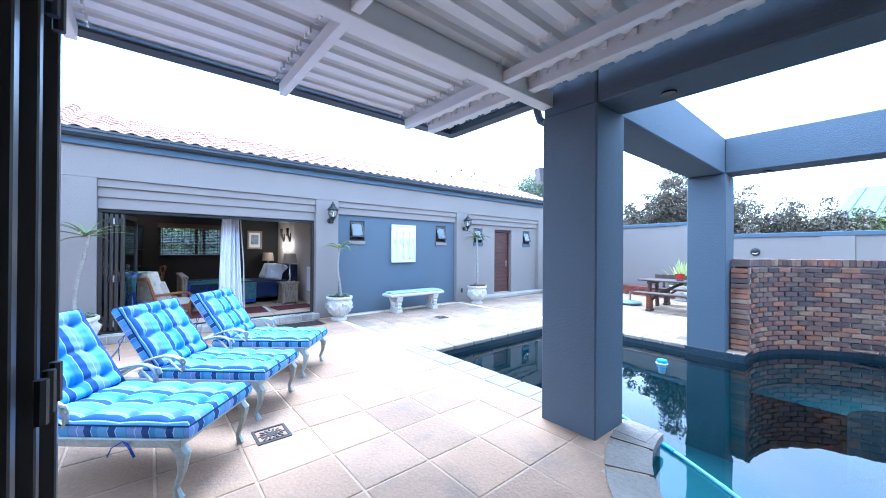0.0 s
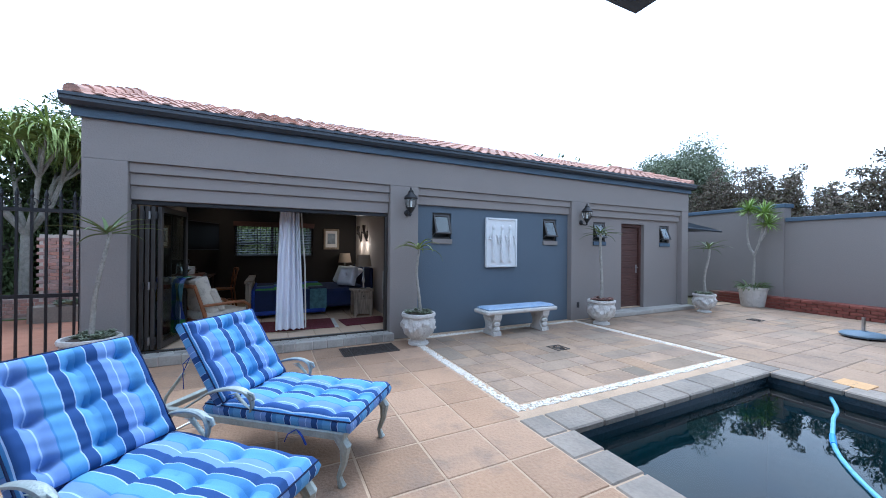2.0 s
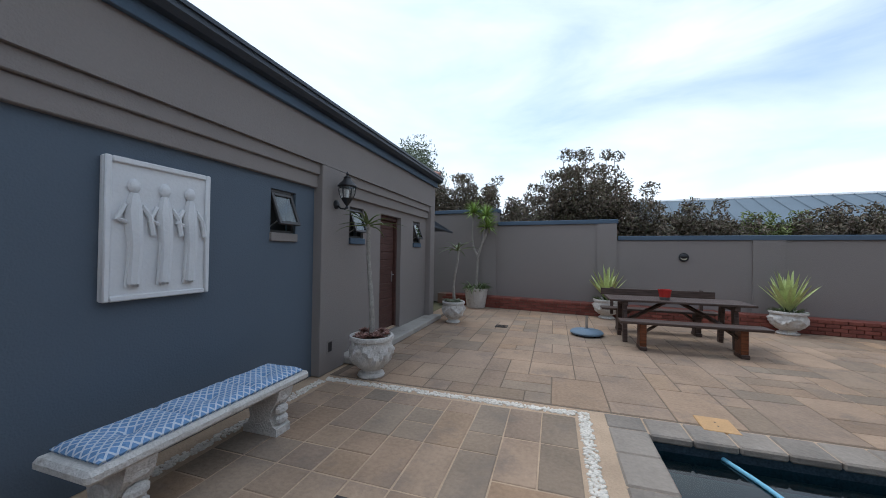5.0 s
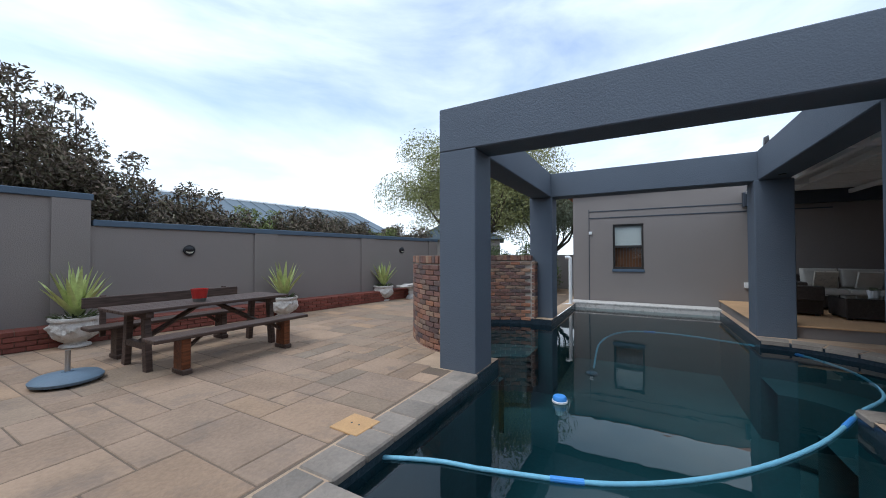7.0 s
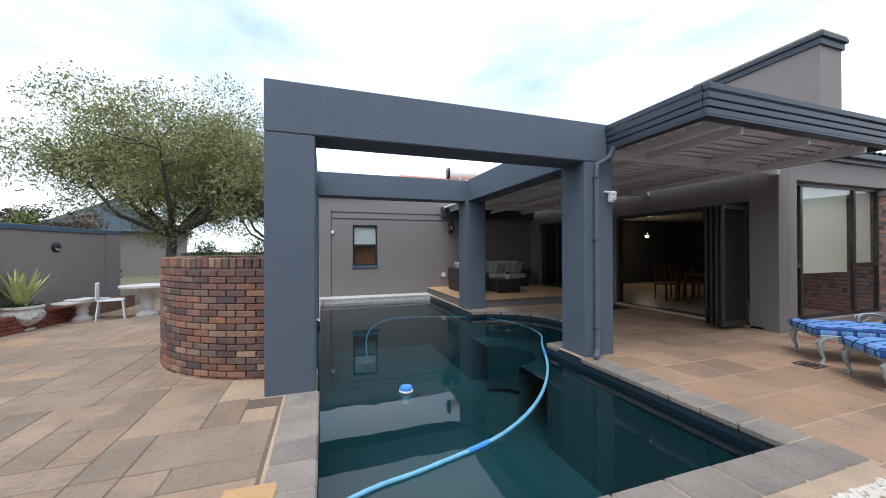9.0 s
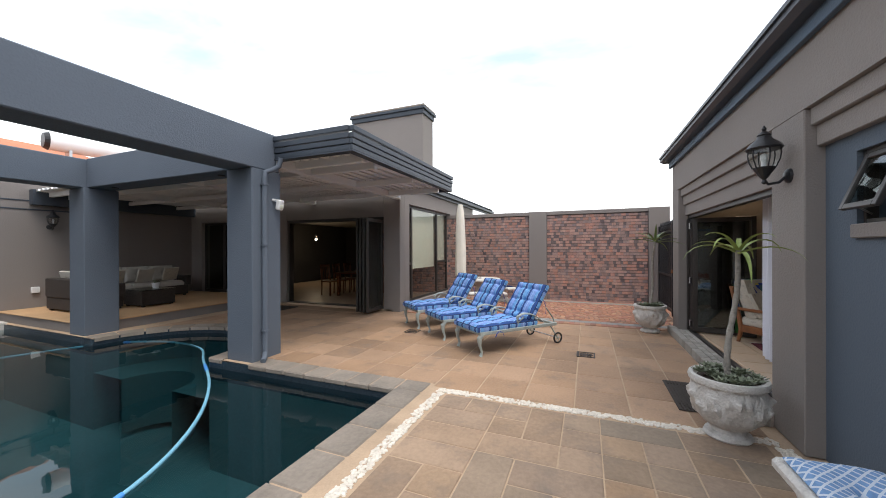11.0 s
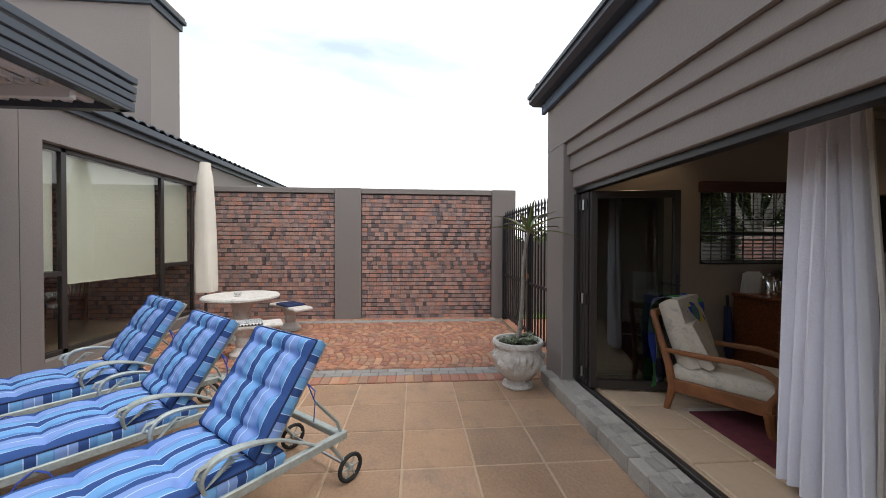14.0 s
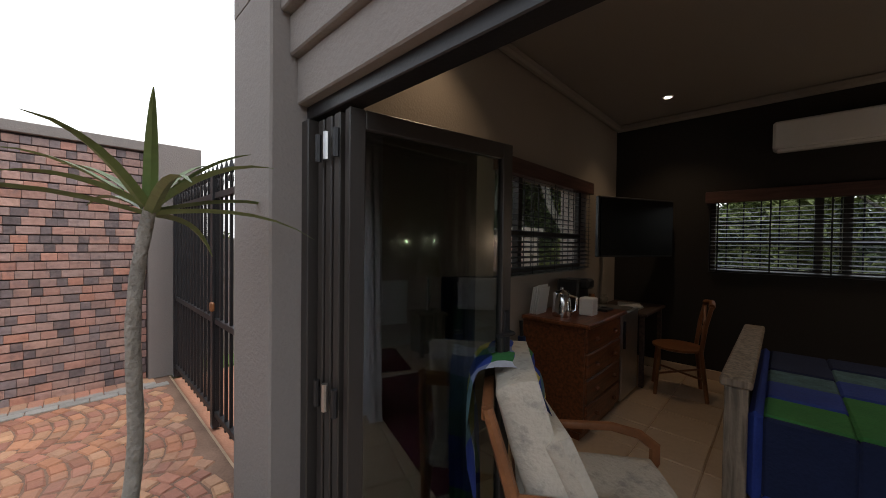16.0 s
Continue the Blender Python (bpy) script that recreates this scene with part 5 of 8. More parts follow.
# ---- relief panel ----
rel = Geo().box(5.63, F + 0.075, 1.17, 6.36, F + RC, 2.13, 0.012)
for a, b, c, d in ((5.63, 5.67, 1.17, 2.13), (6.32, 6.36, 1.17, 2.13), (5.67, 6.32, 1.17, 1.21), (5.67, 6.32, 2.09, 2.13)):
    rel.box(a, F + 0.055, c, b, F + 0.08, d, 0.008)
for i, x in enumerate((5.80, 6.0, 6.19)):
    y = F + 0.064
    rel.tube([(x, y, 1.28), (x + 0.01, y, 1.55), (x - 0.01, y, 1.78), (x, y, 1.90)], [0.05, 0.055, 0.065, 0.03], 8, flat=0.8)
    rel.ball((x, y, 1.95), 0.042, 8, 6, (1, 0.6, 1.2))
    rel.tube([(x - 0.05, y, 1.82), (x - 0.10, y - 0.005, 1.72), (x + 0.02, y - 0.01, 1.68)], 0.018, 6)
    rel.tube([(x + 0.05, y, 1.82), (x + 0.10, y - 0.005, 1.75), (x + 0.12, y - 0.01, 1.62)], 0.018, 6)
    for k in range(4):
        rel.tube([(x - 0.04 + 0.027 * k, y, 1.26), (x - 0.03 + 0.02 * k, y - 0.015, 1.5), (x - 0.02 + 0.015 * k, y, 1.68)], 0.009, 5)
solo("relief_panel", rel, "plaster_white", "white cast relief panel on the blue wall", "wall relief", smooth=True)


# ---- lanterns ----
def lantern(x, y, z, face):
    """Wall lantern; its plate on the wall at y, lantern out along face * y."""
    t = thing("wall_lantern", "black wall lantern with ribbed glass", "wall lantern", pose(x, y, z) @ Matrix.Scale(0.97, 4), "lanterns on the walls")
    d = 0.165 * face
    part("wall_plate", Geo().tube([(0, 0, 0), (0, 0.02 * face, 0), (0, 0.035 * face, 0)], [0.06, 0.055, 0.03], 16), "black", t, smooth=True)
    part("bracket", Geo().tube([(0, 0.02 * face, 0), (0, 0.07 * face, -0.05), (0, 0.14 * face, -0.06), (0, d, -0.02), (0, d, 0.01)], 0.012, 8), "black", t, smooth=True)
    part("base", Geo().lathe([(0.006, -0.06), (0.02, -0.045), (0.012, -0.02), (0.03, 0.0), (0.055, 0.04), (0.075, 0.07), (0.078, 0.08)], 12, (0, d, 0)), "black", t)
    part("glass", Geo().lathe([(0.074, 0.08), (0.098, 0.14), (0.105, 0.19), (0.10, 0.235)], 12, (0, d, 0)), "glass", t, "ribbed clear glass")
    part("bulb", Geo().lathe([(0.02, 0.08), (0.02, 0.13), (0.026, 0.15), (0.022, 0.19), (0.004, 0.20)], 10, (0, d, 0)), "white", t)
    ribs = Geo()
    for k in range(6):
        a = math.pi * k / 3
        ribs.tube([(r * math.cos(a), d + r * math.sin(a), h) for r, h in ((0.076, 0.08), (0.10, 0.14), (0.107, 0.19), (0.102, 0.235))], 0.005, 5)
    part("ribs", ribs, "black", t)
    part("roof", Geo().lathe([(0.118, 0.225), (0.125, 0.24), (0.10, 0.275), (0.055, 0.315), (0.045, 0.34), (0.05, 0.35), (0.03, 0.37), (0.012, 0.385), (0.018, 0.40), (0.004, 0.43)], 12, (0, d, 0)), "black", t, smooth=True)


lantern(4.0, F, 2.12, -1)
lantern(8.05, F, 2.12, -1)
lantern(3.30, SY, 2.10, 1)


def bulkhead(m):
    t = thing("bulkhead_lamp", "round black bulkhead lamp with half-hooded glass", "wall lamp", m, "bulkhead lamps on the boundary wall")
    part("ring", Geo().lathe([(0.10, 0), (0.105, 0.03), (0.09, 0.05), (0.075, 0.05)], 20).turned(pose(0, 0, 0, 0, -90, 0)), "black", t, smooth=True)
    part("glass", Geo().ball((-0.03, 0, -0.01), 0.08, 14, 8, (0.5, 1, 0.8)), "bulkhead", t, smooth=True)
    part("hood", Geo().ball((-0.035, 0, 0.02), 0.088, 14, 8, (0.55, 1, 0.75)), "black", t, smooth=True)


bulkhead(EM @ pose(0.40, -1.37, 1.50))
bulkhead(EM @ pose(0.40, -7.48, 1.56))


# ---- small things on the floor ----
def floor_drain(x, y, s=0.125):
    t = thing("floor_drain", "dark cast iron slotted floor drain", "drain", pose(x, y, 0.002), "drains in the paving")
    part("rim", Geo().box(-s, -s, -0.01, s, -s + 0.02, 0.006).box(-s, s - 0.02, -0.01, s, s, 0.006).box(-s, -s + 0.02, -0.01, -s + 0.02, s - 0.02, 0.006).box(s - 0.02, -s + 0.02, -0.01, s, s - 0.02, 0.006), "iron", t)
    g = Geo()
    for i in range(8):
        a = math.pi * i / 4 + 0.39
        c, q = math.cos(a), math.sin(a)
        for r0, r1, w in ((0.03, 0.085, 0.008), (0.06, 0.10, 0.006)):
            b = a + (0.0 if r0 == 0.03 else 0.39)
            c, q = math.cos(b), math.sin(b)
            g.box(r0, -w, -0.006, r1, w, 0.004, 0, pose(0, 0, 0, 0, 0, math.degrees(b)))
    g.box(-0.03, -0.03, -0.006, 0.03, 0.03, 0.004)
    part("grate", g, "iron", t)
    # flat black sheet gives the shade of a sump that isn't modelled
    part("sump", Geo().box(-s + 0.01, -s + 0.01, -0.01, s - 0.01, s - 0.01, -0.004), "black", t, "black sheet painted in for the shade under the grate")


for p in ((2.09, 7.44), (1.70, 4.42), (5.93, 7.42), (11.6, 7.3), (1.75, 0.4)):
    floor_drain(*p)
mt = thing("door_mat", "dark brown ribbed rubber door mat", "mat", pose(3.25, 8.49, 0.002))
part("body", Geo().box(-0.41, -0.22, 0, 0.41, 0.22, 0.010, 0.004), "mat_rubber", mt)
for i in range(13):
    part("rib", Geo().box(-0.27, -0.19 + 0.03 * i, 0.010, 0.27, -0.178 + 0.03 * i, 0.016), "mat_rubber", mt)
for s in (-1, 1):
    kn = Geo()
    for i in range(4):
        for j in range(13):
            kn.box(s * (0.30 + 0.028 * i) - 0.009, -0.19 + 0.03 * j, 0.010, s * (0.30 + 0.028 * i) + 0.009, -0.174 + 0.03 * j, 0.016)
    stuff("studs", kn, "mat_rubber", mt)
mt2 = solo("door_mat", Geo().box(0.3, -0.3, 0, 1.0, 0.3, 0.012, 0.004), "mat_rubber", "dark mat in front of the house doors", "mat", pose(0, 0, 0.002))
yc = thing("access_cover", "ochre plastic access cover set in the paving", "cover", pose(7.945, 4.85, 0.004, 0, 0, -2))
part("plate", Geo().box(-0.15, -0.14, -0.01, 0.15, 0.14, 0.008, 0.004), "yellow_cover", yc)
# finger holes are black discs, their shade painted on the uncut plate
for x in (-0.04, 0.04):
    part("hole", Geo().lathe([(0.009, 0.0), (0.009, 0.009)], 10, (x, 0, 0)), "black", yc)

# ---- pool gear ----
fl = thing("chlorine_float", "white pool chlorine float with blue lid", "pool float", pose(6.63, 3.25, WATER) @ Matrix.Scale(0.82, 4))
part("body", Geo().lathe([(0.05, -0.15), (0.065, -0.05), (0.07, 0.0), (0.095, 0.01), (0.095, 0.03), (0.07, 0.04)], 20), "white", fl, smooth=True)
part("lid", Geo().lathe([(0.085, 0.035), (0.085, 0.065), (0.07, 0.085), (0.01, 0.09)], 20), "bright_blue", fl, "light blue lid", smooth=True)
HOSE = [(7.62, 4.95), (7.2, 4.78), (6.8, 4.69), (6.03, 4.43), (5.32, 3.9), (4.65, 3.1), (4.05, 2.1), (3.58, 1.3), (3.48, 0.3), (3.85, -0.6), (4.6, -1.1), (5.45, -1.4), (6.2, -1.2), (6.6, -0.6), (6.68, -0.15)]


path = smooth_path([(x, y, WATER + 0.01 - (0.0 if i < 7 else 0.02 * (i - 6) ** 0.8) - (0.5 if i == 14 else 0.12 if i == 13 else 0)) for i, (x, y) in enumerate(HOSE)])
hs = thing("pool_hose", "light blue ribbed pool cleaner hose floating in a loop", "hose")
part("hose", Geo().tube(path, [0.0180 if i % 2 else 0.0165 for i in range(len(path))], 10), "hose", hs, smooth=True)
for i in (20, 44, 70, 90):
    part("coupling", Geo().tube(path[i:i + 3], 0.022, 10), "bright_blue", hs, "dark blue hose coupling")
part("cleaner", Geo().ball((6.70, -0.05, -0.80), 0.09, 12, 8, (1.2, 1, 0.5)), "blue_plastic", hs, "submerged cleaner head")
pp = thing("drain_pipe", "white plastic pipe bent into the pool", "pipe", pose(7.66, -3.6, 0))
part("riser", Geo().tube([(0, 0, -0.02), (0.0, 0, 1.22), (0.0, 0.0, 1.3), (0.06, 0.0, 1.33), (0.14, 0.0, 1.32)], 0.05, 12), "white", pp, smooth=True)
part("foot", Geo().tube([(0, 0, 0.0), (0.05, 0.05, -0.03), (0.2, 0.15, -0.05)], 0.05, 12), "white", pp, smooth=True)
dp = thing("downpipe", "blue-grey rain pipe on the pool pillar", "downpipe")
part("pipe", Geo().tube([(3.80, 3.40, 2.86), (3.80, 3.36, 2.74), (3.86, 3.28, 2.68), (3.95, 3.26, 2.64), (3.96, 3.26, 2.5), (3.96, 3.26, 0.12), (4.0, 3.3, 0.06), (4.1, 3.38, 0.03)], 0.036, 12), "pergola", dp, smooth=True)
for z in (0.4, 1.6, 2.45):
    part("clip", Geo().box(3.915, 3.222, z, 4.005, 3.30, z + 0.02), "pergola", dp)
pr = thing("motion_sensor", "white motion sensor on the pillar", "sensor", pose(3.74, 3.222, 2.22))
part("body", Geo().box(-0.045, 0.05, -0.08, 0.045, 0.13, 0.07, 0.015).turned(pose(0, 0, 0, -12, 0, 0)), "white", pr)
part("lens", Geo().box(-0.035, 0.12, -0.06, 0.035, 0.142, 0.0, 0.01).turned(pose(0, 0, 0, -12, 0, 0)), "bulkhead", pr, "translucent lens")
part("arm", Geo().tube([(0.05, 0, 0.05), (0.03, 0.06, 0.04)], 0.018, 8), "white", pr)

# ---- doors and windows of the guest house ----
dr = tagged(thing("door_1", "dark brown slatted timber side door, closed", "door", pose(9.51, F + RC + 0.13, 0.1)), "", "", "", "structure")
part("frame", Geo().box(0, -0.05, 0, 0.055, 0.06, 2.07, 0.004).box(0.785, -0.05, 0, 0.84, 0.06, 2.07, 0.004).box(0.055, -0.05, 1.995, 0.785, 0.06, 2.07, 0.004), "door_wood", dr)
for i in range(14):
    part("slat", Geo().box(0.06, 0.0, 0.01 + 0.1415 * i, 0.78, 0.045, 0.01 + 0.1415 * i + 0.134, 0.006), "door_wood", dr)
part("backing", Geo().box(0.06, 0.012, 0.01, 0.78, 0.04, 1.99), "door_wood", dr)
h = part("handle", Geo().box(0.70, -0.008, 0.86, 0.745, 0.0, 1.06, 0.003), "steel", dr, "steel lever handle")
part("lever", Geo().tube([(0.722, -0.005, 1.0), (0.722, -0.05, 1.0), (0.62, -0.055, 1.0)], 0.009, 8), "steel", h)


def hopper(name, x0, x1, z0, z1, sill):
    w = tagged(thing(name, "small top-hung window propped open", "window", pose(x0, F + RC + 0.03, z0)), "", "", "", "structure")
    W, H = x1 - x0, z1 - z0
    fr = Geo()
    for a, b, c, d in ((0, 0.03, 0, H), (W - 0.03, W, 0, H), (0.03, W - 0.03, 0, 0.03), (0.03, W - 0.03, H - 0.03, H)):
        fr.box(a, 0.0, c, b, 0.06, d, 0.003)
    part("window_frame", fr, "bronze", w)
    sm = pose(0, -0.005, H - 0.03, -21, 0, 0)
    s = H - 0.10
    sf = Geo()
    for a, b, c, d in ((0.03, 0.065, -s, 0), (W - 0.065, W - 0.03, -s, 0), (0.065, W - 0.065, -s, -s + 0.035), (0.065, W - 0.065, -0.035, 0)):
        sf.box(a, 0.0, c, b, 0.03, d, 0.003)
    sash = part("sash", sf.turned(sm), "bronze", w, "open dark metal sash")
    gl = part("pane", Geo().box(0.06, 0.012, -s + 0.03, W - 0.06, 0.018, -0.03).turned(sm), "glass_dark", sash)
    part("stay", Geo().tube([(0.04, 0.02, 0.06), (0.05, -0.07, 0.12)], 0.006, 6), "steel", w)
    part("window_sill", Geo().box(-0.01, -0.06, -0.09, W + 0.01, 0.03, 0.0, 0.006), sill, w)
    # near-black board imitates the darkness of the room behind the sash
    part("backing", Geo().box(-0.1, 0.14, -0.1, W + 0.1, 0.16, H + 0.1), "charcoal", w, "near-black panel standing in for the unlit room")


hopper("window_1", 4.52, 4.90, 1.70, 2.17, "taupe")
hopper("window_2", 7.08, 7.45, 1.71, 2.17, "taupe")
hopper("window_3", 8.56, 8.95, 1.72, 2.17, "cap")
hopper("window_4", 10.96, 11.35, 1.72, 2.17, "cap")
vt = thing("air_vent", "small square wall vent", "vent", pose(7.97, F, 0.32))
part("frame", Geo().box(-0.06, -0.006, -0.08, 0.06, 0.004, -0.06).box(-0.06, -0.006, 0.06, 0.06, 0.004, 0.08).box(-0.06, -0.006, -0.06, -0.04, 0.004, 0.06).box(0.04, -0.006, -0.06, 0.06, 0.004, 0.06), "taupe", vt)
# solid black plate; its colour stands for the shade inside the vent
part("opening", Geo().box(-0.04, -0.003, -0.06, 0.04, 0.004, 0.06), "black", vt)


# ---- folding doors ----
def glazed_panel(parent, w, h, m, glass="glass_dark", handle=False):
    """A framed glass door leaf in the xz plane, hinged at x = 0."""
    fr = Geo()
    for a, b, c, d in ((0, 0.06, 0, h), (w - 0.06, w, 0, h), (0.06, w - 0.06, 0, 0.08), (0.06, w - 0.06, h - 0.07, h)):
        fr.box(a, -0.022, c, b, 0.022, d, 0.004)
    leaf = part("door_leaf", fr.turned(m), "bronze", parent)
    part("pane", Geo().box(0.055, -0.004, 0.075, w - 0.055, 0.004, h - 0.065).turned(m), glass, leaf)
    if handle:
        part("handle", Geo().box(w - 0.045, -0.03, 0.88, w - 0.015, 0.03, 1.1, 0.004).tube([(w - 0.03, -0.03, 1.0), (w - 0.03, -0.07, 1.0), (w - 0.13, -0.07, 1.0)], 0.01, 8).turned(m), "black", leaf, "black lever handle")
    return leaf


fd = tagged(thing("door_2", "dark aluminium folding glass doors stacked open", "door"), "", "", "", "structure")
part("head_track", Geo().box(0.31, F + 0.14, 2.055, 3.70, F + 0.22, 2.112, 0.004), "black", fd)
part("jamb", Geo().box(3.655, F + 0.13, RF, 3.70, F + 0.22, 2.05, 0.004), "bronze", fd)
part("jamb", Geo().box(0.31, F + 0.12, RF, 0.365, F + 0.22, 2.05, 0.004), "bronze", fd)
part("sill_track", Geo().box(0.31, F + 0.15, 0.10, 3.70, F + 0.20, RF + 0.004, 0.003), "bronze", fd)
for i, x in enumerate((0.41, 0.47, 0.53)):
    glazed_panel(fd, 0.76, 1.88, pose(x, F + 0.15, RF + 0.02, 0, 0, 90 - 1.0 * i), "glass_dark")
lf = glazed_panel(fd, 0.80, 1.88, pose(0.60, F + 0.15, RF + 0.02, 0, 0, 79), "glass_dark", True)
for x in (0.44, 0.50, 0.57):
    for z in (0.28, 1.0, 1.92):
        part("hinge", Geo().tube([(x, F + 0.125, z - 0.05), (x, F + 0.125, z + 0.05)], 0.012, 8), "steel" if x == 0.5 else "black", fd)

hd = tagged(thing("door_3", "dark aluminium folding glass doors of the house, stacked open", "door"), "", "", "", "structure")
part("head_track", Geo().box(-0.2, -0.42, 2.28, -0.06, 2.76, 2.36, 0.004), "bronze", hd)
part("jamb", Geo().box(-0.2, -0.42, 0.05, -0.06, -0.36, 2.28, 0.004), "bronze", hd)
part("sill_track", Geo().box(-0.2, -0.42, 0.0, -0.02, 2.76, 0.075, 0.004), "bronze", hd)
for i, y in enumerate((2.72, 2.64, 2.56, 2.48)):
    glazed_panel(hd, 0.74, 2.2, pose(0.0 - 0.02 * i, y, 0.07, 0, 0, 3 - 2 * i), "glass_dark", i == 3)
for y in (2.68, 2.60, 2.52):
    for z in (0.3, 1.15, 2.1):
        part("hinge", Geo().tube([(0.745, y, z - 0.05), (0.745, y, z + 0.05)], 0.013, 8), "black", hd)
td = tagged(thing("door_4", "dark framed glass doors at the back of the terrace", "door"), "", "", "", "structure")
for i in range(3):
    glazed_panel(td, 0.9, 2.18, pose(-0.12, -4.0 + 0.9 * i, 0.21, 0, 0, 90), "glass_dark")

# ---- tall house window with roller blinds ----
hwn = tagged(thing("window_5", "tall dark framed house window with cream roller blinds", "window"), "", "", "", "structure")
Y = HY - 0.14
wf = Geo()
for a, b in ((-3.46, -3.40), (-2.62, -2.55), (-0.90, -0.83), (-0.56, -0.50)):
    wf.box(a, Y - 0.03, 0.16, b, Y + 0.03, 2.70, 0.004)
wf.box(-3.40, Y - 0.03, 2.64, -0.56, Y + 0.03, 2.70, 0.004).box(-3.40, Y - 0.03, 0.16, -0.56, Y + 0.03, 0.22, 0.004)
wf.box(-3.40, Y - 0.03, 1.12, -2.62, Y + 0.03, 1.18, 0.004).box(-0.83, Y - 0.03, 1.12, -0.56, Y + 0.03, 1.18, 0.004)
part("window_frame", wf, "bronze", hwn)
for a, b, c, d in ((-3.40, -2.62, 0.22, 1.12), (-3.40, -2.62, 1.18, 2.64), (-2.55, -0.90, 0.22, 2.64), (-0.83, -0.56, 0.22, 1.12), (-0.83, -0.56, 1.18, 2.64)):
    part("pane", Geo().box(a, Y - 0.004, c, b, Y + 0.004, d), "glass", hwn)
for a, b, c, d in ((-3.38, -2.64, 1.2, 2.63), (-2.53, -0.92, 1.02, 2.63), (-0.82, -0.57, 1.2, 2.63)):
    part("roller_blind", Geo().box(a, Y - 0.07, c, b, Y - 0.066, d).box(a, Y - 0.078, c - 0.02, b, Y - 0.058, c, 0.004), "blind", hwn, "cream roller blind half lowered")
ww5 = tagged(thing("window_6", "dark framed sash window with timber slats below", "window"), "", "", "", "structure")
wf = Geo()
for a, b, c, d in ((5.82, 5.87, 0.98, 2.29), (6.56, 6.61, 0.98, 2.29), (5.87, 6.56, 0.98, 1.04), (5.87, 6.56, 2.23, 2.29), (5.87, 6.56, 1.60, 1.67)):
    wf.box(a, SY - 0.12, c, b, SY - 0.04, d, 0.004)
part("window_frame", wf, "bronze", ww5)
part("pane", Geo().box(5.87, SY - 0.085, 1.67, 6.56, SY - 0.078, 2.23), "glass", ww5)
part("pane", Geo().box(5.87, SY - 0.085, 1.04, 6.56, SY - 0.078, 1.60), "glass", ww5)
part("blind", Geo().box(5.85, SY - 0.11, 1.66, 6.58, SY - 0.10, 2.25), "white", ww5, "pale blind behind the upper pane")
for i in range(9):
    part("slat", Geo().box(5.88 + 0.077 * i, SY - 0.2, 1.02, 5.88 + 0.077 * i + 0.07, SY - 0.18, 1.62, 0.003), "orange_wood", ww5)
part("window_sill", Geo().box(5.80, SY - 0.05, 0.90, 6.63, SY + 0.03, 0.98, 0.006), "cap", ww5)
for p, s in (((3.55, SY, 0.62), 0.07), ((7.22, SY, 2.05), 0.045)):
    solo("wall_box", Geo().box(-s, 0, -s, s, 0.05, s, 0.008), "white", "white weatherproof box on the house wall", "socket", pose(*p))


# ---- windows of the guest room, with blinds and burglar bars ----
def slatted_window(name, length, height, m, mull):
    """Local x along the wall, y outwards, z up from the sill."""
    w = tagged(thing(name, "dark framed window with open slatted blinds and bars", "window", m), "", "", "", "structure")
    fr = Geo()
    for a, b, c, d in ((0, 0.05, 0, height), (length - 0.05, length, 0, height), (0.05, length - 0.05, 0, 0.05), (0.05, length - 0.05, height - 0.05, height), (0.05, length - 0.05, height * 0.38, height * 0.38 + 0.04)):
        fr.box(a, 0.06, c, b, 0.11, d, 0.003)
    for x in mull:
        fr.box(x - 0.03, 0.055, 0.05, x + 0.03, 0.115, height - 0.05, 0.003)
    part("window_frame", fr, "bronze", w)
    part("pane", Geo().box(0.05, 0.08, 0.05, length - 0.05, 0.086, height - 0.05), "glass", w)
    part("pelmet", Geo().box(-0.03, -0.07, height - 0.07, length + 0.03, -0.005, height + 0.05, 0.004), "door_wood", w)
    n = int((height - 0.1) / 0.042)
    sl = Geo().box(0.02, -0.025, -0.0015, length - 0.02, 0.025, 0.0015).turned(pose(0, 0, 0, 12, 0, 0)).mesh("blind_slat", "black")
    for i in range(n):
        piece("blind_slat", sl, w, pose(0, -0.035, 0.03 + 0.042 * i))
    cords = Geo()
    for k in range(5):
        x = 0.08 + (length - 0.16) * k / 4
        cords.box(x - 0.006, -0.062, 0.02, x + 0.006, -0.060, height - 0.05)
    part("tapes", cords, "black", w)
    bars = Geo()
    k = int(length / 0.13)
    for i in range(1, k):
        bars.tube([(length * i / k, 0.14, 0), (length * i / k, 0.14, height)], 0.007, 6)
    bars.tube([(0, 0.14, 0.28), (length, 0.14, 0.28)], 0.007, 6).tube([(0, 0.14, 0.52), (length, 0.14, 0.52)], 0.007, 6)
    part("burglar_bars", bars, "black", w)
    return w


slatted_window("window_7", 1.79, 0.80, pose(1.13, RY1, 1.30), (0.82, 1.0))
slatted_window("window_8", 1.69, 0.87, pose(RX0, 10.58, 1.31, 0, 0, 90), (0.45,))

# ---- curtain ----
cu = thing("curtain", "white curtain gathered and hanging in the open doorway", "curtain", pose(2.21, 9.53, 0))
vs, fs = [], []
nz, nx = 16, 48
for i in range(nz + 1):
    z = 0.19 + (2.62 - 0.19) * i / nz
    u = i / nz
    w = 0.215 * (1 - u) + 0.125 * u
    for j in range(nx + 1):
        s = 2 * j / nx - 1
        fold = 0.045 * math.cos(5.5 * math.pi * s + 0.6 * math.sin(2 * u)) * (1 - 0.25 * u) + 0.02 * math.cos(13 * s + 2 * u)
        vs.append((w * s + 0.02 * math.sin(3 * s + 2 * u), fold, z))
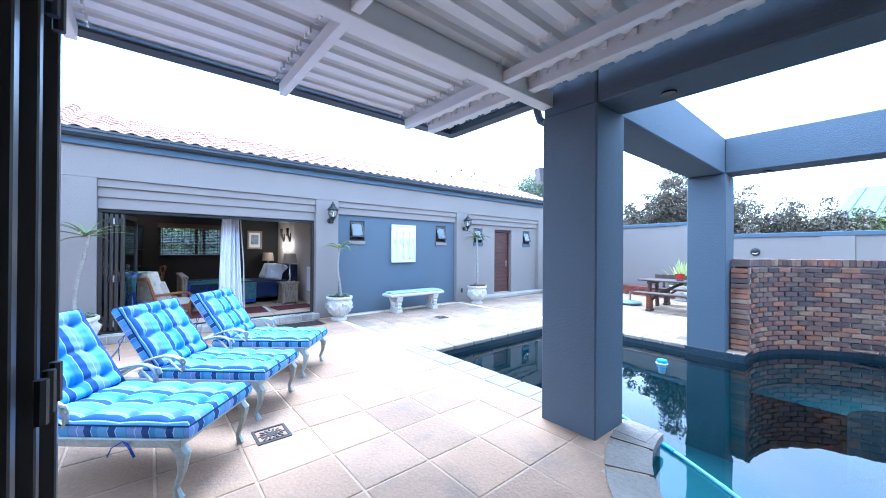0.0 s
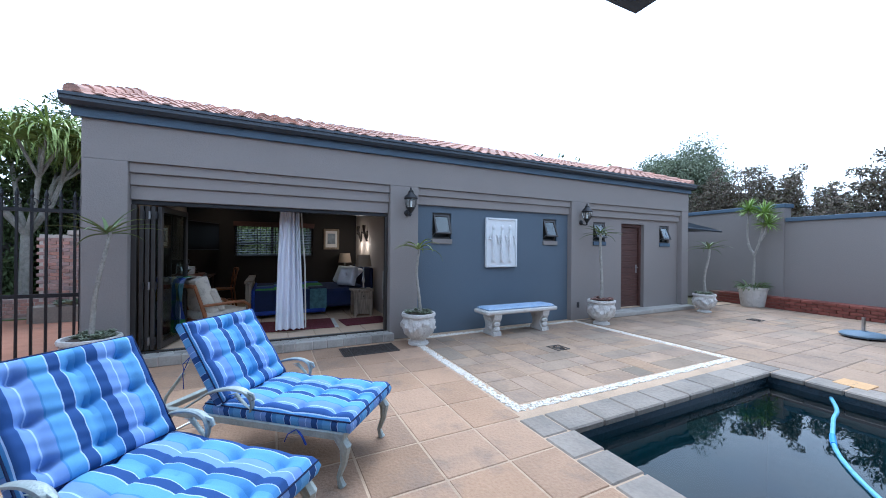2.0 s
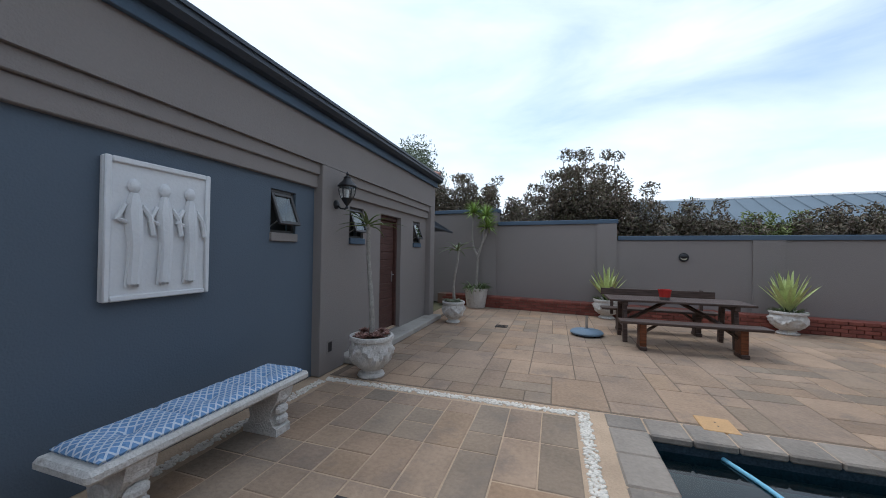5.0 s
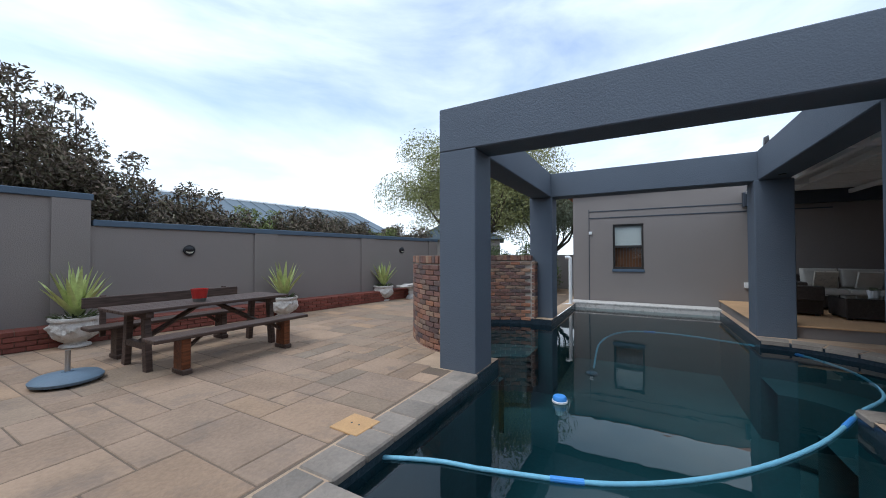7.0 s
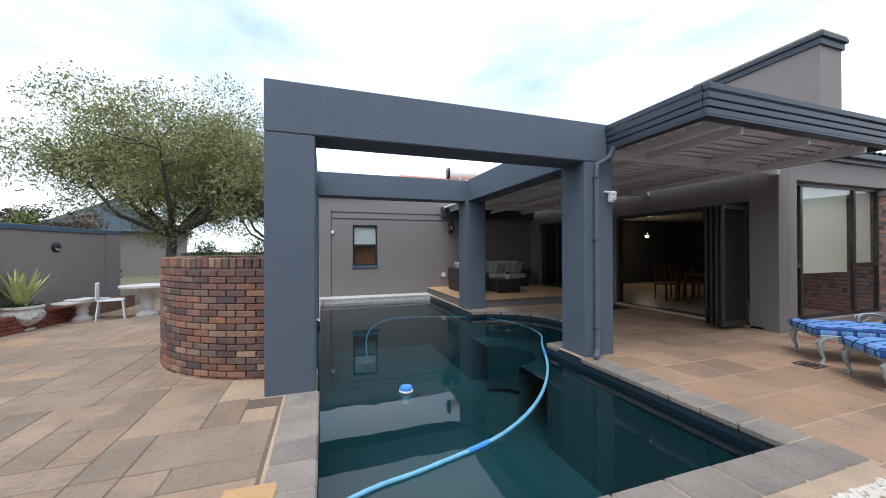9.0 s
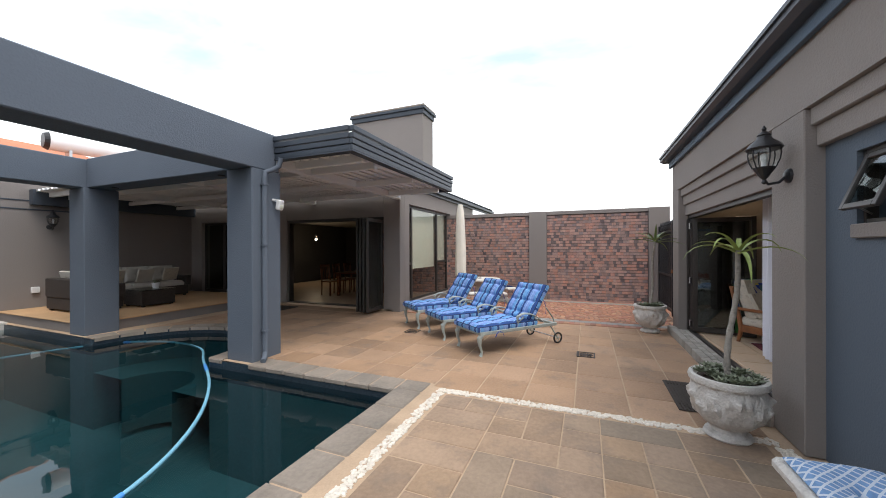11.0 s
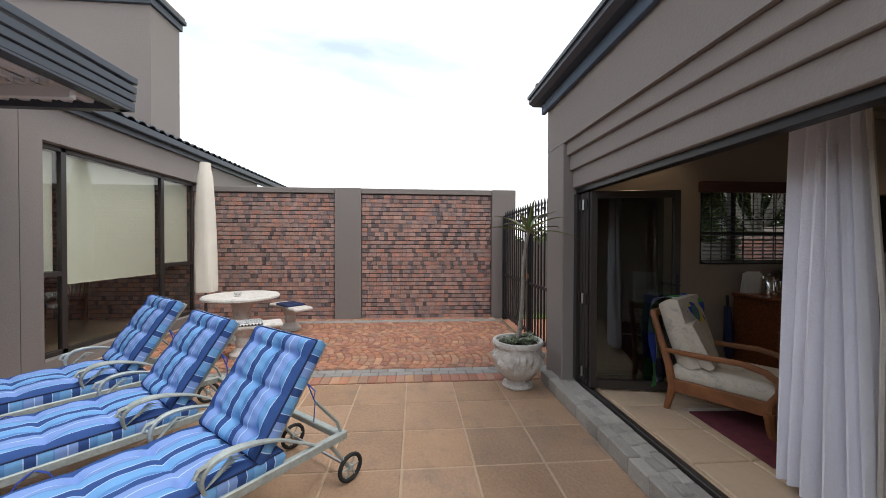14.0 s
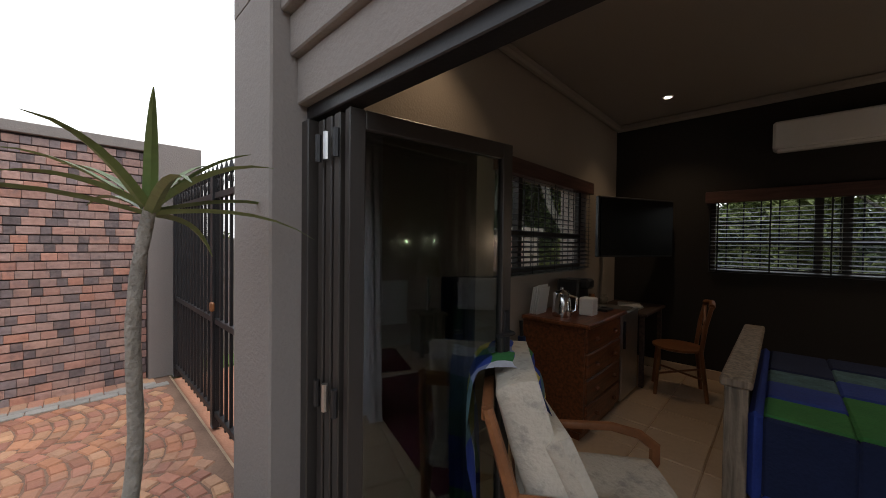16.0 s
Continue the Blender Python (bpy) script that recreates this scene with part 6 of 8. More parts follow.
for i in range(nz):
    for j in range(nx):
        a = i * (nx + 1) + j
        fs.append((a, a + 1, a + nx + 2, a + nx + 1))
k = len(vs)
vs2 = [(x, y + 0.05, z) for x, y, z in vs]
cg = Geo().add(vs, fs).add(vs2, fs)
part("cloth", cg, "curtain", cu, smooth=True)
part("edge_trim", Geo().tube([(0.235, 0.0, 0.2), (0.22, 0.02, 1.2), (0.12, 0.02, 2.6)], 0.012, 6), "grey_fabric", cu, "dark beaded edge")
solo("curtain_rail", Geo().tube([(0.4, 9.55, 2.66), (3.65, 9.55, 2.66)], 0.014, 8).box(2.6, 9.53, 2.66, 2.62, 9.57, GZ - 0.02).box(3.4, 9.53, 2.66, 3.42, 9.57, GZ - 0.02).box(0.8, 9.53, 2.66, 0.82, 9.57, GZ - 0.02), "bronze", "dark curtain rail hung across the doorway", "curtain rail")

# ---- armchair ----
CHAIR = pose(1.12, 10.0, RF, 0, 0, 35) @ Matrix.Diagonal((1.12, 1.0, 0.95, 1.0))
ac = thing("armchair", "timber-framed armchair with cream floral cushions", "armchair", CHAIR)
for s in (-1, 1):
    y = 0.30 * s
    part("arm", Geo().tube([(-0.30, y, 0.52), (-0.1, y, 0.52), (0.15, y, 0.53), (0.27, y, 0.50), (0.34, y, 0.44), (0.34, y, 0.36), (0.28, y, 0.24), (0.29, y, 0.12)], [0.017, 0.019, 0.020, 0.021, 0.021, 0.020, 0.019, 0.018], 8, flat=1.25), "orange_wood", ac, smooth=True)
    part("front_leg", Geo().tube([(0.29, y, 0.20), (0.30, y, 0.08), (0.31, y, 0.0)], [0.035, 0.028, 0.022], 8), "orange_wood", ac)
    part("back_leg", Geo().tube([(-0.40, y * 0.95, 0.86), (-0.28, y, 0.4), (-0.25, y, 0.2), (-0.29, y, 0.0)], [0.02, 0.028, 0.03, 0.022], 8), "orange_wood", ac)
    part("side_rail", Geo().box(-0.28, y - 0.015, 0.17, 0.31, y + 0.015, 0.28, 0.005), "orange_wood", ac)
part("front_rail", Geo().box(0.28, -0.30, 0.17, 0.315, 0.30, 0.28, 0.006), "orange_wood", ac)
part("back_rail", Geo().box(-0.42, -0.28, 0.80, -0.38, 0.28, 0.86, 0.006), "orange_wood", ac)
c = cushion(0.60, 0.56, 0.13, 1, 1, seed=21)
c.uv = None
part("seat_cushion", c.turned(pose(-0.27, 0, 0.28)), "fabric_floral", ac, smooth=True)
c = cushion(0.58, 0.54, 0.16, 1, 1, seed=22)
c.uv = None
part("back_cushion", c.turned(pose(-0.21, 0, 0.38) @ pose(0, 0, 0, 0, -105, 0) @ pose(0, 0, -0.13)), "fabric_floral", ac, smooth=True)
c = cushion(0.36, 0.36, 0.10, 1, 1, seed=23)
c.uv = None
c.turned(CHAIR @ pose(-0.05, -0.10, 0.43) @ pose(0, 0, 0, 0, -112, 8) @ pose(0, 0, -0.03))
solo("scatter_cushion", c, "fabric_floral", "small cream floral cushion on the armchair", "cushion", smooth=True)
th = thing("throw_blanket", "patchwork throw draped over the armchair back", "blanket", CHAIR)
cols = ["royal_cloth", "lilac_cloth", "yellow_cloth", "green_cloth", "teal_cloth", "curtain", "royal_cloth"]
prof = [(-0.17, 0.74), (-0.21, 0.90), (-0.29, 0.965), (-0.40, 0.955), (-0.47, 0.88), (-0.47, 0.60), (-0.45, 0.32), (-0.44, 0.08)]
pr2 = smooth_path([(a, 0, b) for a, b in prof], 3)
nr = len(pr2)
for r in range(0, nr - 1, 3):
    for q in range(4):
        y0, y1 = 0.30 - 0.11 * q, 0.30 - 0.11 * (q + 1)
        g = Geo()
        vs = []
        for i in range(r, min(r + 4, nr)):
            for y in (y0, (y0 + y1) / 2, y1):
                vs.append((pr2[i][0] - 0.012 * math.cos(20 * y + i), y, pr2[i][2] + 0.006 * math.sin(30 * y)))
        n = len(vs) // 3
        f = [(3 * i + j, 3 * i + j + 1, 3 * i + j + 4, 3 * i + j + 3) for i in range(n - 1) for j in (0, 1)]
        g.add(vs, f)
        part("patch", g, cols[(r // 3 * 3 + q * 2) % 7], th)

# ---- bed ----
bd = thing("bed", "timber bed with navy, green and blue patchwork quilt", "bed", pose(1.55, 10.95, RF))
part("footboard", Geo().box(-0.04, 0.05, 0.1, 0.02, 1.6, 0.66, 0.006), "pale_wood", bd)
part("foot_cap", Geo().box(-0.08, -0.08, 0.68, 0.06, 1.73, 0.73, 0.01), "pale_wood", bd)
for y in (0.0, 1.65):
    part("post", Geo().box(-0.06, y - 0.06, 0, 0.04, y + 0.06, 0.68, 0.008), "pale_wood", bd)
part("headboard", Geo().box(2.32, 0.0, 0, 2.40, 1.7, 0.95, 0.02), "navy", bd)
part("mattress", Geo().box(0.03, 0.02, 0.14, 2.32, 1.63, 0.52, 0.05), "navy", bd)
for x in (0.3, 2.1):
    for y in (0.15, 1.5):
        part("leg", Geo().box(x - 0.04, y - 0.04, 0, x + 0.04, y + 0.04, 0.15), "dark_wood", bd)
qc = ["green_cloth", "navy", "teal_cloth", "green_cloth", "navy", "royal_cloth", "teal_cloth", "navy"]
for i in range(4):
    for j in range(5):
        x0, y0 = 0.10 + 0.33 * i, 0.02 + 0.325 * j
        part("quilt_patch", Geo().box(x0, y0, 0.52, x0 + 0.33, y0 + 0.325, 0.545 + 0.008 * ((i + j) % 2), 0.012), qc[(3 * i + 5 * j) % 8], bd)
    part("quilt_patch", Geo().box(0.10 + 0.33 * i, -0.02, 0.12, 0.43 + 0.33 * i, 0.02, 0.54, 0.012), qc[(3 * i + 1) % 8], bd)
part("quilt_edge", Geo().box(0.04, -0.03, 0.08, 0.10, 1.64, 0.56, 0.025).box(0.10, -0.045, 0.06, 1.4, -0.015, 0.14, 0.014), "royal_cloth", bd, "padded royal blue quilt border")
for i, (x, y, mname) in enumerate(((2.0, 0.45, "curtain"), (2.05, 1.15, "curtain"), (1.85, 0.85, "plaster_white"), (1.90, 0.30, "curtain"))):
    c = cushion(0.40, 0.46, 0.13, 1, 1, seed=30 + i)
    c.uv = None
    solo("pillow", c.turned(pose(1.55, 10.95, RF) @ pose(x, y, 0.56) @ pose(0, 0, 0, 0, -48 - 9 * i, 16 * (i - 1))), mname, "plump pale pillow leaning on the bedhead", "pillow", group="pillows on the bed", smooth=True)

# ---- bedside cabinet and lamps ----
def nightstand(x, y):
    t = thing("nightstand", "pale weathered timber bedside cabinet", "bedside cabinet", pose(x, y, RF))
    part("body", Geo().box(-0.19, -0.17, 0.04, 0.19, 0.17, 0.50, 0.006), "pale_wood", t)
    part("top", Geo().box(-0.22, -0.20, 0.50, 0.22, 0.20, 0.54, 0.008), "pale_wood", t)
    part("drawer", Geo().box(-0.16, -0.185, 0.34, 0.16, -0.165, 0.47, 0.006), "pale_wood", t)
    part("knob", Geo().ball((0, -0.19, 0.405), 0.015), "iron", t)
    for a in (-0.16, 0.16):
        for b in (-0.14, 0.14):
            part("foot", Geo().box(a - 0.025, b - 0.025, 0, a + 0.025, b + 0.025, 0.045), "pale_wood", t)


def table_lamp(x, y, z):
    t = thing("table_lamp", "slim silver table lamp with beige shade", "table lamp", pose(x, y, z))
    part("stem", Geo().lathe([(0.07, 0), (0.07, 0.015), (0.02, 0.03), (0.018, 0.1), (0.04, 0.17), (0.02, 0.23), (0.014, 0.42), (0.014, 0.5)], 16), "chrome", t, smooth=True)
    part("shade", Geo().lathe([(0.17, 0.46), (0.13, 0.70), (0.126, 0.70), (0.166, 0.465)], 24), "shade", t, smooth=True)


nightstand(3.62, 10.62)
table_lamp(3.66, 10.64, RF + 0.54)
nightstand(3.70, 12.92)
table_lamp(3.70, 12.92, RF + 0.54)
pic = thing("framed_picture", "small framed landscape print in a pale wooden frame", "picture", pose(3.385, RY1 - 0.03, 1.755))
fr = Geo()
for a, b, c, d in ((-0.2, -0.15, -0.275, 0.275), (0.15, 0.2, -0.275, 0.275), (-0.15, 0.15, -0.275, -0.22), (-0.15, 0.15, 0.22, 0.275)):
    fr.box(a, -0.02, c, b, 0.03, d, 0.006)
part("frame", fr, "pale_wood", pic)
part("mount", Geo().box(-0.15, 0.0, -0.22, 0.15, 0.02, 0.22), "white", pic)
part("print", Geo().box(-0.10, -0.004, -0.13, 0.10, 0.0, 0.15), "art", pic)
for y in (11.9, 12.5):
    t = thing("wall_sconce", "dark iron wall sconce with upward glow", "wall lamp", pose(RX1, y, 1.85), "sconces in the guest room")
    part("holder", Geo().tube([(-0.02, 0, -0.16), (-0.05, 0, -0.05), (-0.09, 0, 0.1), (-0.09, 0, 0.24)], [0.018, 0.028, 0.03, 0.042], 8).box(-0.02, -0.03, -0.1, 0.0, 0.03, 0.1, 0.004), "iron", t)
    part("cup", Geo().lathe([(0.02, 0.0), (0.045, 0.05), (0.04, 0.05)], 12, (-0.10, 0, 0.02)), "iron", t)
solo("wall_heater", Geo().box(-0.03, -0.18, 0.0, 0.0, 0.18, 0.6, 0.01), "white", "white flat panel heater on the wall", "heater", pose(RX1, 10.3, 0.45))

# ---- television, air conditioner, chest, fridge, desk corner ----
tv = thing("television", "black flat television on a wall arm", "television", pose(0.60, 12.56, 1.76, 0, 0, math.degrees(math.atan2(0.93, 0.44))))
part("screen", Geo().box(-0.51, -0.012, -0.29, 0.51, 0.0, 0.29), "screen", tv)
part("casing", Geo().box(-0.53, 0.0, -0.31, 0.53, 0.05, 0.31, 0.008), "black", tv)
part("wall_arm", Geo().box(-0.04, 0.05, -0.04, 0.04, 0.42, 0.04), "black", tv)
ai = thing("air_conditioner", "white split air conditioner on the dark wall", "air conditioner", pose(1.62, RY1, 2.46))
part("body", Geo().box(0, -0.20, 0.03, 0.85, 0, 0.29, 0.02), "white", ai)
part("louvre", Geo().box(0.03, -0.19, 0.005, 0.82, -0.10, 0.035, 0.006), "white", ai)
cd = thing("chest_of_drawers", "reddish brown timber chest of drawers", "chest of drawers", pose(RX0 + 0.02, 10.97, RF))
part("carcass", Geo().box(0, 0, 0.06, 0.50, 0.78, 0.83, 0.006), "cherry", cd)
part("top", Geo().box(-0.0, -0.03, 0.83, 0.55, 0.81, 0.865, 0.01), "cherry", cd)
part("plinth", Geo().box(0.02, 0.02, 0, 0.47, 0.76, 0.06), "cherry", cd)
for i in range(4):
    d = part("drawer", Geo().box(0.49, 0.03, 0.08 + 0.187 * i, 0.515, 0.75, 0.255 + 0.187 * i, 0.008), "cherry", cd)
    for y in (0.2, 0.58):
        part("knob", Geo().ball((0.53, y, 0.165 + 0.187 * i), 0.018), "cherry", d)
CZ = RF + 0.865
solo("kettle", Geo().lathe([(0.07, 0), (0.075, 0.02), (0.065, 0.18), (0.05, 0.2), (0.012, 0.21), (0.012, 0.23)], 18).tube([(0.06, 0, 0.17), (0.12, 0, 0.16), (0.12, 0, 0.06), (0.07, 0, 0.04)], 0.012, 6), "chrome", "steel kettle on the chest", "kettle", pose(0.45, 11.12, CZ), smooth=True)
solo("coffee_machine", Geo().box(0, 0, 0, 0.2, 0.24, 0.26, 0.02).box(0.2, 0.04, 0, 0.28, 0.2, 0.04, 0.01).box(0.18, 0.05, 0.18, 0.27, 0.19, 0.27, 0.02), "black", "black coffee machine on the chest", "coffee machine", pose(0.24, 11.45, CZ))
solo("tissue_box", Geo().box(0, 0, 0, 0.11, 0.11, 0.14, 0.006), "white", "white box on the chest", "box", pose(0.52, 11.28, CZ))
solo("tray", Geo().box(0, 0, 0, 0.2, 0.16, 0.02, 0.006), "black", "small dark tray on the chest", "tray", pose(0.45, 11.55, CZ))
for i, p in enumerate(((0.5, 11.6), (0.58, 11.66), (0.47, 11.68))):
    solo("jar", Geo().lathe([(0.03, 0), (0.035, 0.01), (0.035, 0.08), (0.025, 0.1), (0.025, 0.115)], 12), "glass" if i else "orange_wood", "small jar on the chest", "jar", pose(*p, CZ + (0.02 if p[0] < 0.62 else 0)), group="jars on the chest")
for i in range(4):
    solo("leaflet", Geo().box(0, 0, 0, 0.005, 0.16, 0.22 + 0.01 * (i % 3)).turned(pose(0, 0, 0, 0, 8, 0)), "white", "white leaflet standing on the chest", "leaflet", pose(0.22 + 0.02 * i, 11.02, CZ), group="leaflets on the chest")
fg = thing("bar_fridge", "grey bar fridge beside the chest", "fridge", pose(RX0 + 0.02, 11.82, RF))
part("body", Geo().box(0, 0, 0.02, 0.46, 0.48, 0.82, 0.01), "grey_glaze", fg)
part("door", Geo().box(0.465, 0.0, 0.03, 0.5, 0.48, 0.82, 0.01), "steel", fg)
part("handle", Geo().box(0.5, 0.03, 0.5, 0.52, 0.05, 0.75, 0.004), "black", fg)
um = thing("umbrella", "closed navy umbrella leaning on the wall", "umbrella", pose(RX0 + 0.07, 10.84, RF))
part("canopy", Geo().tube([(0.05, 0, 0.04), (0.04, 0, 0.3), (0.02, 0, 0.72)], [0.012, 0.05, 0.03], 8), "navy", um)
part("handle", Geo().tube([(0.02, 0, 0.72), (0.012, 0, 0.84)], 0.014, 8), "black", um)
part("tip", Geo().tube([(0.052, 0, 0.0), (0.05, 0, 0.06)], 0.006, 6), "steel", um)
dk = thing("desk", "small dark desk with papers", "desk", pose(RX0 + 0.03, 12.36, RF))
part("top", Geo().box(0, 0, 0.72, 0.55, 0.8, 0.75, 0.006), "dark_wood", dk)
for a in (0.04, 0.5):
    for b in (0.05, 0.75):
        part("leg", Geo().box(a - 0.02, b - 0.02, 0, a + 0.02, b + 0.02, 0.72), "dark_wood", dk)
for i in range(4):
    solo("magazine", Geo().box(-0.11, -0.15, 0, 0.11, 0.15, 0.012, 0.002), "white" if i % 2 else "grey_fabric", "magazine in a stack on the desk", "magazine", pose(0.52, 12.6, RF + 0.75 + 0.012 * i, 0, 0, 6 * i), group="magazines on the desk")
wc = thing("cross_back_chair", "honey timber cross-back chair at the desk", "chair", pose(0.98, 12.55, RF, 0, 0, 195))
part("seat", Geo().lathe([(0.19, 0.43), (0.215, 0.44), (0.215, 0.46), (0.02, 0.455)], 20), "orange_wood", wc, smooth=True)
for a, b in ((0.16, 0.15), (0.16, -0.15)):
    part("leg", Geo().tube([(a, b, 0.44), (a + 0.03, b * 1.2, 0)], 0.017, 8), "orange_wood", wc)
for b in (0.16, -0.16):
    part("back_leg", Geo().tube([(-0.22, b * 1.2, 0), (-0.17, b, 0.45), (-0.2, b * 1.05, 0.7), (-0.24, b * 1.05, 0.88)], 0.018, 8), "orange_wood", wc)
    part("cross_slat", Geo().tube([(-0.17, b, 0.5), (-0.21, 0, 0.68), (-0.235, -b, 0.84)], 0.012, 6), "orange_wood", wc)
part("top_rail", Geo().tube([(-0.24, -0.175, 0.88), (-0.265, 0, 0.9), (-0.24, 0.175, 0.88)], 0.026, 8), "orange_wood", wc)
part("stretcher", Geo().tube([(0.18, -0.17, 0.2), (-0.2, 0.17, 0.2)], 0.01, 6).tube([(0.18, 0.17, 0.2), (-0.2, -0.17, 0.2)], 0.01, 6), "orange_wood", wc)
rg = thing("rug", "dark red patterned rug with fringe", "rug", pose(2.2, 10.05, RF + 0.004, 0, 0, -3))
part("weave", Geo().box(-1.05, -0.42, 0, 0.75, 0.42, 0.012, 0.004), "rug", rg)
for a, b in ((-1.12, -1.05), (0.75, 0.82)):
    fr = Geo()
    for i in range(40):
        fr.box(a, -0.42 + 0.021 * i, 0, b, -0.412 + 0.021 * i, 0.004)
    part("fringe", fr, "stone_white", rg, "pale knotted fringe")
rg2 = thing("rug", "small dark red bedside rug", "rug", pose(3.55, 9.95, RF + 0.004, 0, 0, 4))
part("weave", Geo().box(-0.45, -0.3, 0, 0.4, 0.3, 0.012, 0.004), "rug", rg2)
# the third, over the bed, is an added fill light without a known fitting
DL = [(0.85, 12.55), (0.55, 9.9), (3.2, 12.4)]
for x, y in DL:
    t = thing("downlight", "small lit recessed ceiling downlight", "ceiling light", pose(x, y, GZ - 0.02), "downlights in the guest room")
    part("ring", Geo().lathe([(0.05, 0.0), (0.05, -0.006), (0.036, -0.008), (0.034, 0.0)], 18), "white", t)
    part("bulb", Geo().lathe([(0.032, -0.002), (0.03, -0.004), (0.01, -0.005)], 16), "downlight", t)
    sp = new("downlight_beam", bpy.data.lights.new("downlight_beam", "SPOT"))
    sp.data.energy, sp.data.spot_size, sp.data.color, sp.data.spot_blend, sp.data.shadow_soft_size = ROOM_W, radians(110), (1.0, 0.72, 0.45), 0.8, 0.03
    sp.location = (x, y, GZ - 0.06)
for y in (11.9, 12.5):
    sp = new("sconce_light", bpy.data.lights.new("sconce_light", "POINT"))
    sp.data.energy, sp.data.color, sp.data.shadow_soft_size = 2.2, (1.0, 0.8, 0.6), 0.03
    sp.location = (RX1 - 0.16, y, 1.60)

# ---- main house interior, dim ----
def dining_chair(m):
    t = thing("dining_chair", "reddish timber slat-back dining chair", "chair", m, "chairs round the dining table")
    part("seat", Geo().box(-0.21, -0.21, 0.43, 0.21, 0.21, 0.465, 0.008), "cherry", t)
    for a in (-0.18, 0.18):
        part("front_leg", Geo().box(0.16, a - 0.02, 0, 0.2, a + 0.02, 0.43), "cherry", t)
        part("back_post", Geo().tube([(-0.2, a, 0), (-0.19, a, 0.45), (-0.26, a, 1.0)], 0.022, 6), "cherry", t)
    part("top_rail", Geo().box(-0.275, -0.2, 0.92, -0.245, 0.2, 1.0, 0.006), "cherry", t)
    for i in range(4):
        part("slat", Geo().tube([(-0.2, -0.12 + 0.08 * i, 0.5), (-0.255, -0.12 + 0.08 * i, 0.94)], 0.012, 5), "cherry", t)
    return t


HFZ = 0.05
dt = thing("dining_table", "reddish timber dining table in the dim house", "table", pose(-2.5, 0.45, HFZ))
part("top", Geo().box(-0.9, -0.5, 0.71, 0.9, 0.5, 0.75, 0.01), "cherry", dt)
for a in (-0.8, 0.8):
    for b in (-0.42, 0.42):
        part("leg", Geo().box(a - 0.04, b - 0.04, 0, a + 0.04, b + 0.04, 0.71), "cherry", dt)
c0 = dining_chair(pose(-2.9, 1.25, HFZ, 0, 0, -90))
for x, y, r in ((-2.1, 1.25, -90), (-2.9, -0.3, 90), (-1.72, -0.32, 84), (-2.3, -0.3, 92)):
    copy_thing(c0, pose(x, y, HFZ, 0, 0, r))
pl = thing("pendant_lamp", "small lit pendant lantern in the house", "pendant lamp", pose(-4.4, -3.3, 0.15))
part("shade", Geo().lathe([(0.10, 1.75), (0.14, 1.78), (0.11, 1.9), (0.03, 1.98)], 14), "glass", pl)
part("bulb", Geo().ball((0, 0, 1.82), 0.05), "lamp_glow", pl)
part("cord", Geo().tube([(0, 0, 1.98), (0, 0, 2.56)], 0.008, 6), "black", pl)
pl2 = new("pendant_light", bpy.data.lights.new("pendant_light", "POINT"))
pl2.data.energy, pl2.data.color, pl2.data.shadow_soft_size = 9, (1.0, 0.78, 0.5), 0.06
pl2.location = (-4.4, -3.3, 1.80)


def sofa(m, w, mat_body, mat_seat, label, seats=2):
    t = thing("sofa", label, "sofa", m)
    part("base", Geo().box(-w / 2, -0.4, 0.04, w / 2, 0.4, 0.30, 0.015), mat_body, t)
    part("back", Geo().box(-w / 2, 0.28, 0.30, w / 2, 0.42, 0.72, 0.02), mat_body, t)
    for s in (-1, 1):
        part("arm", Geo().box(s * w / 2 - 0.08, -0.4, 0.30, s * w / 2 + 0.08, 0.30, 0.58, 0.02), mat_body, t)
    sw = (w - 0.2) / seats
    for i in range(seats):
        x0 = -w / 2 + 0.1 + sw * i
        c = cushion(0.60, sw - 0.02, 0.14, 1, 1, seed=60 + i)
        c.uv = None
        part("seat_cushion", c.turned(pose(x0 + sw / 2, -0.36, 0.30, 0, 0, 90)), mat_seat, t, smooth=True)
        c = cushion(0.42, sw - 0.04, 0.14, 1, 1, seed=70 + i)
        c.uv = None
        part("back_cushion", c.turned(pose(x0 + sw / 2, 0.14, 0.44) @ pose(0, 0, 0, 0, 0, 90) @ pose(0, 0, 0, 0, -76, 0)), mat_seat, t, smooth=True)
    for a in (-w / 2 + 0.08, w / 2 - 0.08):
        for b in (-0.34, 0.34):
            part("foot", Geo().box(a - 0.03, b - 0.03, 0, a + 0.03, b + 0.03, 0.05), "black", t)
    return t


sofa(pose(-6.8, -0.3, 0.05, 0, 0, 90), 1.9, "grey_fabric", "grey_fabric", "grey upholstered sofa in the dim house")
TZ = 0.21
sofa(pose(1.75, -3.95, TZ, 0, 0, 180), 2.1, "wicker", "grey_fabric", "dark wicker sofa with grey cushions on the terrace", 3)
sofa(pose(3.25, -3.05, TZ, 0, 0, -90), 1.3, "wicker", "grey_fabric", "dark wicker two-seater with grey cushions on the terrace", 2)
ct = thing("coffee_table", "dark wicker coffee table with glass top", "table", pose(2.3, -2.45, TZ))
part("body", Geo().box(-0.36, -0.36, 0.03, 0.36, 0.36, 0.38, 0.012), "wicker", ct)
part("top", Geo().box(-0.38, -0.38, 0.38, 0.38, 0.38, 0.395, 0.004), "glass_dark", ct)
for a in (-0.3, 0.3):
    for b in (-0.3, 0.3):
        part("foot", Geo().box(a - 0.03, b - 0.03, 0, a + 0.03, b + 0.03, 0.03), "black", ct)
pp2 = thing("potted_succulent", "succulent in a small white pot on the coffee table", "potted plant", pose(2.2, -2.4, TZ + 0.395))
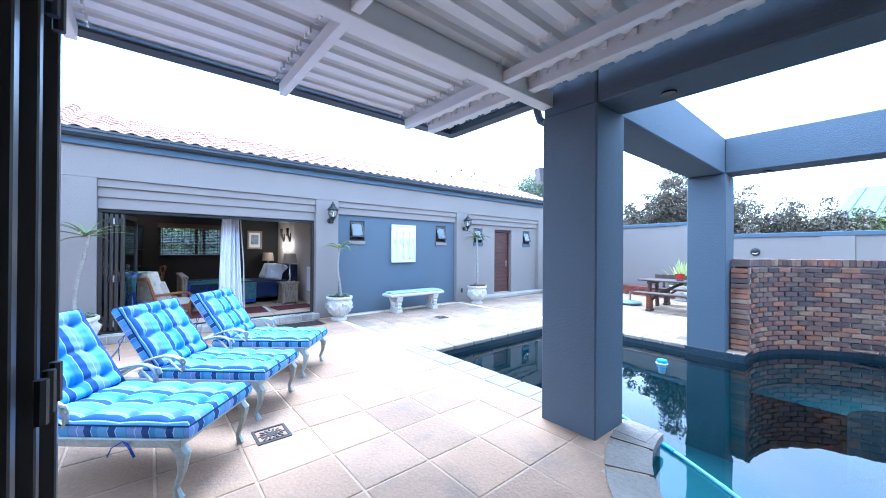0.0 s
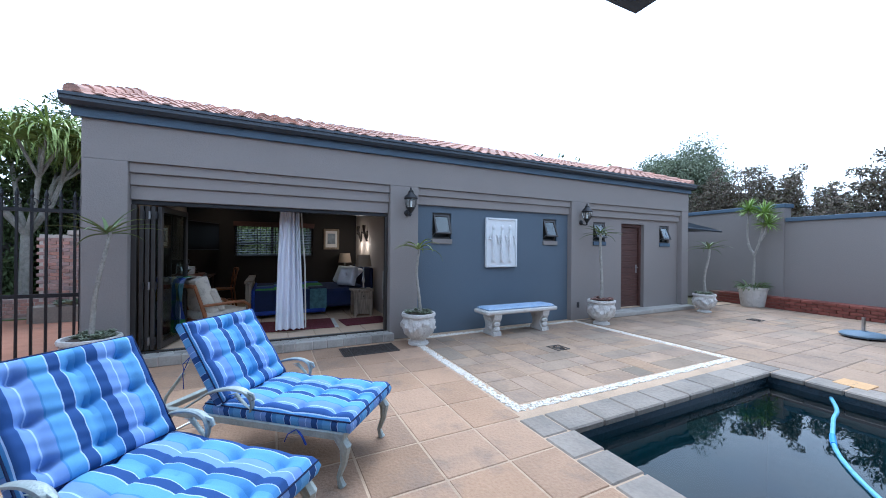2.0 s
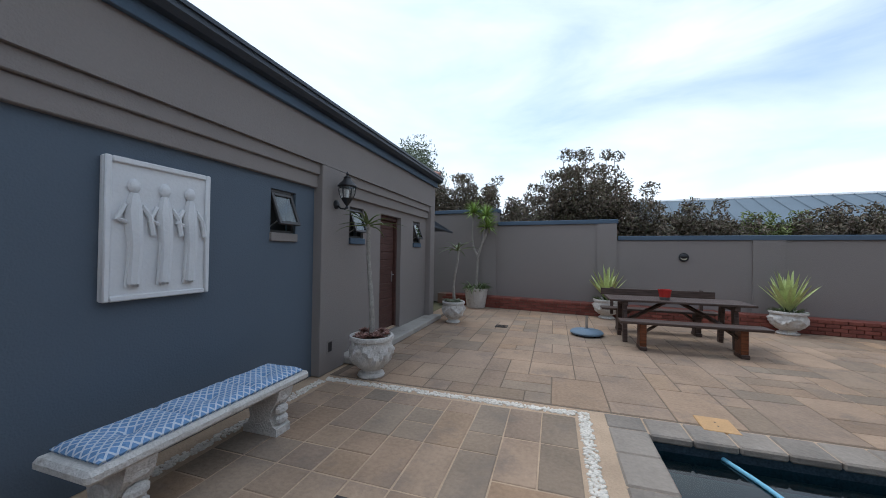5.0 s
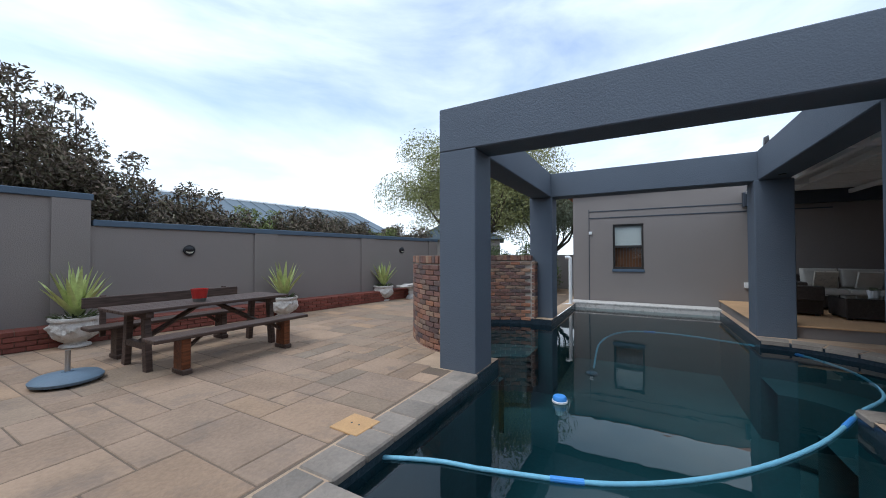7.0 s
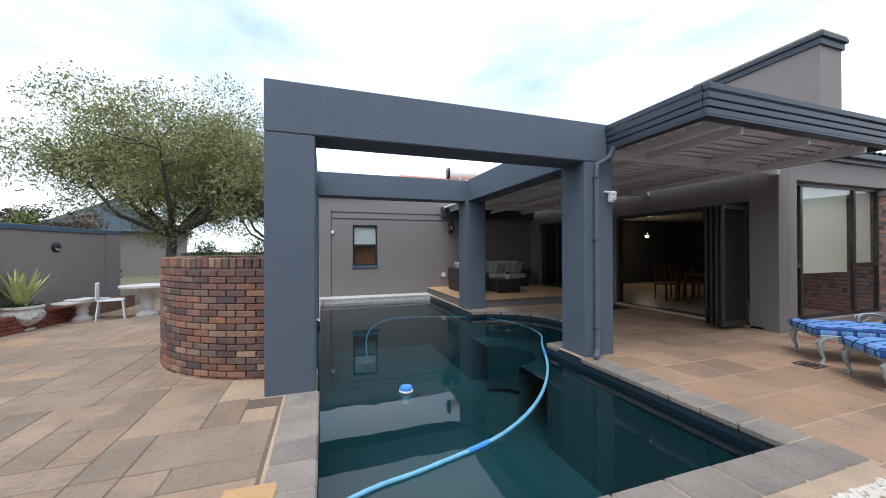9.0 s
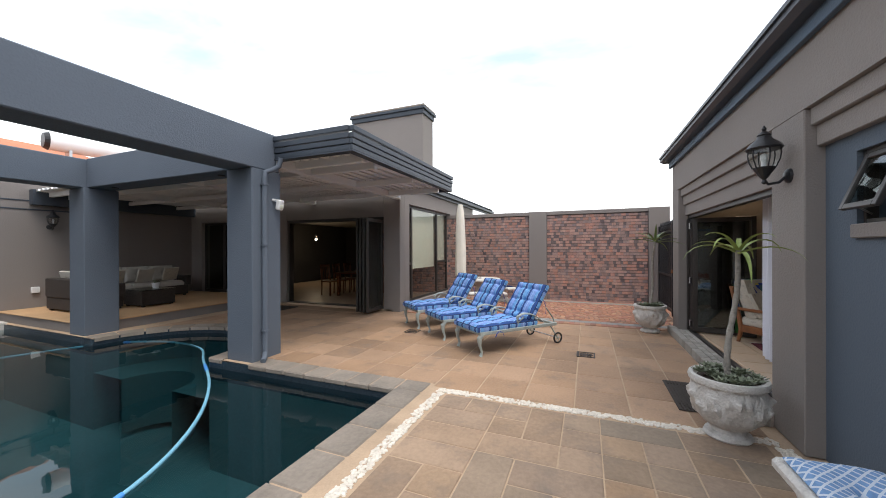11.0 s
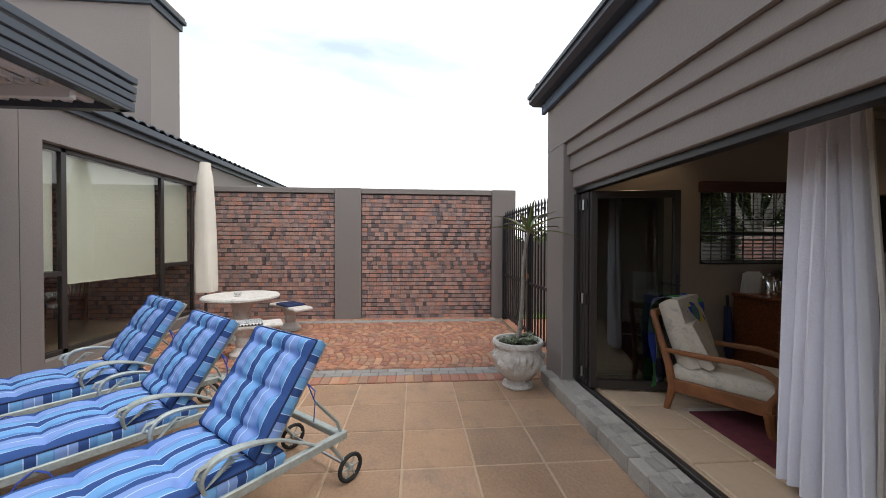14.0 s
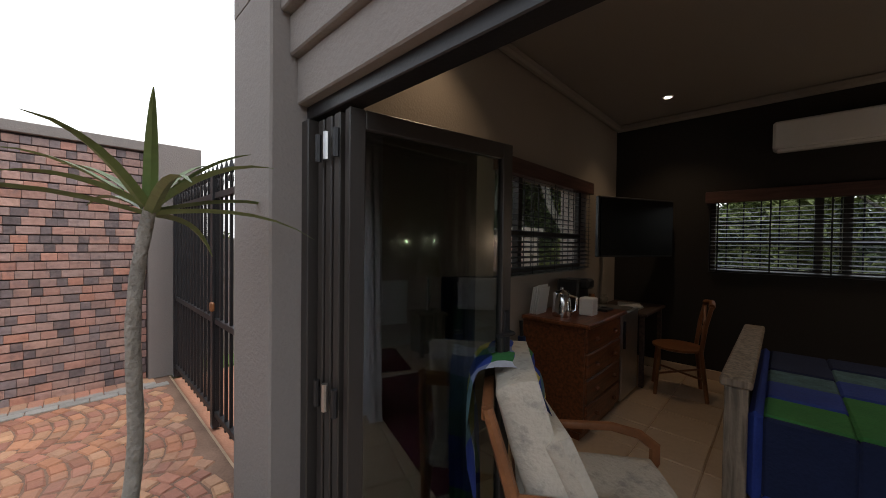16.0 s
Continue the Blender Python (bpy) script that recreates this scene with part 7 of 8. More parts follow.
part("pot", Geo().lathe([(0.06, 0), (0.085, 0.12), (0.09, 0.13), (0.075, 0.13)], 16), "white", pp2)
g = Geo()
rosettes(g, 0.06, 0.13, 7, random.Random(5), 0.06)
part("leaves", g, "succulent", pp2)
for i, (x, y) in enumerate(((1.1, -3.75), (1.75, -3.72), (2.4, -3.75))):
    c = cushion(0.36, 0.36, 0.10, 1, 1, seed=80 + i)
    c.uv = None
    solo("scatter_cushion", c.turned(pose(x, y, TZ + 0.47) @ pose(0, 0, 0, 0, 0, 90) @ pose(0, 0, 0, 0, -68, 0)), "fabric_floral" if i != 1 else "grey_fabric", "patterned scatter cushion on the terrace sofa", "cushion", group="cushions on the terrace sofa", smooth=True)
mt3 = solo("floor_mat", Geo().box(0.4, -0.9, 0, 1.3, -0.35, 0.012, 0.004), "mat_rubber", "brown mat at the terrace step", "mat", pose(0, 0, 0.002))

# ---- stone table set by the window, closed parasol ----
def pedestal(t, x, y, z, r):
    part("pedestal", Geo().lathe([(r, 0), (r, 0.05), (r * 0.8, 0.08), (r * 0.5, 0.14), (r * 0.62, z * 0.5), (r * 0.5, z * 0.72), (r * 0.7, z - 0.06), (r * 0.85, z)], 20, (x, y, 0)), "stone_white", t, smooth=True)


st = thing("stone_table", "round pale stone table on the brick paving", "table", pose(-1.95, 4.70, 0))
pedestal(st, 0, 0, 0.66, 0.24)
part("top", Geo().lathe([(0.50, 0.66), (0.55, 0.675), (0.55, 0.70), (0.53, 0.72), (0.02, 0.722)], 40), "stone_white", st, smooth=True)
solo("ashtray", Geo().lathe([(0.05, 0), (0.055, 0.05), (0.045, 0.05), (0.04, 0.02), (0.005, 0.02)], 16), "glass", "small glass bowl on the stone table", "bowl", pose(-1.78, 4.72, 0.722))


def stone_stool(x, y, rot, padm, seed):
    t = thing("stone_stool", "curved pale stone bench by the stone table", "bench", pose(x, y, 0, 0, 0, rot))
    pedestal(t, 0, 0, 0.38, 0.17)
    part("seat", Geo().box(-0.48, -0.17, 0.38, 0.48, 0.17, 0.44, 0.02), "stone_white", t)
    c = cushion(0.42, 0.32, 0.04, 1, 1, seed=seed)
    if padm == "pinstripe":
        me = uv_mesh(c, "seat_pad", "pinstripe")
        ob = new("seat_pad", me)
    else:
        c.uv = None
        ob = new("seat_pad", c.mesh("seat_pad", padm, True))
    ob.matrix_world = pose(x, y, 0.44, 0, 0, rot) @ pose(-0.2, 0, 0)
    tagged(ob, "thin seat pad on the stone bench", "cushion")


stone_stool(-2.62, 5.22, 45, "navy", 90)
stone_stool(-1.10, 5.12, 115, "pinstripe", 91)
pu = thing("parasol", "closed cream parasol with canvas cover", "parasol", pose(-2.2, 4.02, 0))
part("canopy", Geo().lathe([(0.05, 0.72), (0.15, 0.74), (0.16, 0.85), (0.155, 1.3), (0.135, 2.0), (0.11, 2.6), (0.085, 2.74), (0.075, 2.84), (0.02, 2.85)], 20, wob=lambda a, z: 0.016 * math.cos(5 * a + 2 * z) * (z < 2.6)), "canvas", pu, "cream canvas cover", smooth=True)
part("pole", Geo().tube([(0, 0, 0.1), (0, 0, 0.75)], 0.022, 10), "dark_wood", pu)
part("base", Geo().lathe([(0.25, 0), (0.25, 0.05), (0.06, 0.1), (0.04, 0.2)], 20), "grey_glaze", pu)

# far table set by the boundary wall
st2 = thing("stone_table", "round pale stone table far along the boundary wall", "table", pose(11.35, -2.75, 0))
pedestal(st2, 0, 0, 0.64, 0.22)
part("top", Geo().lathe([(0.46, 0.64), (0.5, 0.66), (0.5, 0.70), (0.02, 0.705)], 32), "stone_white", st2)
stone_stool(12.35, -2.4, 70, "stone_white", 95)
wch = thing("garden_chair", "white plastic garden chair", "chair", pose(11.9, -2.5, 0, 0, 0, 200))
part("seat", Geo().box(-0.22, -0.22, 0.40, 0.22, 0.22, 0.425, 0.01), "white", wch)
part("back", Geo().box(-0.24, -0.22, 0.42, -0.21, 0.22, 0.80, 0.012), "white", wch)
for a in (-0.2, 0.2):
    for b in (-0.2, 0.2):
        part("leg", Geo().tube([(a * 0.95, b * 0.95, 0.41), (a * 1.15, b * 1.1, 0)], 0.018, 6), "white", wch)

# ---- side gate ----
gt = thing("side_gate", "tall black steel gate with scrolled top", "gate", pose(-3.36, 9.27, 0))
GL = 3.2
for z in (0.10, 0.88, 1.92):
    part("rail", Geo().box(0.04, -0.02, z, GL - 0.04, 0.02, z + 0.045), "black", gt)
for x in (0.0, 1.6, GL - 0.08):
    part("post", Geo().box(x, -0.035, 0, x + 0.07, 0.035, 2.12, 0.004), "black", gt)
bar = Geo().box(-0.011, -0.011, 0.06, 0.011, 0.011, 2.08).mesh("bar", "black")
tip = Geo().lathe([(0.012, 2.08), (0.022, 2.12), (0.004, 2.2)], 6).mesh("spear_tip", "black")
for i in range(1, 25):
    x = 0.0 + GL * i / 25
    piece("bar", bar, gt, pose(x, 0, 0))
    piece("spear_tip", tip, gt, pose(x, 0, 0))
for i in range(12):
    c = 0.2 + 0.255 * i
    for s in (-1, 1):
        sg = Geo()
        pts = []
        for k in range(18):
            a = k / 17 * 4.4 * math.pi / 2
            r = 0.062 * (1 - 0.7 * k / 17)
            pts.append((c + s * (0.06 - r * math.cos(a)), 0, 2.03 + r * math.sin(a)))
        part("scroll", sg.tube(pts, 0.006, 5), "black", gt)
part("padlock", Geo().box(1.62, -0.05, 0.98, 1.68, -0.02, 1.06, 0.01), "orange_wood", gt, "brass padlock")

# shade roof behind the guest house corner
cp = thing("shade_roof", "small dark lean-to roof behind the guest house", "lean-to")
part("sheet", Geo().add([(12.0, 9.05, 2.16), (13.7, 9.05, 2.12), (13.7, 11.2, 2.12), (12.0, 11.2, 2.16), (12.0, 9.05, 2.32), (13.5, 9.05, 2.16), (13.5, 11.2, 2.16), (12.0, 11.2, 2.32)],
                        [(0, 1, 2, 3), (4, 7, 6, 5), (0, 4, 5, 1), (1, 5, 6, 2), (2, 6, 7, 3), (3, 7, 4, 0)]), "gutter", cp)
part("edge", Geo().tube([(12.0, 9.03, 2.15), (13.75, 9.03, 2.10)], 0.03, 8), "gutter", cp)
part("post", Geo().box(13.6, 11.1, 0, 13.66, 11.16, 2.12), "gutter", cp)


# ---- plants beyond the walls ----
def leaf_cloud(clumps, per, size, rng, sprig=0.0):
    """Many small bent leaves scattered in uneven clumps (x, y, z, radius)."""
    vs, fs = [], []
    for cx, cy, cz, r in clumps:
        n = int(per * r * r)
        d = rng.normal(size=(n, 3))
        d /= np.linalg.norm(d, axis=1)[:, None]
        rad = r * rng.uniform(0.35, 1.0 + sprig, n) ** 0.6
        pos = d * rad[:, None] * (1, 1, 0.8) + (cx, cy, cz)
        a = rng.normal(size=(n, 3))
        a /= np.linalg.norm(a, axis=1)[:, None]
        b = np.cross(a, rng.normal(size=(n, 3)))
        b /= np.linalg.norm(b, axis=1)[:, None] + 1e-6
        s = size * rng.uniform(0.6, 1.4, n)[:, None]
        c = np.cross(a, b) * s * 0.18
        k = len(vs)
        quad = np.stack([pos - a * s, pos + b * s * 0.38 + c, pos + a * s, pos - b * s * 0.38 + c], 1).reshape(-1, 3)
        vs += quad.tolist()
        fs += [(k + 4 * i, k + 4 * i + 1, k + 4 * i + 2, k + 4 * i + 3) for i in range(n)]
    g = Geo()
    g.v, g.f = vs, fs
    return g


def leaf_mesh(g, name, mat):
    me = bpy.data.meshes.new(name)
    me.from_pydata(g.v, [], g.f)
    me.materials.append(M[mat])
    return me


def limbs(rng, base, height, spread, n, r0, lean=(0, 0)):
    """A trunk that forks into limbs; gives the wood and the limb ends."""
    g, tips = Geo(), []
    fork = Vector((base[0] + lean[0], base[1] + lean[1], base[2] + height * 0.35))
    g.tube([base, (Vector(base) + fork) / 2 + Vector((0.05, 0.03, 0)), fork], [r0, r0 * 0.85, r0 * 0.75], 8)
    for i in range(n):
        a = 2 * math.pi * i / n + rng.uniform(-0.4, 0.4)
        end = fork + Vector((spread * math.cos(a) * rng.uniform(0.5, 1), spread * math.sin(a) * rng.uniform(0.5, 1), height * rng.uniform(0.4, 0.65)))
        mid = (fork + end) / 2 + Vector((rng.uniform(-0.2, 0.2), rng.uniform(-0.2, 0.2), -0.1 * height))
        g.tube([fork, mid, end], [r0 * 0.5, r0 * 0.32, r0 * 0.1], 6)
        tips.append(end)
        for _ in range(4):
            u = rng.uniform(0.4, 1.0)
            p = mid.lerp(end, u)
            q = p + Vector((rng.uniform(-1, 1), rng.uniform(-1, 1), rng.uniform(-0.1, 0.8))) * spread * 0.35
            g.tube([p, (p + q) / 2 + Vector((0, 0, 0.05)), q], [r0 * 0.18, r0 * 0.1, r0 * 0.04], 5)
            tips.append(q)
    return g, tips


def tree(x, y, height, spread, n, label, leaf, leaf_size, per, seed, clump=0.6, r0=0.16, bark="bark_dark", sprig=0.3, drop=0.0):
    rng, nr = random.Random(seed), np.random.default_rng(seed)
    t = thing("tree", label, "tree", pose(x, y, -0.06))
    g, tips = limbs(rng, (0, 0, 0), height, spread, n, r0)
    part("trunk", g, bark, t)
    cl = []
    for p in tips:
        for _ in range(3):
            cl.append((p.x + rng.uniform(-0.3, 0.3), p.y + rng.uniform(-0.3, 0.3), p.z + rng.uniform(-0.5, 0.3) * (1 + drop), clump * rng.uniform(0.5, 1.15)))
    ob = new("crown", leaf_mesh(leaf_cloud(cl, per, leaf_size, nr, sprig), "crown", leaf))
    ob.parent = t
    return t


def shrub(x, y, h, w, label, leaf, seed, size=0.05, per=900, name="shrub", stems=12, clump=1.0):
    rng, nr = random.Random(seed), np.random.default_rng(seed)
    t = thing(name, label, "shrub", pose(x, y, -0.06))
    g = Geo()
    cl = []
    for i in range(stems):
        a = rng.uniform(0, 6.28)
        e = Vector((w * 0.5 * math.cos(a) * rng.random(), w * 0.5 * math.sin(a) * rng.random(), h * rng.uniform(0.6, 1.0)))
        g.tube([(0.1 * math.cos(a), 0.1 * math.sin(a), 0), e * 0.5 + Vector((0, 0, 0.1)), e], [0.04, 0.025, 0.008], 5)
        for k in range(7):
            u = 0.35 + 0.68 * k / 6
            sp = 0.34 * w * (1.25 - u)
            cl.append((e.x * u + rng.uniform(-1, 1) * sp, e.y * u + rng.uniform(-1, 1) * sp, e.z * u, clump * (0.44 - 0.24 * u) * w * 0.6 * rng.uniform(0.7, 1.1)))
    part("branchwork", g, "bark_dark", t)
    ob = new("crown", leaf_mesh(leaf_cloud(cl, per, size, nr, 0.5), "crown", leaf))
    ob.parent = t


# the hedge's height along the boundary wall
HEDGE_AT = [-10.0, -8.0, -5.5, -3.0, -1.5, -0.55, -0.25, 0.6, 1.6, 2.8, 3.3, 4.2, 5.6, 8.0]
HEDGE_H = [2.2, 2.35, 2.6, 2.65, 2.95, 2.9, 4.0, 4.4, 4.0, 3.25, 3.7, 4.5, 4.2, 4.3]
rng = random.Random(12)
along, k = 7.4, 0
while along > -9.8:
    p = EM @ Vector((2.0 + rng.uniform(-0.2, 0.5), along, 0))
    tall = float(np.interp(along, HEDGE_AT, HEDGE_H)) - 0.05 + rng.uniform(-0.22, 0.25)
    lf = "leaf_light" if along < -2.5 and k % 5 == 3 else "leaf_red"
    shrub(p.x, p.y, tall, 1.9, "bronze-green hedge shrub behind the boundary wall" if lf == "leaf_red" else "light green shrub behind the boundary wall", lf, 100 + k, 0.05, 2900, stems=16, clump=1.02)
    along -= rng.uniform(0.72, 0.95)
    k += 1
tree(17.0, 12.3, 5.9, 1.5, 8, "grey-green olive-like tree behind the guest house", "leaf_olive", 0.055, 900, 31, 0.75)
tree(12.7, -8.2, 5.9, 3.5, 13, "spreading fine-leaved thorn tree beyond the pool", "leaf_thorn", 0.05, 900, 32, 0.9, 0.2, drop=2.0)
tree(9.3, -9.5, 4.6, 2.4, 7, "open fine-leaved tree behind the pool screen", "leaf_olive", 0.045, 900, 33, 0.8, 0.14)
shrub(9.5, -6.2, 1.9, 2.0, "dark shrub beyond the pool", "leaf", 61, 0.05, 900)
shrub(11.2, -6.8, 1.7, 2.2, "dark shrub beyond the pool", "leaf", 62, 0.05, 900)
for i, (x, y, h) in enumerate(((12.0, 15.2, 5.5), (13.4, 15.2, 5.8), (15.0, 15.3, 5.7), (16.6, 15.2, 5.6), (18.1, 15.2, 5.6))):
    shrub(x, y, h, 1.3, "spiky light green shrub behind the guest house roof", "leaf_light", 140 + i, 0.09, 500)
for i, x in enumerate((3.0, 4.6)):
    tree(x, 15.5, 5.0, 1.1, 5, "bare twiggy tree behind the guest house", "leaf_olive", 0.04, 60, 150 + i, 0.5, 0.06)


def tree_aloe(x, y, h, seed):
    rng = random.Random(seed)
    t = thing("tree_aloe", "large branching tree aloe with pale forked trunk", "tree", pose(x, y, -0.06))
    g, lg = Geo(), Geo()
    f1 = Vector((0.05, 0, h * 0.40))
    g.tube([(0, 0, 0), (0.03, 0.02, h * 0.2), f1], [0.14, 0.11, 0.095], 10)
    for i in range(6):
        a = 6.283 * i / 6 + rng.uniform(-0.3, 0.3)
        f2 = f1 + Vector((0.62 * math.cos(a), 0.62 * math.sin(a), h * 0.28))
        g.tube([f1, f1.lerp(f2, 0.5) + Vector((0.08 * math.cos(a), 0.08 * math.sin(a), -0.05)), f2], [0.065, 0.055, 0.045], 8)
        for k in range(4):
            b = a + rng.uniform(-1.1, 1.1)
            e = f2 + Vector((rng.uniform(0.2, 0.95) * math.cos(b), rng.uniform(0.2, 0.95) * math.sin(b), h * rng.uniform(0.12, 0.2)))
            g.tube([f2, f2.lerp(e, 0.5), e], [0.036, 0.032, 0.028], 7)
            for q in range(50):
                lg.leaf(e + Vector((0, 0, rng.uniform(-0.1, 0.1))), rng.uniform(0, 6.28), rng.uniform(0.1, 1.3), rng.uniform(0.75, 1.05), 0.07, 3.0, 6, 0.3)
    part("trunk", g, "bark", t, "smooth pale forked trunk")
    part("leaves", lg, "aloe", t, "arching heads of channelled leaves")


tree_aloe(-3.1, 14.6, 4.5, 3)
tree_aloe(-5.3, 14.2, 4.5, 7)
tree_aloe(-1.5, 15.4, 4.5, 9)
for i, (x, y, h, w, lf) in enumerate(((-6.5, 16.5, 5.3, 3.6, "leaf"), (-3.6, 17.3, 5.5, 3.8, "leaf"), (-1.0, 17.6, 5.4, 3.8, "leaf"), (-2.2, 15.4, 1.5, 1.5, "leaf_light"), (-4.0, 15.2, 1.3, 1.6, "leaf"), (-5.6, 15.6, 2.2, 1.8, "leaf"), (1.5, 19.0, 3.0, 3.0, "leaf"), (3.5, 18.5, 2.6, 2.6, "leaf_light"), (-8.5, 15.0, 4.4, 3.0, "leaf"), (-7.5, 11.5, 1.9, 2.0, "leaf_light"), (0.6, 16.2, 2.8, 2.6, "leaf"), (2.0, 16.0, 2.8, 2.6, "leaf_light"), (3.3, 16.2, 2.8, 2.6, "leaf"), (-0.9, 16.4, 2.8, 2.4, "leaf_light"))):
    shrub(x, y, h, w, "dense green shrub in the side garden", lf, 170 + i, 0.07, 1500)
structure("floor_side_path", Geo().box(-3.3, 9.22, -0.06, -0.13, 13.6, -0.02), "paver_stuff", "paved side path beyond the gate", "path")
structure("ground_lawn", Geo().box(-12, 9.6, -0.06, -3.45, 20, -0.03).box(-3.3, 13.7, -0.06, 8, 22, -0.028), "lawn", "lawn in the side garden", "lawn")
pl = thing("brick_planter", "low brick planter with brick pier in the side garden", "planter", pose(-2.4, 13.9, 0))
kerb_part = part("kerb", Geo().box(-2.2, -0.1, -0.05, 1.0, 0.1, 0.42, 0.01), "mortar_light", pl)
pier_part = part("pier", Geo().box(-0.05, -0.25, -0.05, 1.0, 0.25, 1.75, 0.01).box(0.4, -0.3, 1.75, 1.05, 0.3, 1.85, 0.01), "mortar_light", pl)
part("lantern", Geo().box(0.65, -0.07, 1.85, 0.79, 0.07, 2.05, 0.01).lathe([(0.1, 2.05), (0.02, 2.15)], 8, (0.72, 0, 0)), "grey_glaze", pl, "grey garden lantern on the pier")
tb = thing("planter_box", "grey stone trough with low plants", "planter", pose(-1.9, 13.2, -0.04))
part("trough", Geo().box(-0.45, -0.2, 0, 0.45, 0.2, 0.35, 0.02), "coping", tb)
g = Geo()
rosettes(g, 0.25, 0.36, 14, random.Random(3), 0.12)
part("planting", g, "succulent", tb)


# ---- neighbouring houses ----
def far_house(m, L, D, wall_h, roof_h, label, windows):
    t = thing("neighbour_house", label, "house", m)
    part("wall", Geo().box(-L / 2, -D / 2, -0.1, L / 2, D / 2, wall_h), "taupe", t)
    o = 0.4
    g = Geo().add([(-L / 2 - o, -D / 2 - o, wall_h), (L / 2 + o, -D / 2 - o, wall_h), (L / 2 + o, 0, wall_h + roof_h), (-L / 2 - o, 0, wall_h + roof_h), (L / 2 + o, D / 2 + o, wall_h), (-L / 2 - o, D / 2 + o, wall_h)], [(0, 1, 2, 3), (3, 2, 4, 5), (1, 4, 2), (0, 3, 5)])
    seams = []
    for i in range(int(L / 0.8)):
        x = -L / 2 + 0.8 * i
        seams.append(Geo().tube([(x, -D / 2 - o, wall_h + 0.03), (x, 0, wall_h + roof_h + 0.03)], 0.03, 4))
    rf = part("roof", g, "steel_roof", t, "blue-grey sheet metal roof")
    for s in seams:
        part("roof_seam", s, "steel_roof", rf)
    part("ridge", Geo().tube([(-L / 2 - o, 0, wall_h + roof_h), (L / 2 + o, 0, wall_h + roof_h)], 0.1, 6), "white", rf)
    for x in windows:
        w = part("window", Geo().box(x - 0.6, -D / 2 - 0.02, 1.0, x + 0.6, -D / 2 + 0.05, 2.2), "screen", t)
        part("frame", Geo().box(x - 0.65, -D / 2 - 0.04, 0.95, x + 0.65, -D / 2 - 0.02, 1.0).box(x - 0.65, -D / 2 - 0.04, 2.2, x + 0.65, -D / 2 - 0.02, 2.25), "white", w)


far_house(pose(27.5, -6.5, 0, 0, 0, -98), 16, 8, 3.0, 1.8, "long neighbouring house with blue-grey metal roof", (-5, -1.5, 2, 5.5))
far_house(pose(21, -24, 0, 0, 0, -70), 9, 7, 2.7, 2.0, "distant neighbouring house with grey metal roof", (-2, 2))

wh = thing("solar_geyser", "white solar water heater tank on the wing roof", "water heater", pose(1.6, -6.1, 4.35, 0, 0, -8))
part("tank", Geo().tube([(-1.1, 0, 0.2), (1.1, 0, 0.2)], 0.24, 18), "white", wh, smooth=True)
part("end_cap", Geo().tube([(1.1, 0, 0.2), (1.2, 0, 0.2)], [0.25, 0.2], 18), "black", wh)
for x in (-0.7, 0.7):
    part("stand", Geo().box(x - 0.03, -0.2, -0.6, x + 0.03, 0.2, 0.0), "steel", wh)


# ---- pieces: paving, bricks, roof tiles ----
def slab_mesh(w, d, mat, h=0.03, b=0.006, name="flag"):
    return Geo().box(-w / 2, -d / 2, -h, w / 2, d / 2, 0.0, b).mesh(name, mat)


def inside_pool(x0, y0, x1, y1, m=0.0):
    """Whether a rectangle touches the basin, grown by m."""
    if x1 > PX0 - m and x0 < PX1 + m and y1 > PY0 - m and y0 < PY1 + m:
        return True
    for (cx, cy), r in ((BAY_W, BAY_R), (BAY_E, BAY_RE)):
        qx, qy = min(max(cx, x0), x1), min(max(cy, y0), y1)
        if math.hypot(qx - cx, qy - cy) < r + m:
            return True
    return False


def clipped(x0, y0, x1, y1, keep, g, h, z):
    """Cut a slab against the pool's coping by small cells, into a joined mesh."""
    n = 6
    for i in range(n):
        for j in range(n):
            a, b = x0 + (x1 - x0) * i / n, y0 + (y1 - y0) * j / n
            c, d = x0 + (x1 - x0) * (i + 1) / n, y0 + (y1 - y0) * (j + 1) / n
            if keep((a + c) / 2, (b + d) / 2):
                g.add([(a, b, z), (c, b, z), (c, d, z), (a, d, z)], [(0, 1, 2, 3)])


rng = random.Random(77)
GAP, TIGHT = 0.013, 0.009
MESHES = {}


def shared(w, d, mat, name):
    key = (round(w, 3), round(d, 3), mat)
    if key not in MESHES:
        MESHES[key] = slab_mesh(w, d, mat, name=name)
    return MESHES[key]


# square flags of the west patio, 0.5 m
west = Geo()
xg, yg = -0.03, 8.84
nx, ny = 9, 27
for i in range(nx):
    for j in range(ny):
        x0, y1 = xg + 0.5 * i, yg - 0.5 * j
        x1, y0 = x0 + 0.5, y1 - 0.5
        x1 = min(x1, 3.97 if y0 > 5.4 else 3.9)
        if x1 - x0 < 0.08 or y0 < -1.0:
            continue
        cx, cy = (x0 + x1) / 2, (y0 + y1) / 2
        w, d = x1 - x0 - GAP, y1 - y0 - GAP
        if inside_pool(x0, y0, x1, y1, 0.28):
            clipped(x0 + GAP / 2, y0 + GAP / 2, x1 - GAP / 2, y1 - GAP / 2, lambda x, y: not inside_pool(x, y, x, y, 0.26), west, 0.02, -0.002)
        else:
            piece("flag", shared(w, d, "flag", "flag"), floor, pose(cx, cy, rng.uniform(-0.0015, 0.0015), rng.uniform(-0.15, 0.15), rng.uniform(-0.15, 0.15), 0))
stuff("cut_flags", west, "flag", floor)


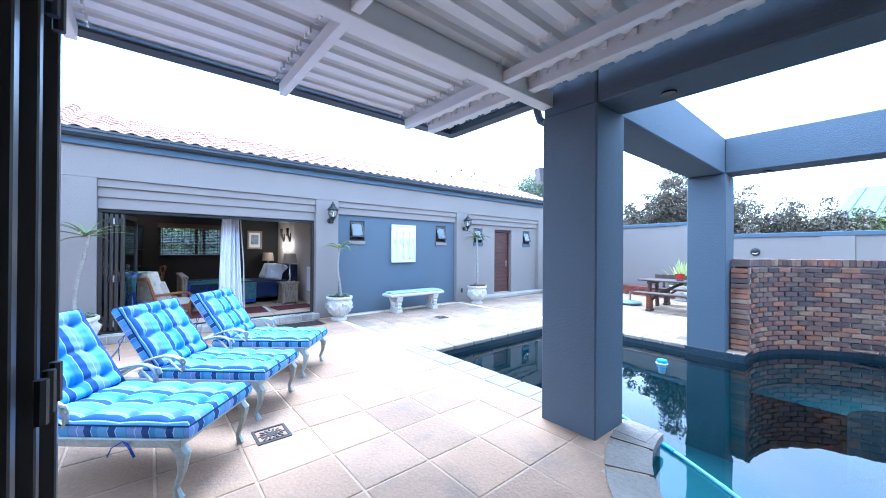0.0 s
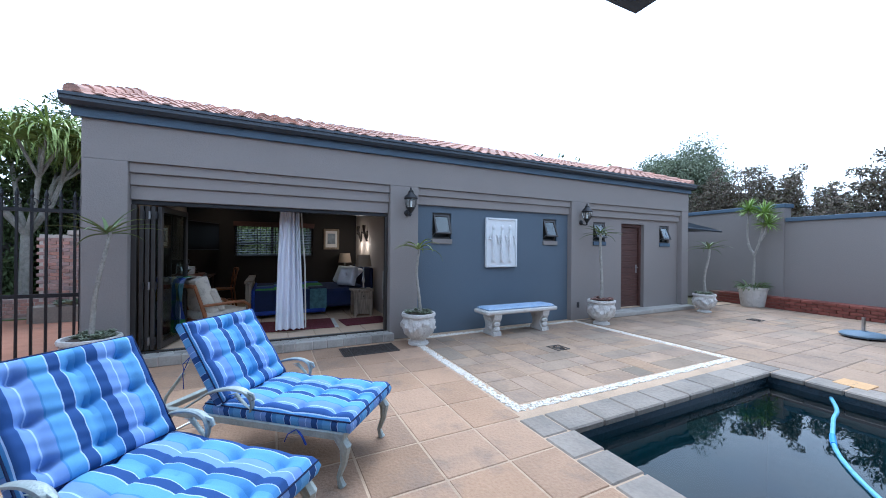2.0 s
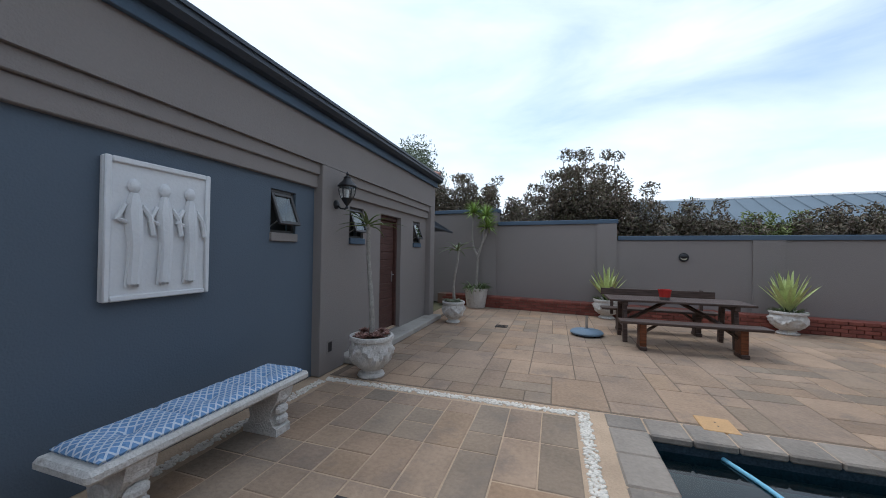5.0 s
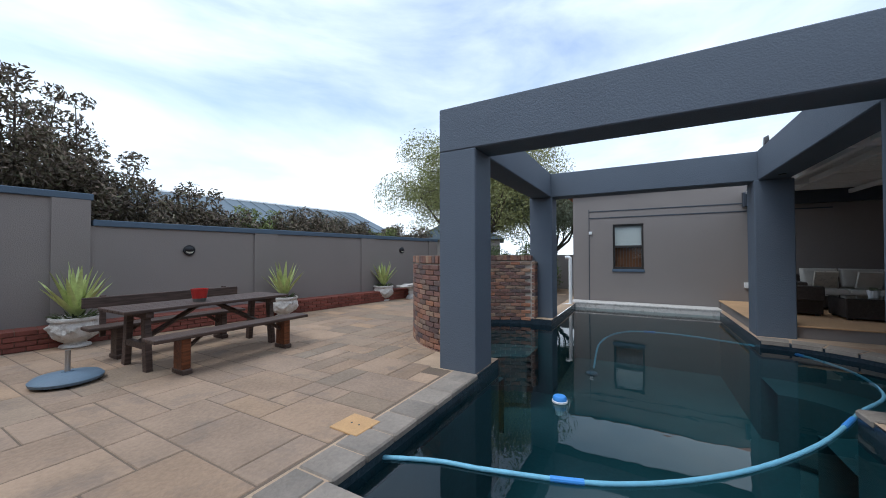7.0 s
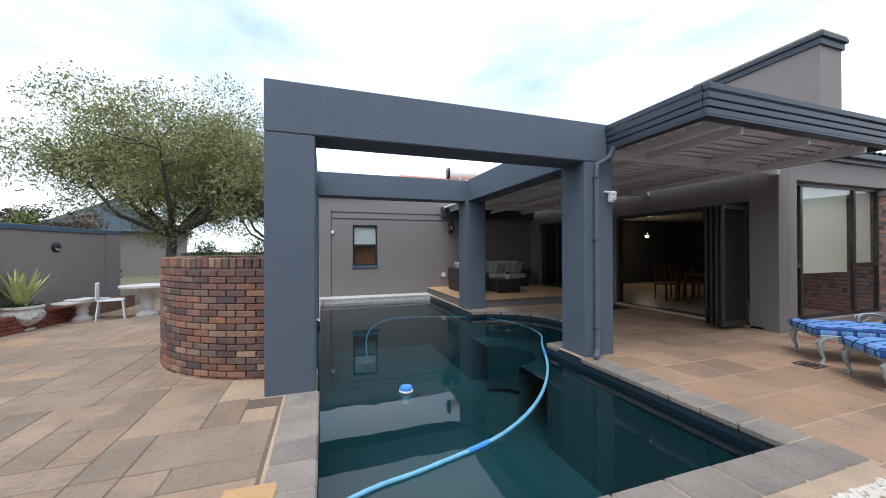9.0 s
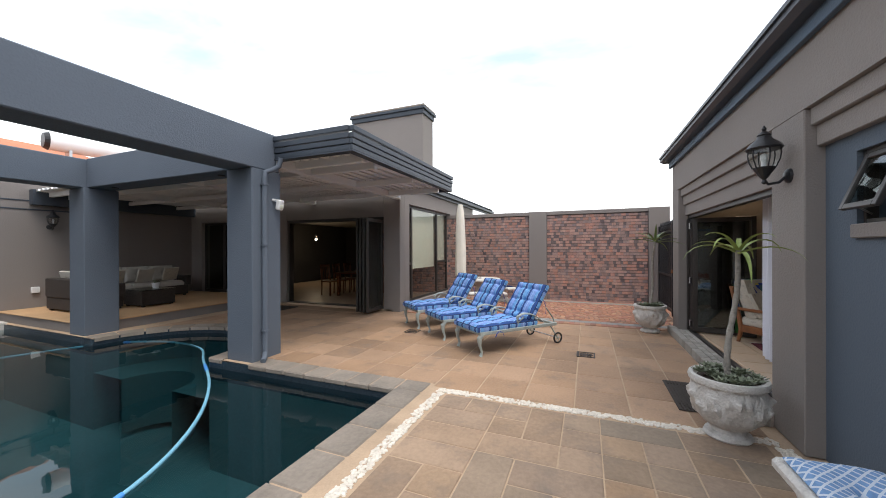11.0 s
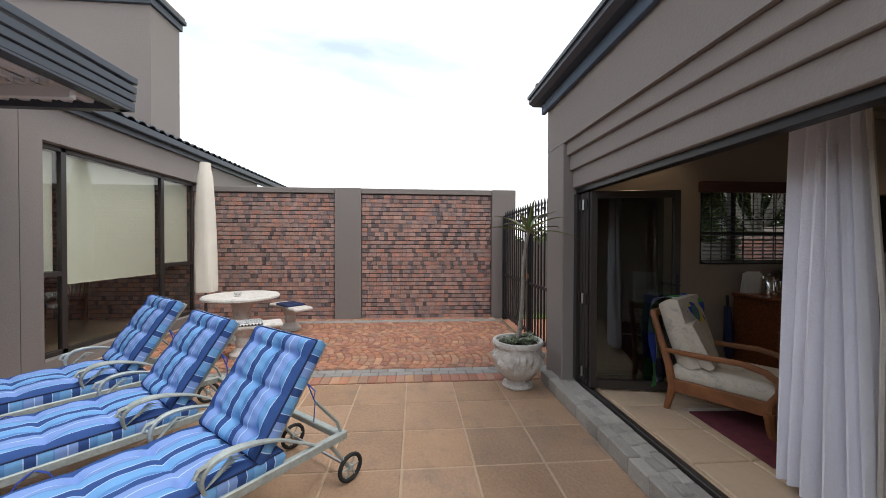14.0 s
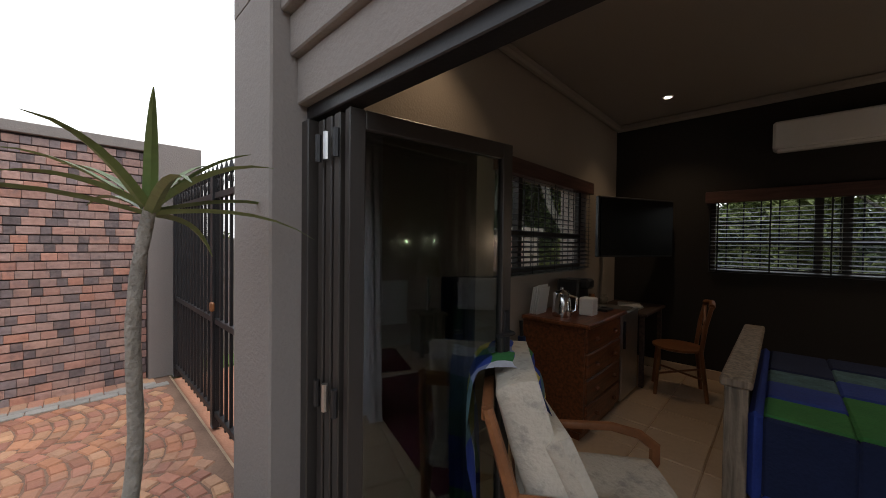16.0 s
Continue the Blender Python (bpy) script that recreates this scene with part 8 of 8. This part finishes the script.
# ashlar flags
def ashlar(x0, y0, x1, y1, cell, sizes, seed):
    """Fill a rectangle with mixed rectangular slabs on a grid."""
    r = random.Random(seed)
    nx, ny = int(round((x1 - x0) / cell)), int(round((y1 - y0) / cell))
    used = [[False] * ny for _ in range(nx)]
    out = []
    for j in range(ny):
        for i in range(nx):
            if used[i][j]:
                continue
            opts = sizes[:]
            r.shuffle(opts)
            for a, b in opts + [(1, 1)]:
                if i + a <= nx and j + b <= ny and not any(used[i + p][j + q] for p in range(a) for q in range(b)):
                    for p in range(a):
                        for q in range(b):
                            used[i + p][j + q] = True
                    out.append((x0 + cell * i, y0 + cell * j, x0 + cell * (i + a), y0 + cell * (j + b)))
                    break
    return out


inner = structure("floor_inset", Geo().box(4.12, 6.06, -0.02, 7.70, 8.86, -0.006), "grout", "mortar bed inside the pebble border", "floor")
for x0, y0, x1, y1 in ashlar(4.12, 6.06, 7.70, 8.78, 0.3, [(1, 1), (1, 1), (1, 2), (2, 1), (1, 1)], 5):
    x1, y1 = min(x1, 7.69), min(y1, 8.77)
    piece("flag", shared(x1 - x0 - TIGHT, y1 - y0 - TIGHT, "ashlar", "flag"), inner, pose((x0 + x1) / 2, (y0 + y1) / 2, rng.uniform(-0.002, 0.002), rng.uniform(-0.3, 0.3), rng.uniform(-0.3, 0.3), 0))

east_floor = structure("floor_east", Geo().box(7.9, 3.25, -0.02, 14.4, 8.9, -0.0042).box(9.6, -1.1, -0.02, 14.4, 3.25, -0.0042).box(7.9, -8.2, -0.02, 14.4, -1.1, -0.0042), "joint", "mortar bed of the east patio", "floor")
rest = Geo()
count = 0
for x0, y0, x1, y1 in ashlar(7.92, -8.0, 14.92, 8.83, 0.28, [(2, 2), (2, 1), (1, 2), (3, 2), (2, 1), (1, 1), (3, 1)], 9):
    if x0 > 13.7 + 0.14 * (y0 - 4.76) or inside_pool(x0, y0, x1, y1, 0.28) and y0 < 2.6 and x0 < 9.3:
        if not inside_pool((x0 + x1) / 2, (y0 + y1) / 2, (x0 + x1) / 2, (y0 + y1) / 2, 0.1) and x0 < 13.6 + 0.14 * (y0 - 4.76):
            clipped(x0 + 0.005, y0 + 0.005, x1 - 0.005, y1 - 0.005, lambda x, y: not inside_pool(x, y, x, y, 0.2), rest, 0.02, -0.003)
        continue
    if x0 < 8.0 and y0 < 3.3:
        continue
    c = pose((x0 + x1) / 2, (y0 + y1) / 2, rng.uniform(-0.001, 0.0015), rng.uniform(-0.15, 0.15), rng.uniform(-0.15, 0.15), rng.uniform(-0.3, 0.3))
    if count < 300 and y0 > 1.5:
        piece("flag", shared(x1 - x0 - TIGHT, y1 - y0 - TIGHT, "ashlar", "flag"), east_floor, c)
        count += 1
    else:
        w, d = x1 - x0 - TIGHT, y1 - y0 - TIGHT
        rest.box(-w / 2, -d / 2, -0.03, w / 2, d / 2, 0, 0.006, c)
stuff("far_flags", rest, "ashlar_stuff", east_floor)


# coping stones round the pool
edge = thing("pool_coping", "grey-brown stone coping round the pool", "coping")
edge["kind"] = "structure"
CW = 0.30


def cope(x0, y0, x1, y1):
    piece("coping_stone", Geo().box(x0 + 0.004, y0 + 0.004, -0.06, x1 - 0.004, y1 - 0.004, 0.006, 0.014).mesh("coping_stone", "coping"), edge, pose(0, 0, rng.uniform(-0.002, 0.003)))


n = 8
for i in range(n):
    a = PX0 - 0.02 + (PX1 - PX0 + 0.04) * i / n
    cope(a, PY1 - 0.03, a + (PX1 - PX0 + 0.04) / n, PY1 + CW)
for i in range(7):
    a = 3.23 + (PY1 - 0.03 - 3.23) * i / 7
    b = a + (PY1 - 0.03 - 3.23) / 7
    cope(PX0 - CW, a, PX0 + 0.03, b)
    cope(PX1 - 0.03, a, PX1 + CW, b)
cope(PX0 - CW, 2.44, PX0 + 0.02, 2.715)
cope(PX0 - CW, PY1 - 0.03, PX0 - 0.02, PY1 + CW)
cope(PX1 + 0.02, PY1 - 0.03, PX1 + CW, PY1 + CW)
for k in range(13):
    a0 = math.pi / 2 + math.pi * k / 13 + 0.01
    a1 = math.pi / 2 + math.pi * (k + 1) / 13 - 0.01
    vs = []
    for z in (-0.06, 0.006):
        for a in (a0, (a0 + a1) / 2, a1):
            for r in (BAY_R - 0.03, BAY_R + 0.27):
                vs.append((BAY_W[0] + r * math.cos(a), BAY_W[1] + r * math.sin(a), z + (0.0 if z < 0 else -0.004 * (r < BAY_R))))
    fs = [(6, 7, 9, 8), (8, 9, 11, 10), (0, 6, 8, 2), (2, 8, 10, 4), (1, 3, 9, 7), (3, 5, 11, 9), (0, 1, 7, 6), (4, 10, 11, 5)]
    piece("coping_stone", Geo().add(vs, fs).mesh("coping_stone", "coping"), edge, pose(0, 0, 0))


# white pebble border
nr = np.random.default_rng(8)
peb = Geo()
unit = Geo().ball((0, 0, 0), 1.0, 6, 4)


def pebbles(x0, y0, x1, y1):
    area = (x1 - x0) * (y1 - y0)
    for _ in range(int(area / 0.00048)):
        s = nr.uniform(0.011, 0.018)
        c = (nr.uniform(x0 + 0.012, x1 - 0.012), nr.uniform(y0 + 0.012, y1 - 0.012), nr.uniform(-0.006, 0.002))
        a = nr.uniform(0, 6.28)
        ca, sa = math.cos(a), math.sin(a)
        e = nr.uniform(1.0, 1.5)
        peb.add([(c[0] + s * (e * p[0] * ca - p[1] * sa), c[1] + s * (e * p[0] * sa + p[1] * ca), c[2] + 0.6 * s * p[2]) for p in unit.v], unit.f)


pebbles(3.98, 5.92, 4.10, 8.86)
pebbles(4.10, 5.92, 7.84, 6.04)
pebbles(7.72, 6.04, 7.84, 8.86)
pebbles(4.10, 8.80, 7.72, 8.92)
border = structure("trim_pebble_bed", Geo().box(3.98, 5.92, -0.02, 7.84, 6.04, -0.007).box(3.98, 6.04, -0.02, 4.10, 8.92, -0.007).box(7.72, 6.04, -0.02, 7.84, 8.92, -0.007).box(4.10, 8.80, -0.02, 7.72, 8.92, -0.007), "grout", "pebble border let into the paving", "trim")
stuff("pebbles", peb, "pebble", border, "white rounded pebbles", True)

# step of grey cobbles before the wide opening, and the side door slab
step = structure("floor_step", Geo().box(0.02, 8.84, 0, 3.74, F + 0.14, 0.112), "mortar", "low step of grey cobbles before the folding doors", "step")
cob = {}
for j, (y0, y1) in enumerate(((8.83, 8.93), (8.93, 9.01), (9.01, 9.09))):
    x = 0.01
    while x < 3.72:
        w = (0.2, 0.16, 0.24)[rng.randrange(3)] if j == 0 else (0.11, 0.14, 0.17)[rng.randrange(3)]
        w = min(w, 3.75 - x)
        if w > 0.03:
            key = (round(w, 2), j)
            if key not in cob:
                cob[key] = Geo().box(-w / 2 + 0.003, -(y1 - y0) / 2 + 0.003, -0.125 if j == 0 else -0.03, w / 2 - 0.003, (y1 - y0) / 2 - 0.003, 0.0, 0.008).mesh("cobble", "stepstone")
            piece("cobble", cob[key], step, pose(x + w / 2, (y0 + y1) / 2, 0.125 + rng.uniform(-0.003, 0.003)))
        x += w
slab = structure("floor_door_step", Geo().box(8.32, 8.74, 0, 11.95, F + RC + 0.02, 0.10, 0.015), "stepstone", "low rough stone step at the side door", "step")

# guest room floor tiles
gf = bpy.data.objects["floor_guest"]
tile = slab_mesh(0.392, 0.392, "tile_in", name="floor_tile")
for i in range(10):
    for j in range(10):
        piece("floor_tile", tile, gf, pose(0.4 + 0.4 * i - 0.03, F + 0.44 + 0.4 * j, RF + rng.uniform(-0.001, 0.001)))

# roof tiles of the guest house
prof = [(-0.105, 0.0), (-0.085, 0.02), (-0.05, 0.036), (-0.015, 0.038), (0.02, 0.028), (0.05, 0.012), (0.08, 0.003), (0.105, 0.0)]
tg = Geo()
ext = 0.40
vs = []
for yy, lift in ((0.0, 0.018), (ext, 0.0)):
    vs += [(x, yy, z + lift) for x, z in prof] + [(x, yy, z + lift - 0.014) for x, z in prof]
k = len(prof)
fs = [(i, i + 1, 2 * k + i + 1, 2 * k + i) for i in range(k - 1)] + [(k + i, 3 * k + i, 3 * k + i + 1, k + i + 1) for i in range(k - 1)] + [(i, k + i, k + i + 1, i + 1) for i in range(k - 1)]
tg.add(vs, fs)
tile = tg.mesh("roof_tile", "roof", True)
pitch = math.degrees(math.atan(SLOPE))
cols = int((GX1 - GX0 + 0.1) / 0.21)
far = Geo()
for j in range(7):
    for i in range(cols):
        yy = F - 0.11 + 0.34 * j * math.cos(radians(pitch))
        m = pose(GX0 + 0.02 + 0.21 * i, yy, 3.268 + SLOPE * (yy - F + 0.11), pitch + rng.uniform(-0.6, 0.6), 0, rng.uniform(-0.5, 0.5))
        if j < 5:
            piece("roof_tile", tile, roof, m)
        else:
            far.add([m @ Vector(p) for p in tg.v], tg.f)
stuff("far_roof_tiles", far, "roof_stuff", roof)
for x in (GX0 - 0.05, GX1 - 0.02):
    g = Geo()
    for j in range(7):
        yy = F - 0.10 + 0.36 * j
        z = 3.30 + SLOPE * (yy - F + 0.10)
        g.tube([(x, yy, z + 0.015), (x, yy + 0.38, z + 0.38 * SLOPE)], [0.085, 0.07], 10)
    part("verge_tiles", g, "roof_stuff", roof, "rounded verge tiles along the gable edge")


# eave tiles of the main house
dark_tile = tg.mesh("roof_tile", "gutter", True)
house_pitch = math.degrees(math.atan2(1.03, 3.92))
for i in range(41):
    piece("roof_tile", dark_tile, roof_main, pose(-0.15 - 0.21 * i, HY + 0.13, 3.30, house_pitch, 0, 180))

BH, COURSE = 0.072, 0.0845
LONG, MID_L, SHORT = 0.15, 0.108, 0.072
brick_me = {(L, k): Geo().box(-0.05, -L / 2, -BH / 2, 0, L / 2, BH / 2, 0.003).mesh("brick", k) for L in (LONG, MID_L, SHORT) for k in ("brick", "brick_burnt")}
rest, rest_burnt = Geo(), Geo()
count = 0
for span in ((6.35, 9.01), (-0.4, 5.81)):
    for r in range(int(2.54 / COURSE)):
        y = span[0] + 0.004
        z = 0.04 + COURSE * r
        burnt = rng.random() < 0.5
        while y < span[1] - 0.02:
            L = (SHORT if rng.random() < 0.75 else MID_L) if burnt else (MID_L if rng.random() < 0.55 else LONG)
            cut = y + L > span[1]
            if cut:
                L = span[1] - y - 0.002
            m = pose(WX + rng.uniform(-0.003, 0.003), y + L / 2, z + rng.uniform(-0.001, 0.001), rng.uniform(-0.4, 0.4), 0, rng.uniform(-0.5, 0.5))
            kind = "brick_burnt" if burnt and rng.random() < 0.62 else "brick"
            if count < 300 and not cut and span[0] > 6 and z > 0.9:
                piece("brick", brick_me[L, kind], westw, m)
                count += 1
            else:
                (rest_burnt if kind == "brick_burnt" else rest).box(-0.05, -L / 2, -BH / 2, 0, L / 2, BH / 2, 0.003, m)
            y += L + 0.0025
            burnt = not burnt if rng.random() < 0.8 else burnt
stuff("bricks", rest, "brick_stuff", westw, "clinker bricks in dark mortar")
stuff("burnt_bricks", rest_burnt, "brick_burnt", westw, "dark burnt brick headers")

# bricks of the curved screen
cb_out = Geo().box(-0.09, -0.105, -0.033, 0.03, 0.105, 0.033, 0.005).mesh("brick", "brick_brown")
cb_top = Geo().box(-0.11, -0.036, -0.055, 0.115, 0.036, 0.055, 0.005).mesh("brick", "brick_brown")
inner_g = Geo()
for r in range(17):
    z = -0.02 + 0.077 * r
    n = 25
    for k in range(n):
        a = -math.pi / 2 + math.pi * (k + (0.5 if r % 2 else 0.0) + 0.25) / (n + 0.5)
        m = pose(BAY_E[0] + 1.80 * math.cos(a), BAY_E[1] + 1.80 * math.sin(a), z, 0, 0, math.degrees(a) + rng.uniform(-1, 1))
        if m.translation.x < (7.99 if a > 0 else 8.10):
            pass
        elif r >= 5:
            piece("brick", cb_out, curved, m)
        else:
            inner_g.box(-0.09, -0.105, -0.033, 0.03, 0.105, 0.033, 0.005, m)
        if k < 22:
            a = -math.pi / 2 + math.pi * (k + (0.5 if r % 2 else 0.0) + 0.25) / 22.5
            m = pose(BAY_E[0] + 1.63 * math.cos(a), BAY_E[1] + 1.63 * math.sin(a), z, 0, 0, math.degrees(a) + 180 + rng.uniform(-1, 1))
            if m.translation.x > (7.97 if a > 0 else 8.07):
                inner_g.box(-0.05, -0.102, -0.033, 0.025, 0.102, 0.033, 0.005, m)
M["brick_brown_stuff"] = material("brown_clinker_brick_far", (0.2, 0.12, 0.1), 0.85, 0.22, 5, 30, 0.4, island=0.12, tones=BROWNS, stain=0.4, stain_col=(0.06, 0.055, 0.06))
stuff("inner_bricks", inner_g, "brick_brown_stuff", curved)
for k in range(2, 66):
    a = -math.pi / 2 + math.pi * (k + 0.5) / 66
    piece("brick", cb_top, curved, pose(BAY_E[0] + 1.72 * math.cos(a), BAY_E[1] + 1.72 * math.sin(a), 1.33 + rng.uniform(-0.003, 0.003), 0, 0, math.degrees(a)))

# squared ends where the screen meets the pillars
end_b = Geo().box(-0.06, -0.106, -0.033, 0.06, 0.106, 0.033, 0.005).mesh("brick", "brick_brown")
for r in range(17):
    z = -0.02 + 0.077 * r
    piece("brick", end_b, curved, pose(7.86, 2.597, z, 0, 0, rng.uniform(-1, 1)))
    piece("brick", end_b, curved, pose(7.99, -0.868, z, 0, 0, rng.uniform(-1, 1)))

# red plinth bricks
pb = Geo().box(0, -0.105, -0.033, 0.06, 0.105, 0.033, 0.004).mesh("brick", "brick_red")
pt_ = Geo().box(0.0, -0.105, -0.033, 0.40, 0.105, 0.033, 0.004).mesh("brick", "brick_red")
rest = Geo()
for r in range(4):
    y = -9.3 + (0.11 if r % 2 else 0)
    while y < 4.7:
        m = pose(rng.uniform(0.0, 0.004), y, 0.04 + 0.077 * r)
        if y > -7.5:
            piece("brick", pb if r < 3 else pt_, plinth, m)
        y += 0.221

# clay pavers of the west court
court = structure("floor_court", Geo().box(-3.42, 3.3, -0.02, -0.05, 9.2, 0.0), "joint_clay", "bed of the red clay paved court", "floor")
pm = Geo().box(-0.097, -0.047, -0.03, 0.097, 0.047, 0.0, 0.012).mesh("paver", "paver")
rest = Geo()
count = 0
# laid in scalloped arcs
for strip in range(3):
    xm = -2.62 + 0.90 * strip
    for row in range(62):
        x = -0.46 + rng.uniform(0, 0.05)
        while x < 0.45:
            w = rng.uniform(0.105, 0.15)
            u = (x + w / 2) / 0.46
            yv = 3.15 + 0.101 * row + 0.17 * (1 - u * u)
            if 3.4 < yv < 9.08 and -3.05 < xm + x + w / 2 < -0.49:
                sx, sy = w / 0.204, rng.uniform(0.94, 1.03)
                m = pose(xm + x + w / 2, yv, rng.uniform(0.007, 0.014), rng.uniform(-2, 2), rng.uniform(-2, 2), math.degrees(math.atan(-0.74 * u)) + rng.uniform(-5, 5)) @ Matrix.Diagonal((sx, sy, 1, 1))
                if count < 300 and yv > 6.6:
                    piece("paver", pm, court, m)
                    count += 1
                else:
                    rest.box(-0.097, -0.047, -0.03, 0.097, 0.047, 0.0, 0.012, m)
            x += w + 0.003
stuff("pavers", rest, "paver_stuff", court, "red clay pavers laid in arcs")
gm = Geo().box(-0.05, -0.1, -0.03, 0.05, 0.1, 0.002, 0.006).mesh("paver", "paver_grey")
rm = Geo().box(-0.1, -0.05, -0.03, 0.1, 0.05, 0.002, 0.006).mesh("paver", "paver")
y = 3.4
while y < 9.1:
    for x in (-0.40, -0.295, -3.13, -3.235):
        piece("paver", gm, court, pose(x + rng.uniform(-0.004, 0.004), y + (0.1 if x in (-0.40, -3.13) else 0.0), 0.009, 0, 0, rng.uniform(-1, 1)))
    for k in (0, 1):
        piece("paver", rm, court, pose(-0.138, y - 0.05 + 0.103 * k, 0.009 + rng.uniform(-0.002, 0.002), 0, 0, rng.uniform(-1.5, 1.5)))
        piece("paver", rm, court, pose(-3.345, y - 0.05 + 0.103 * k, 0.009, 0, 0, rng.uniform(-1, 1)))
    y += 0.206

# bricks of the garden pier and planter kerb
gb = Geo().box(-0.1, -0.012, -0.033, 0.1, 0.012, 0.033, 0.004).mesh("brick", "brick")
for r in range(23):
    for k in range(5):
        x = -0.04 + 0.207 * k + (0.1 if r % 2 else 0.0)
        if x < 0.95:
            piece("brick", gb, pier_part, pose(min(x + 0.06, 0.89), -0.255, 0.0 + 0.075 * r))
for r in range(5):
    for k in range(15):
        piece("brick", gb, kerb_part, pose(-2.1 + 0.215 * k + (0.1 if r % 2 else 0), -0.102, 0.04 + 0.077 * r))
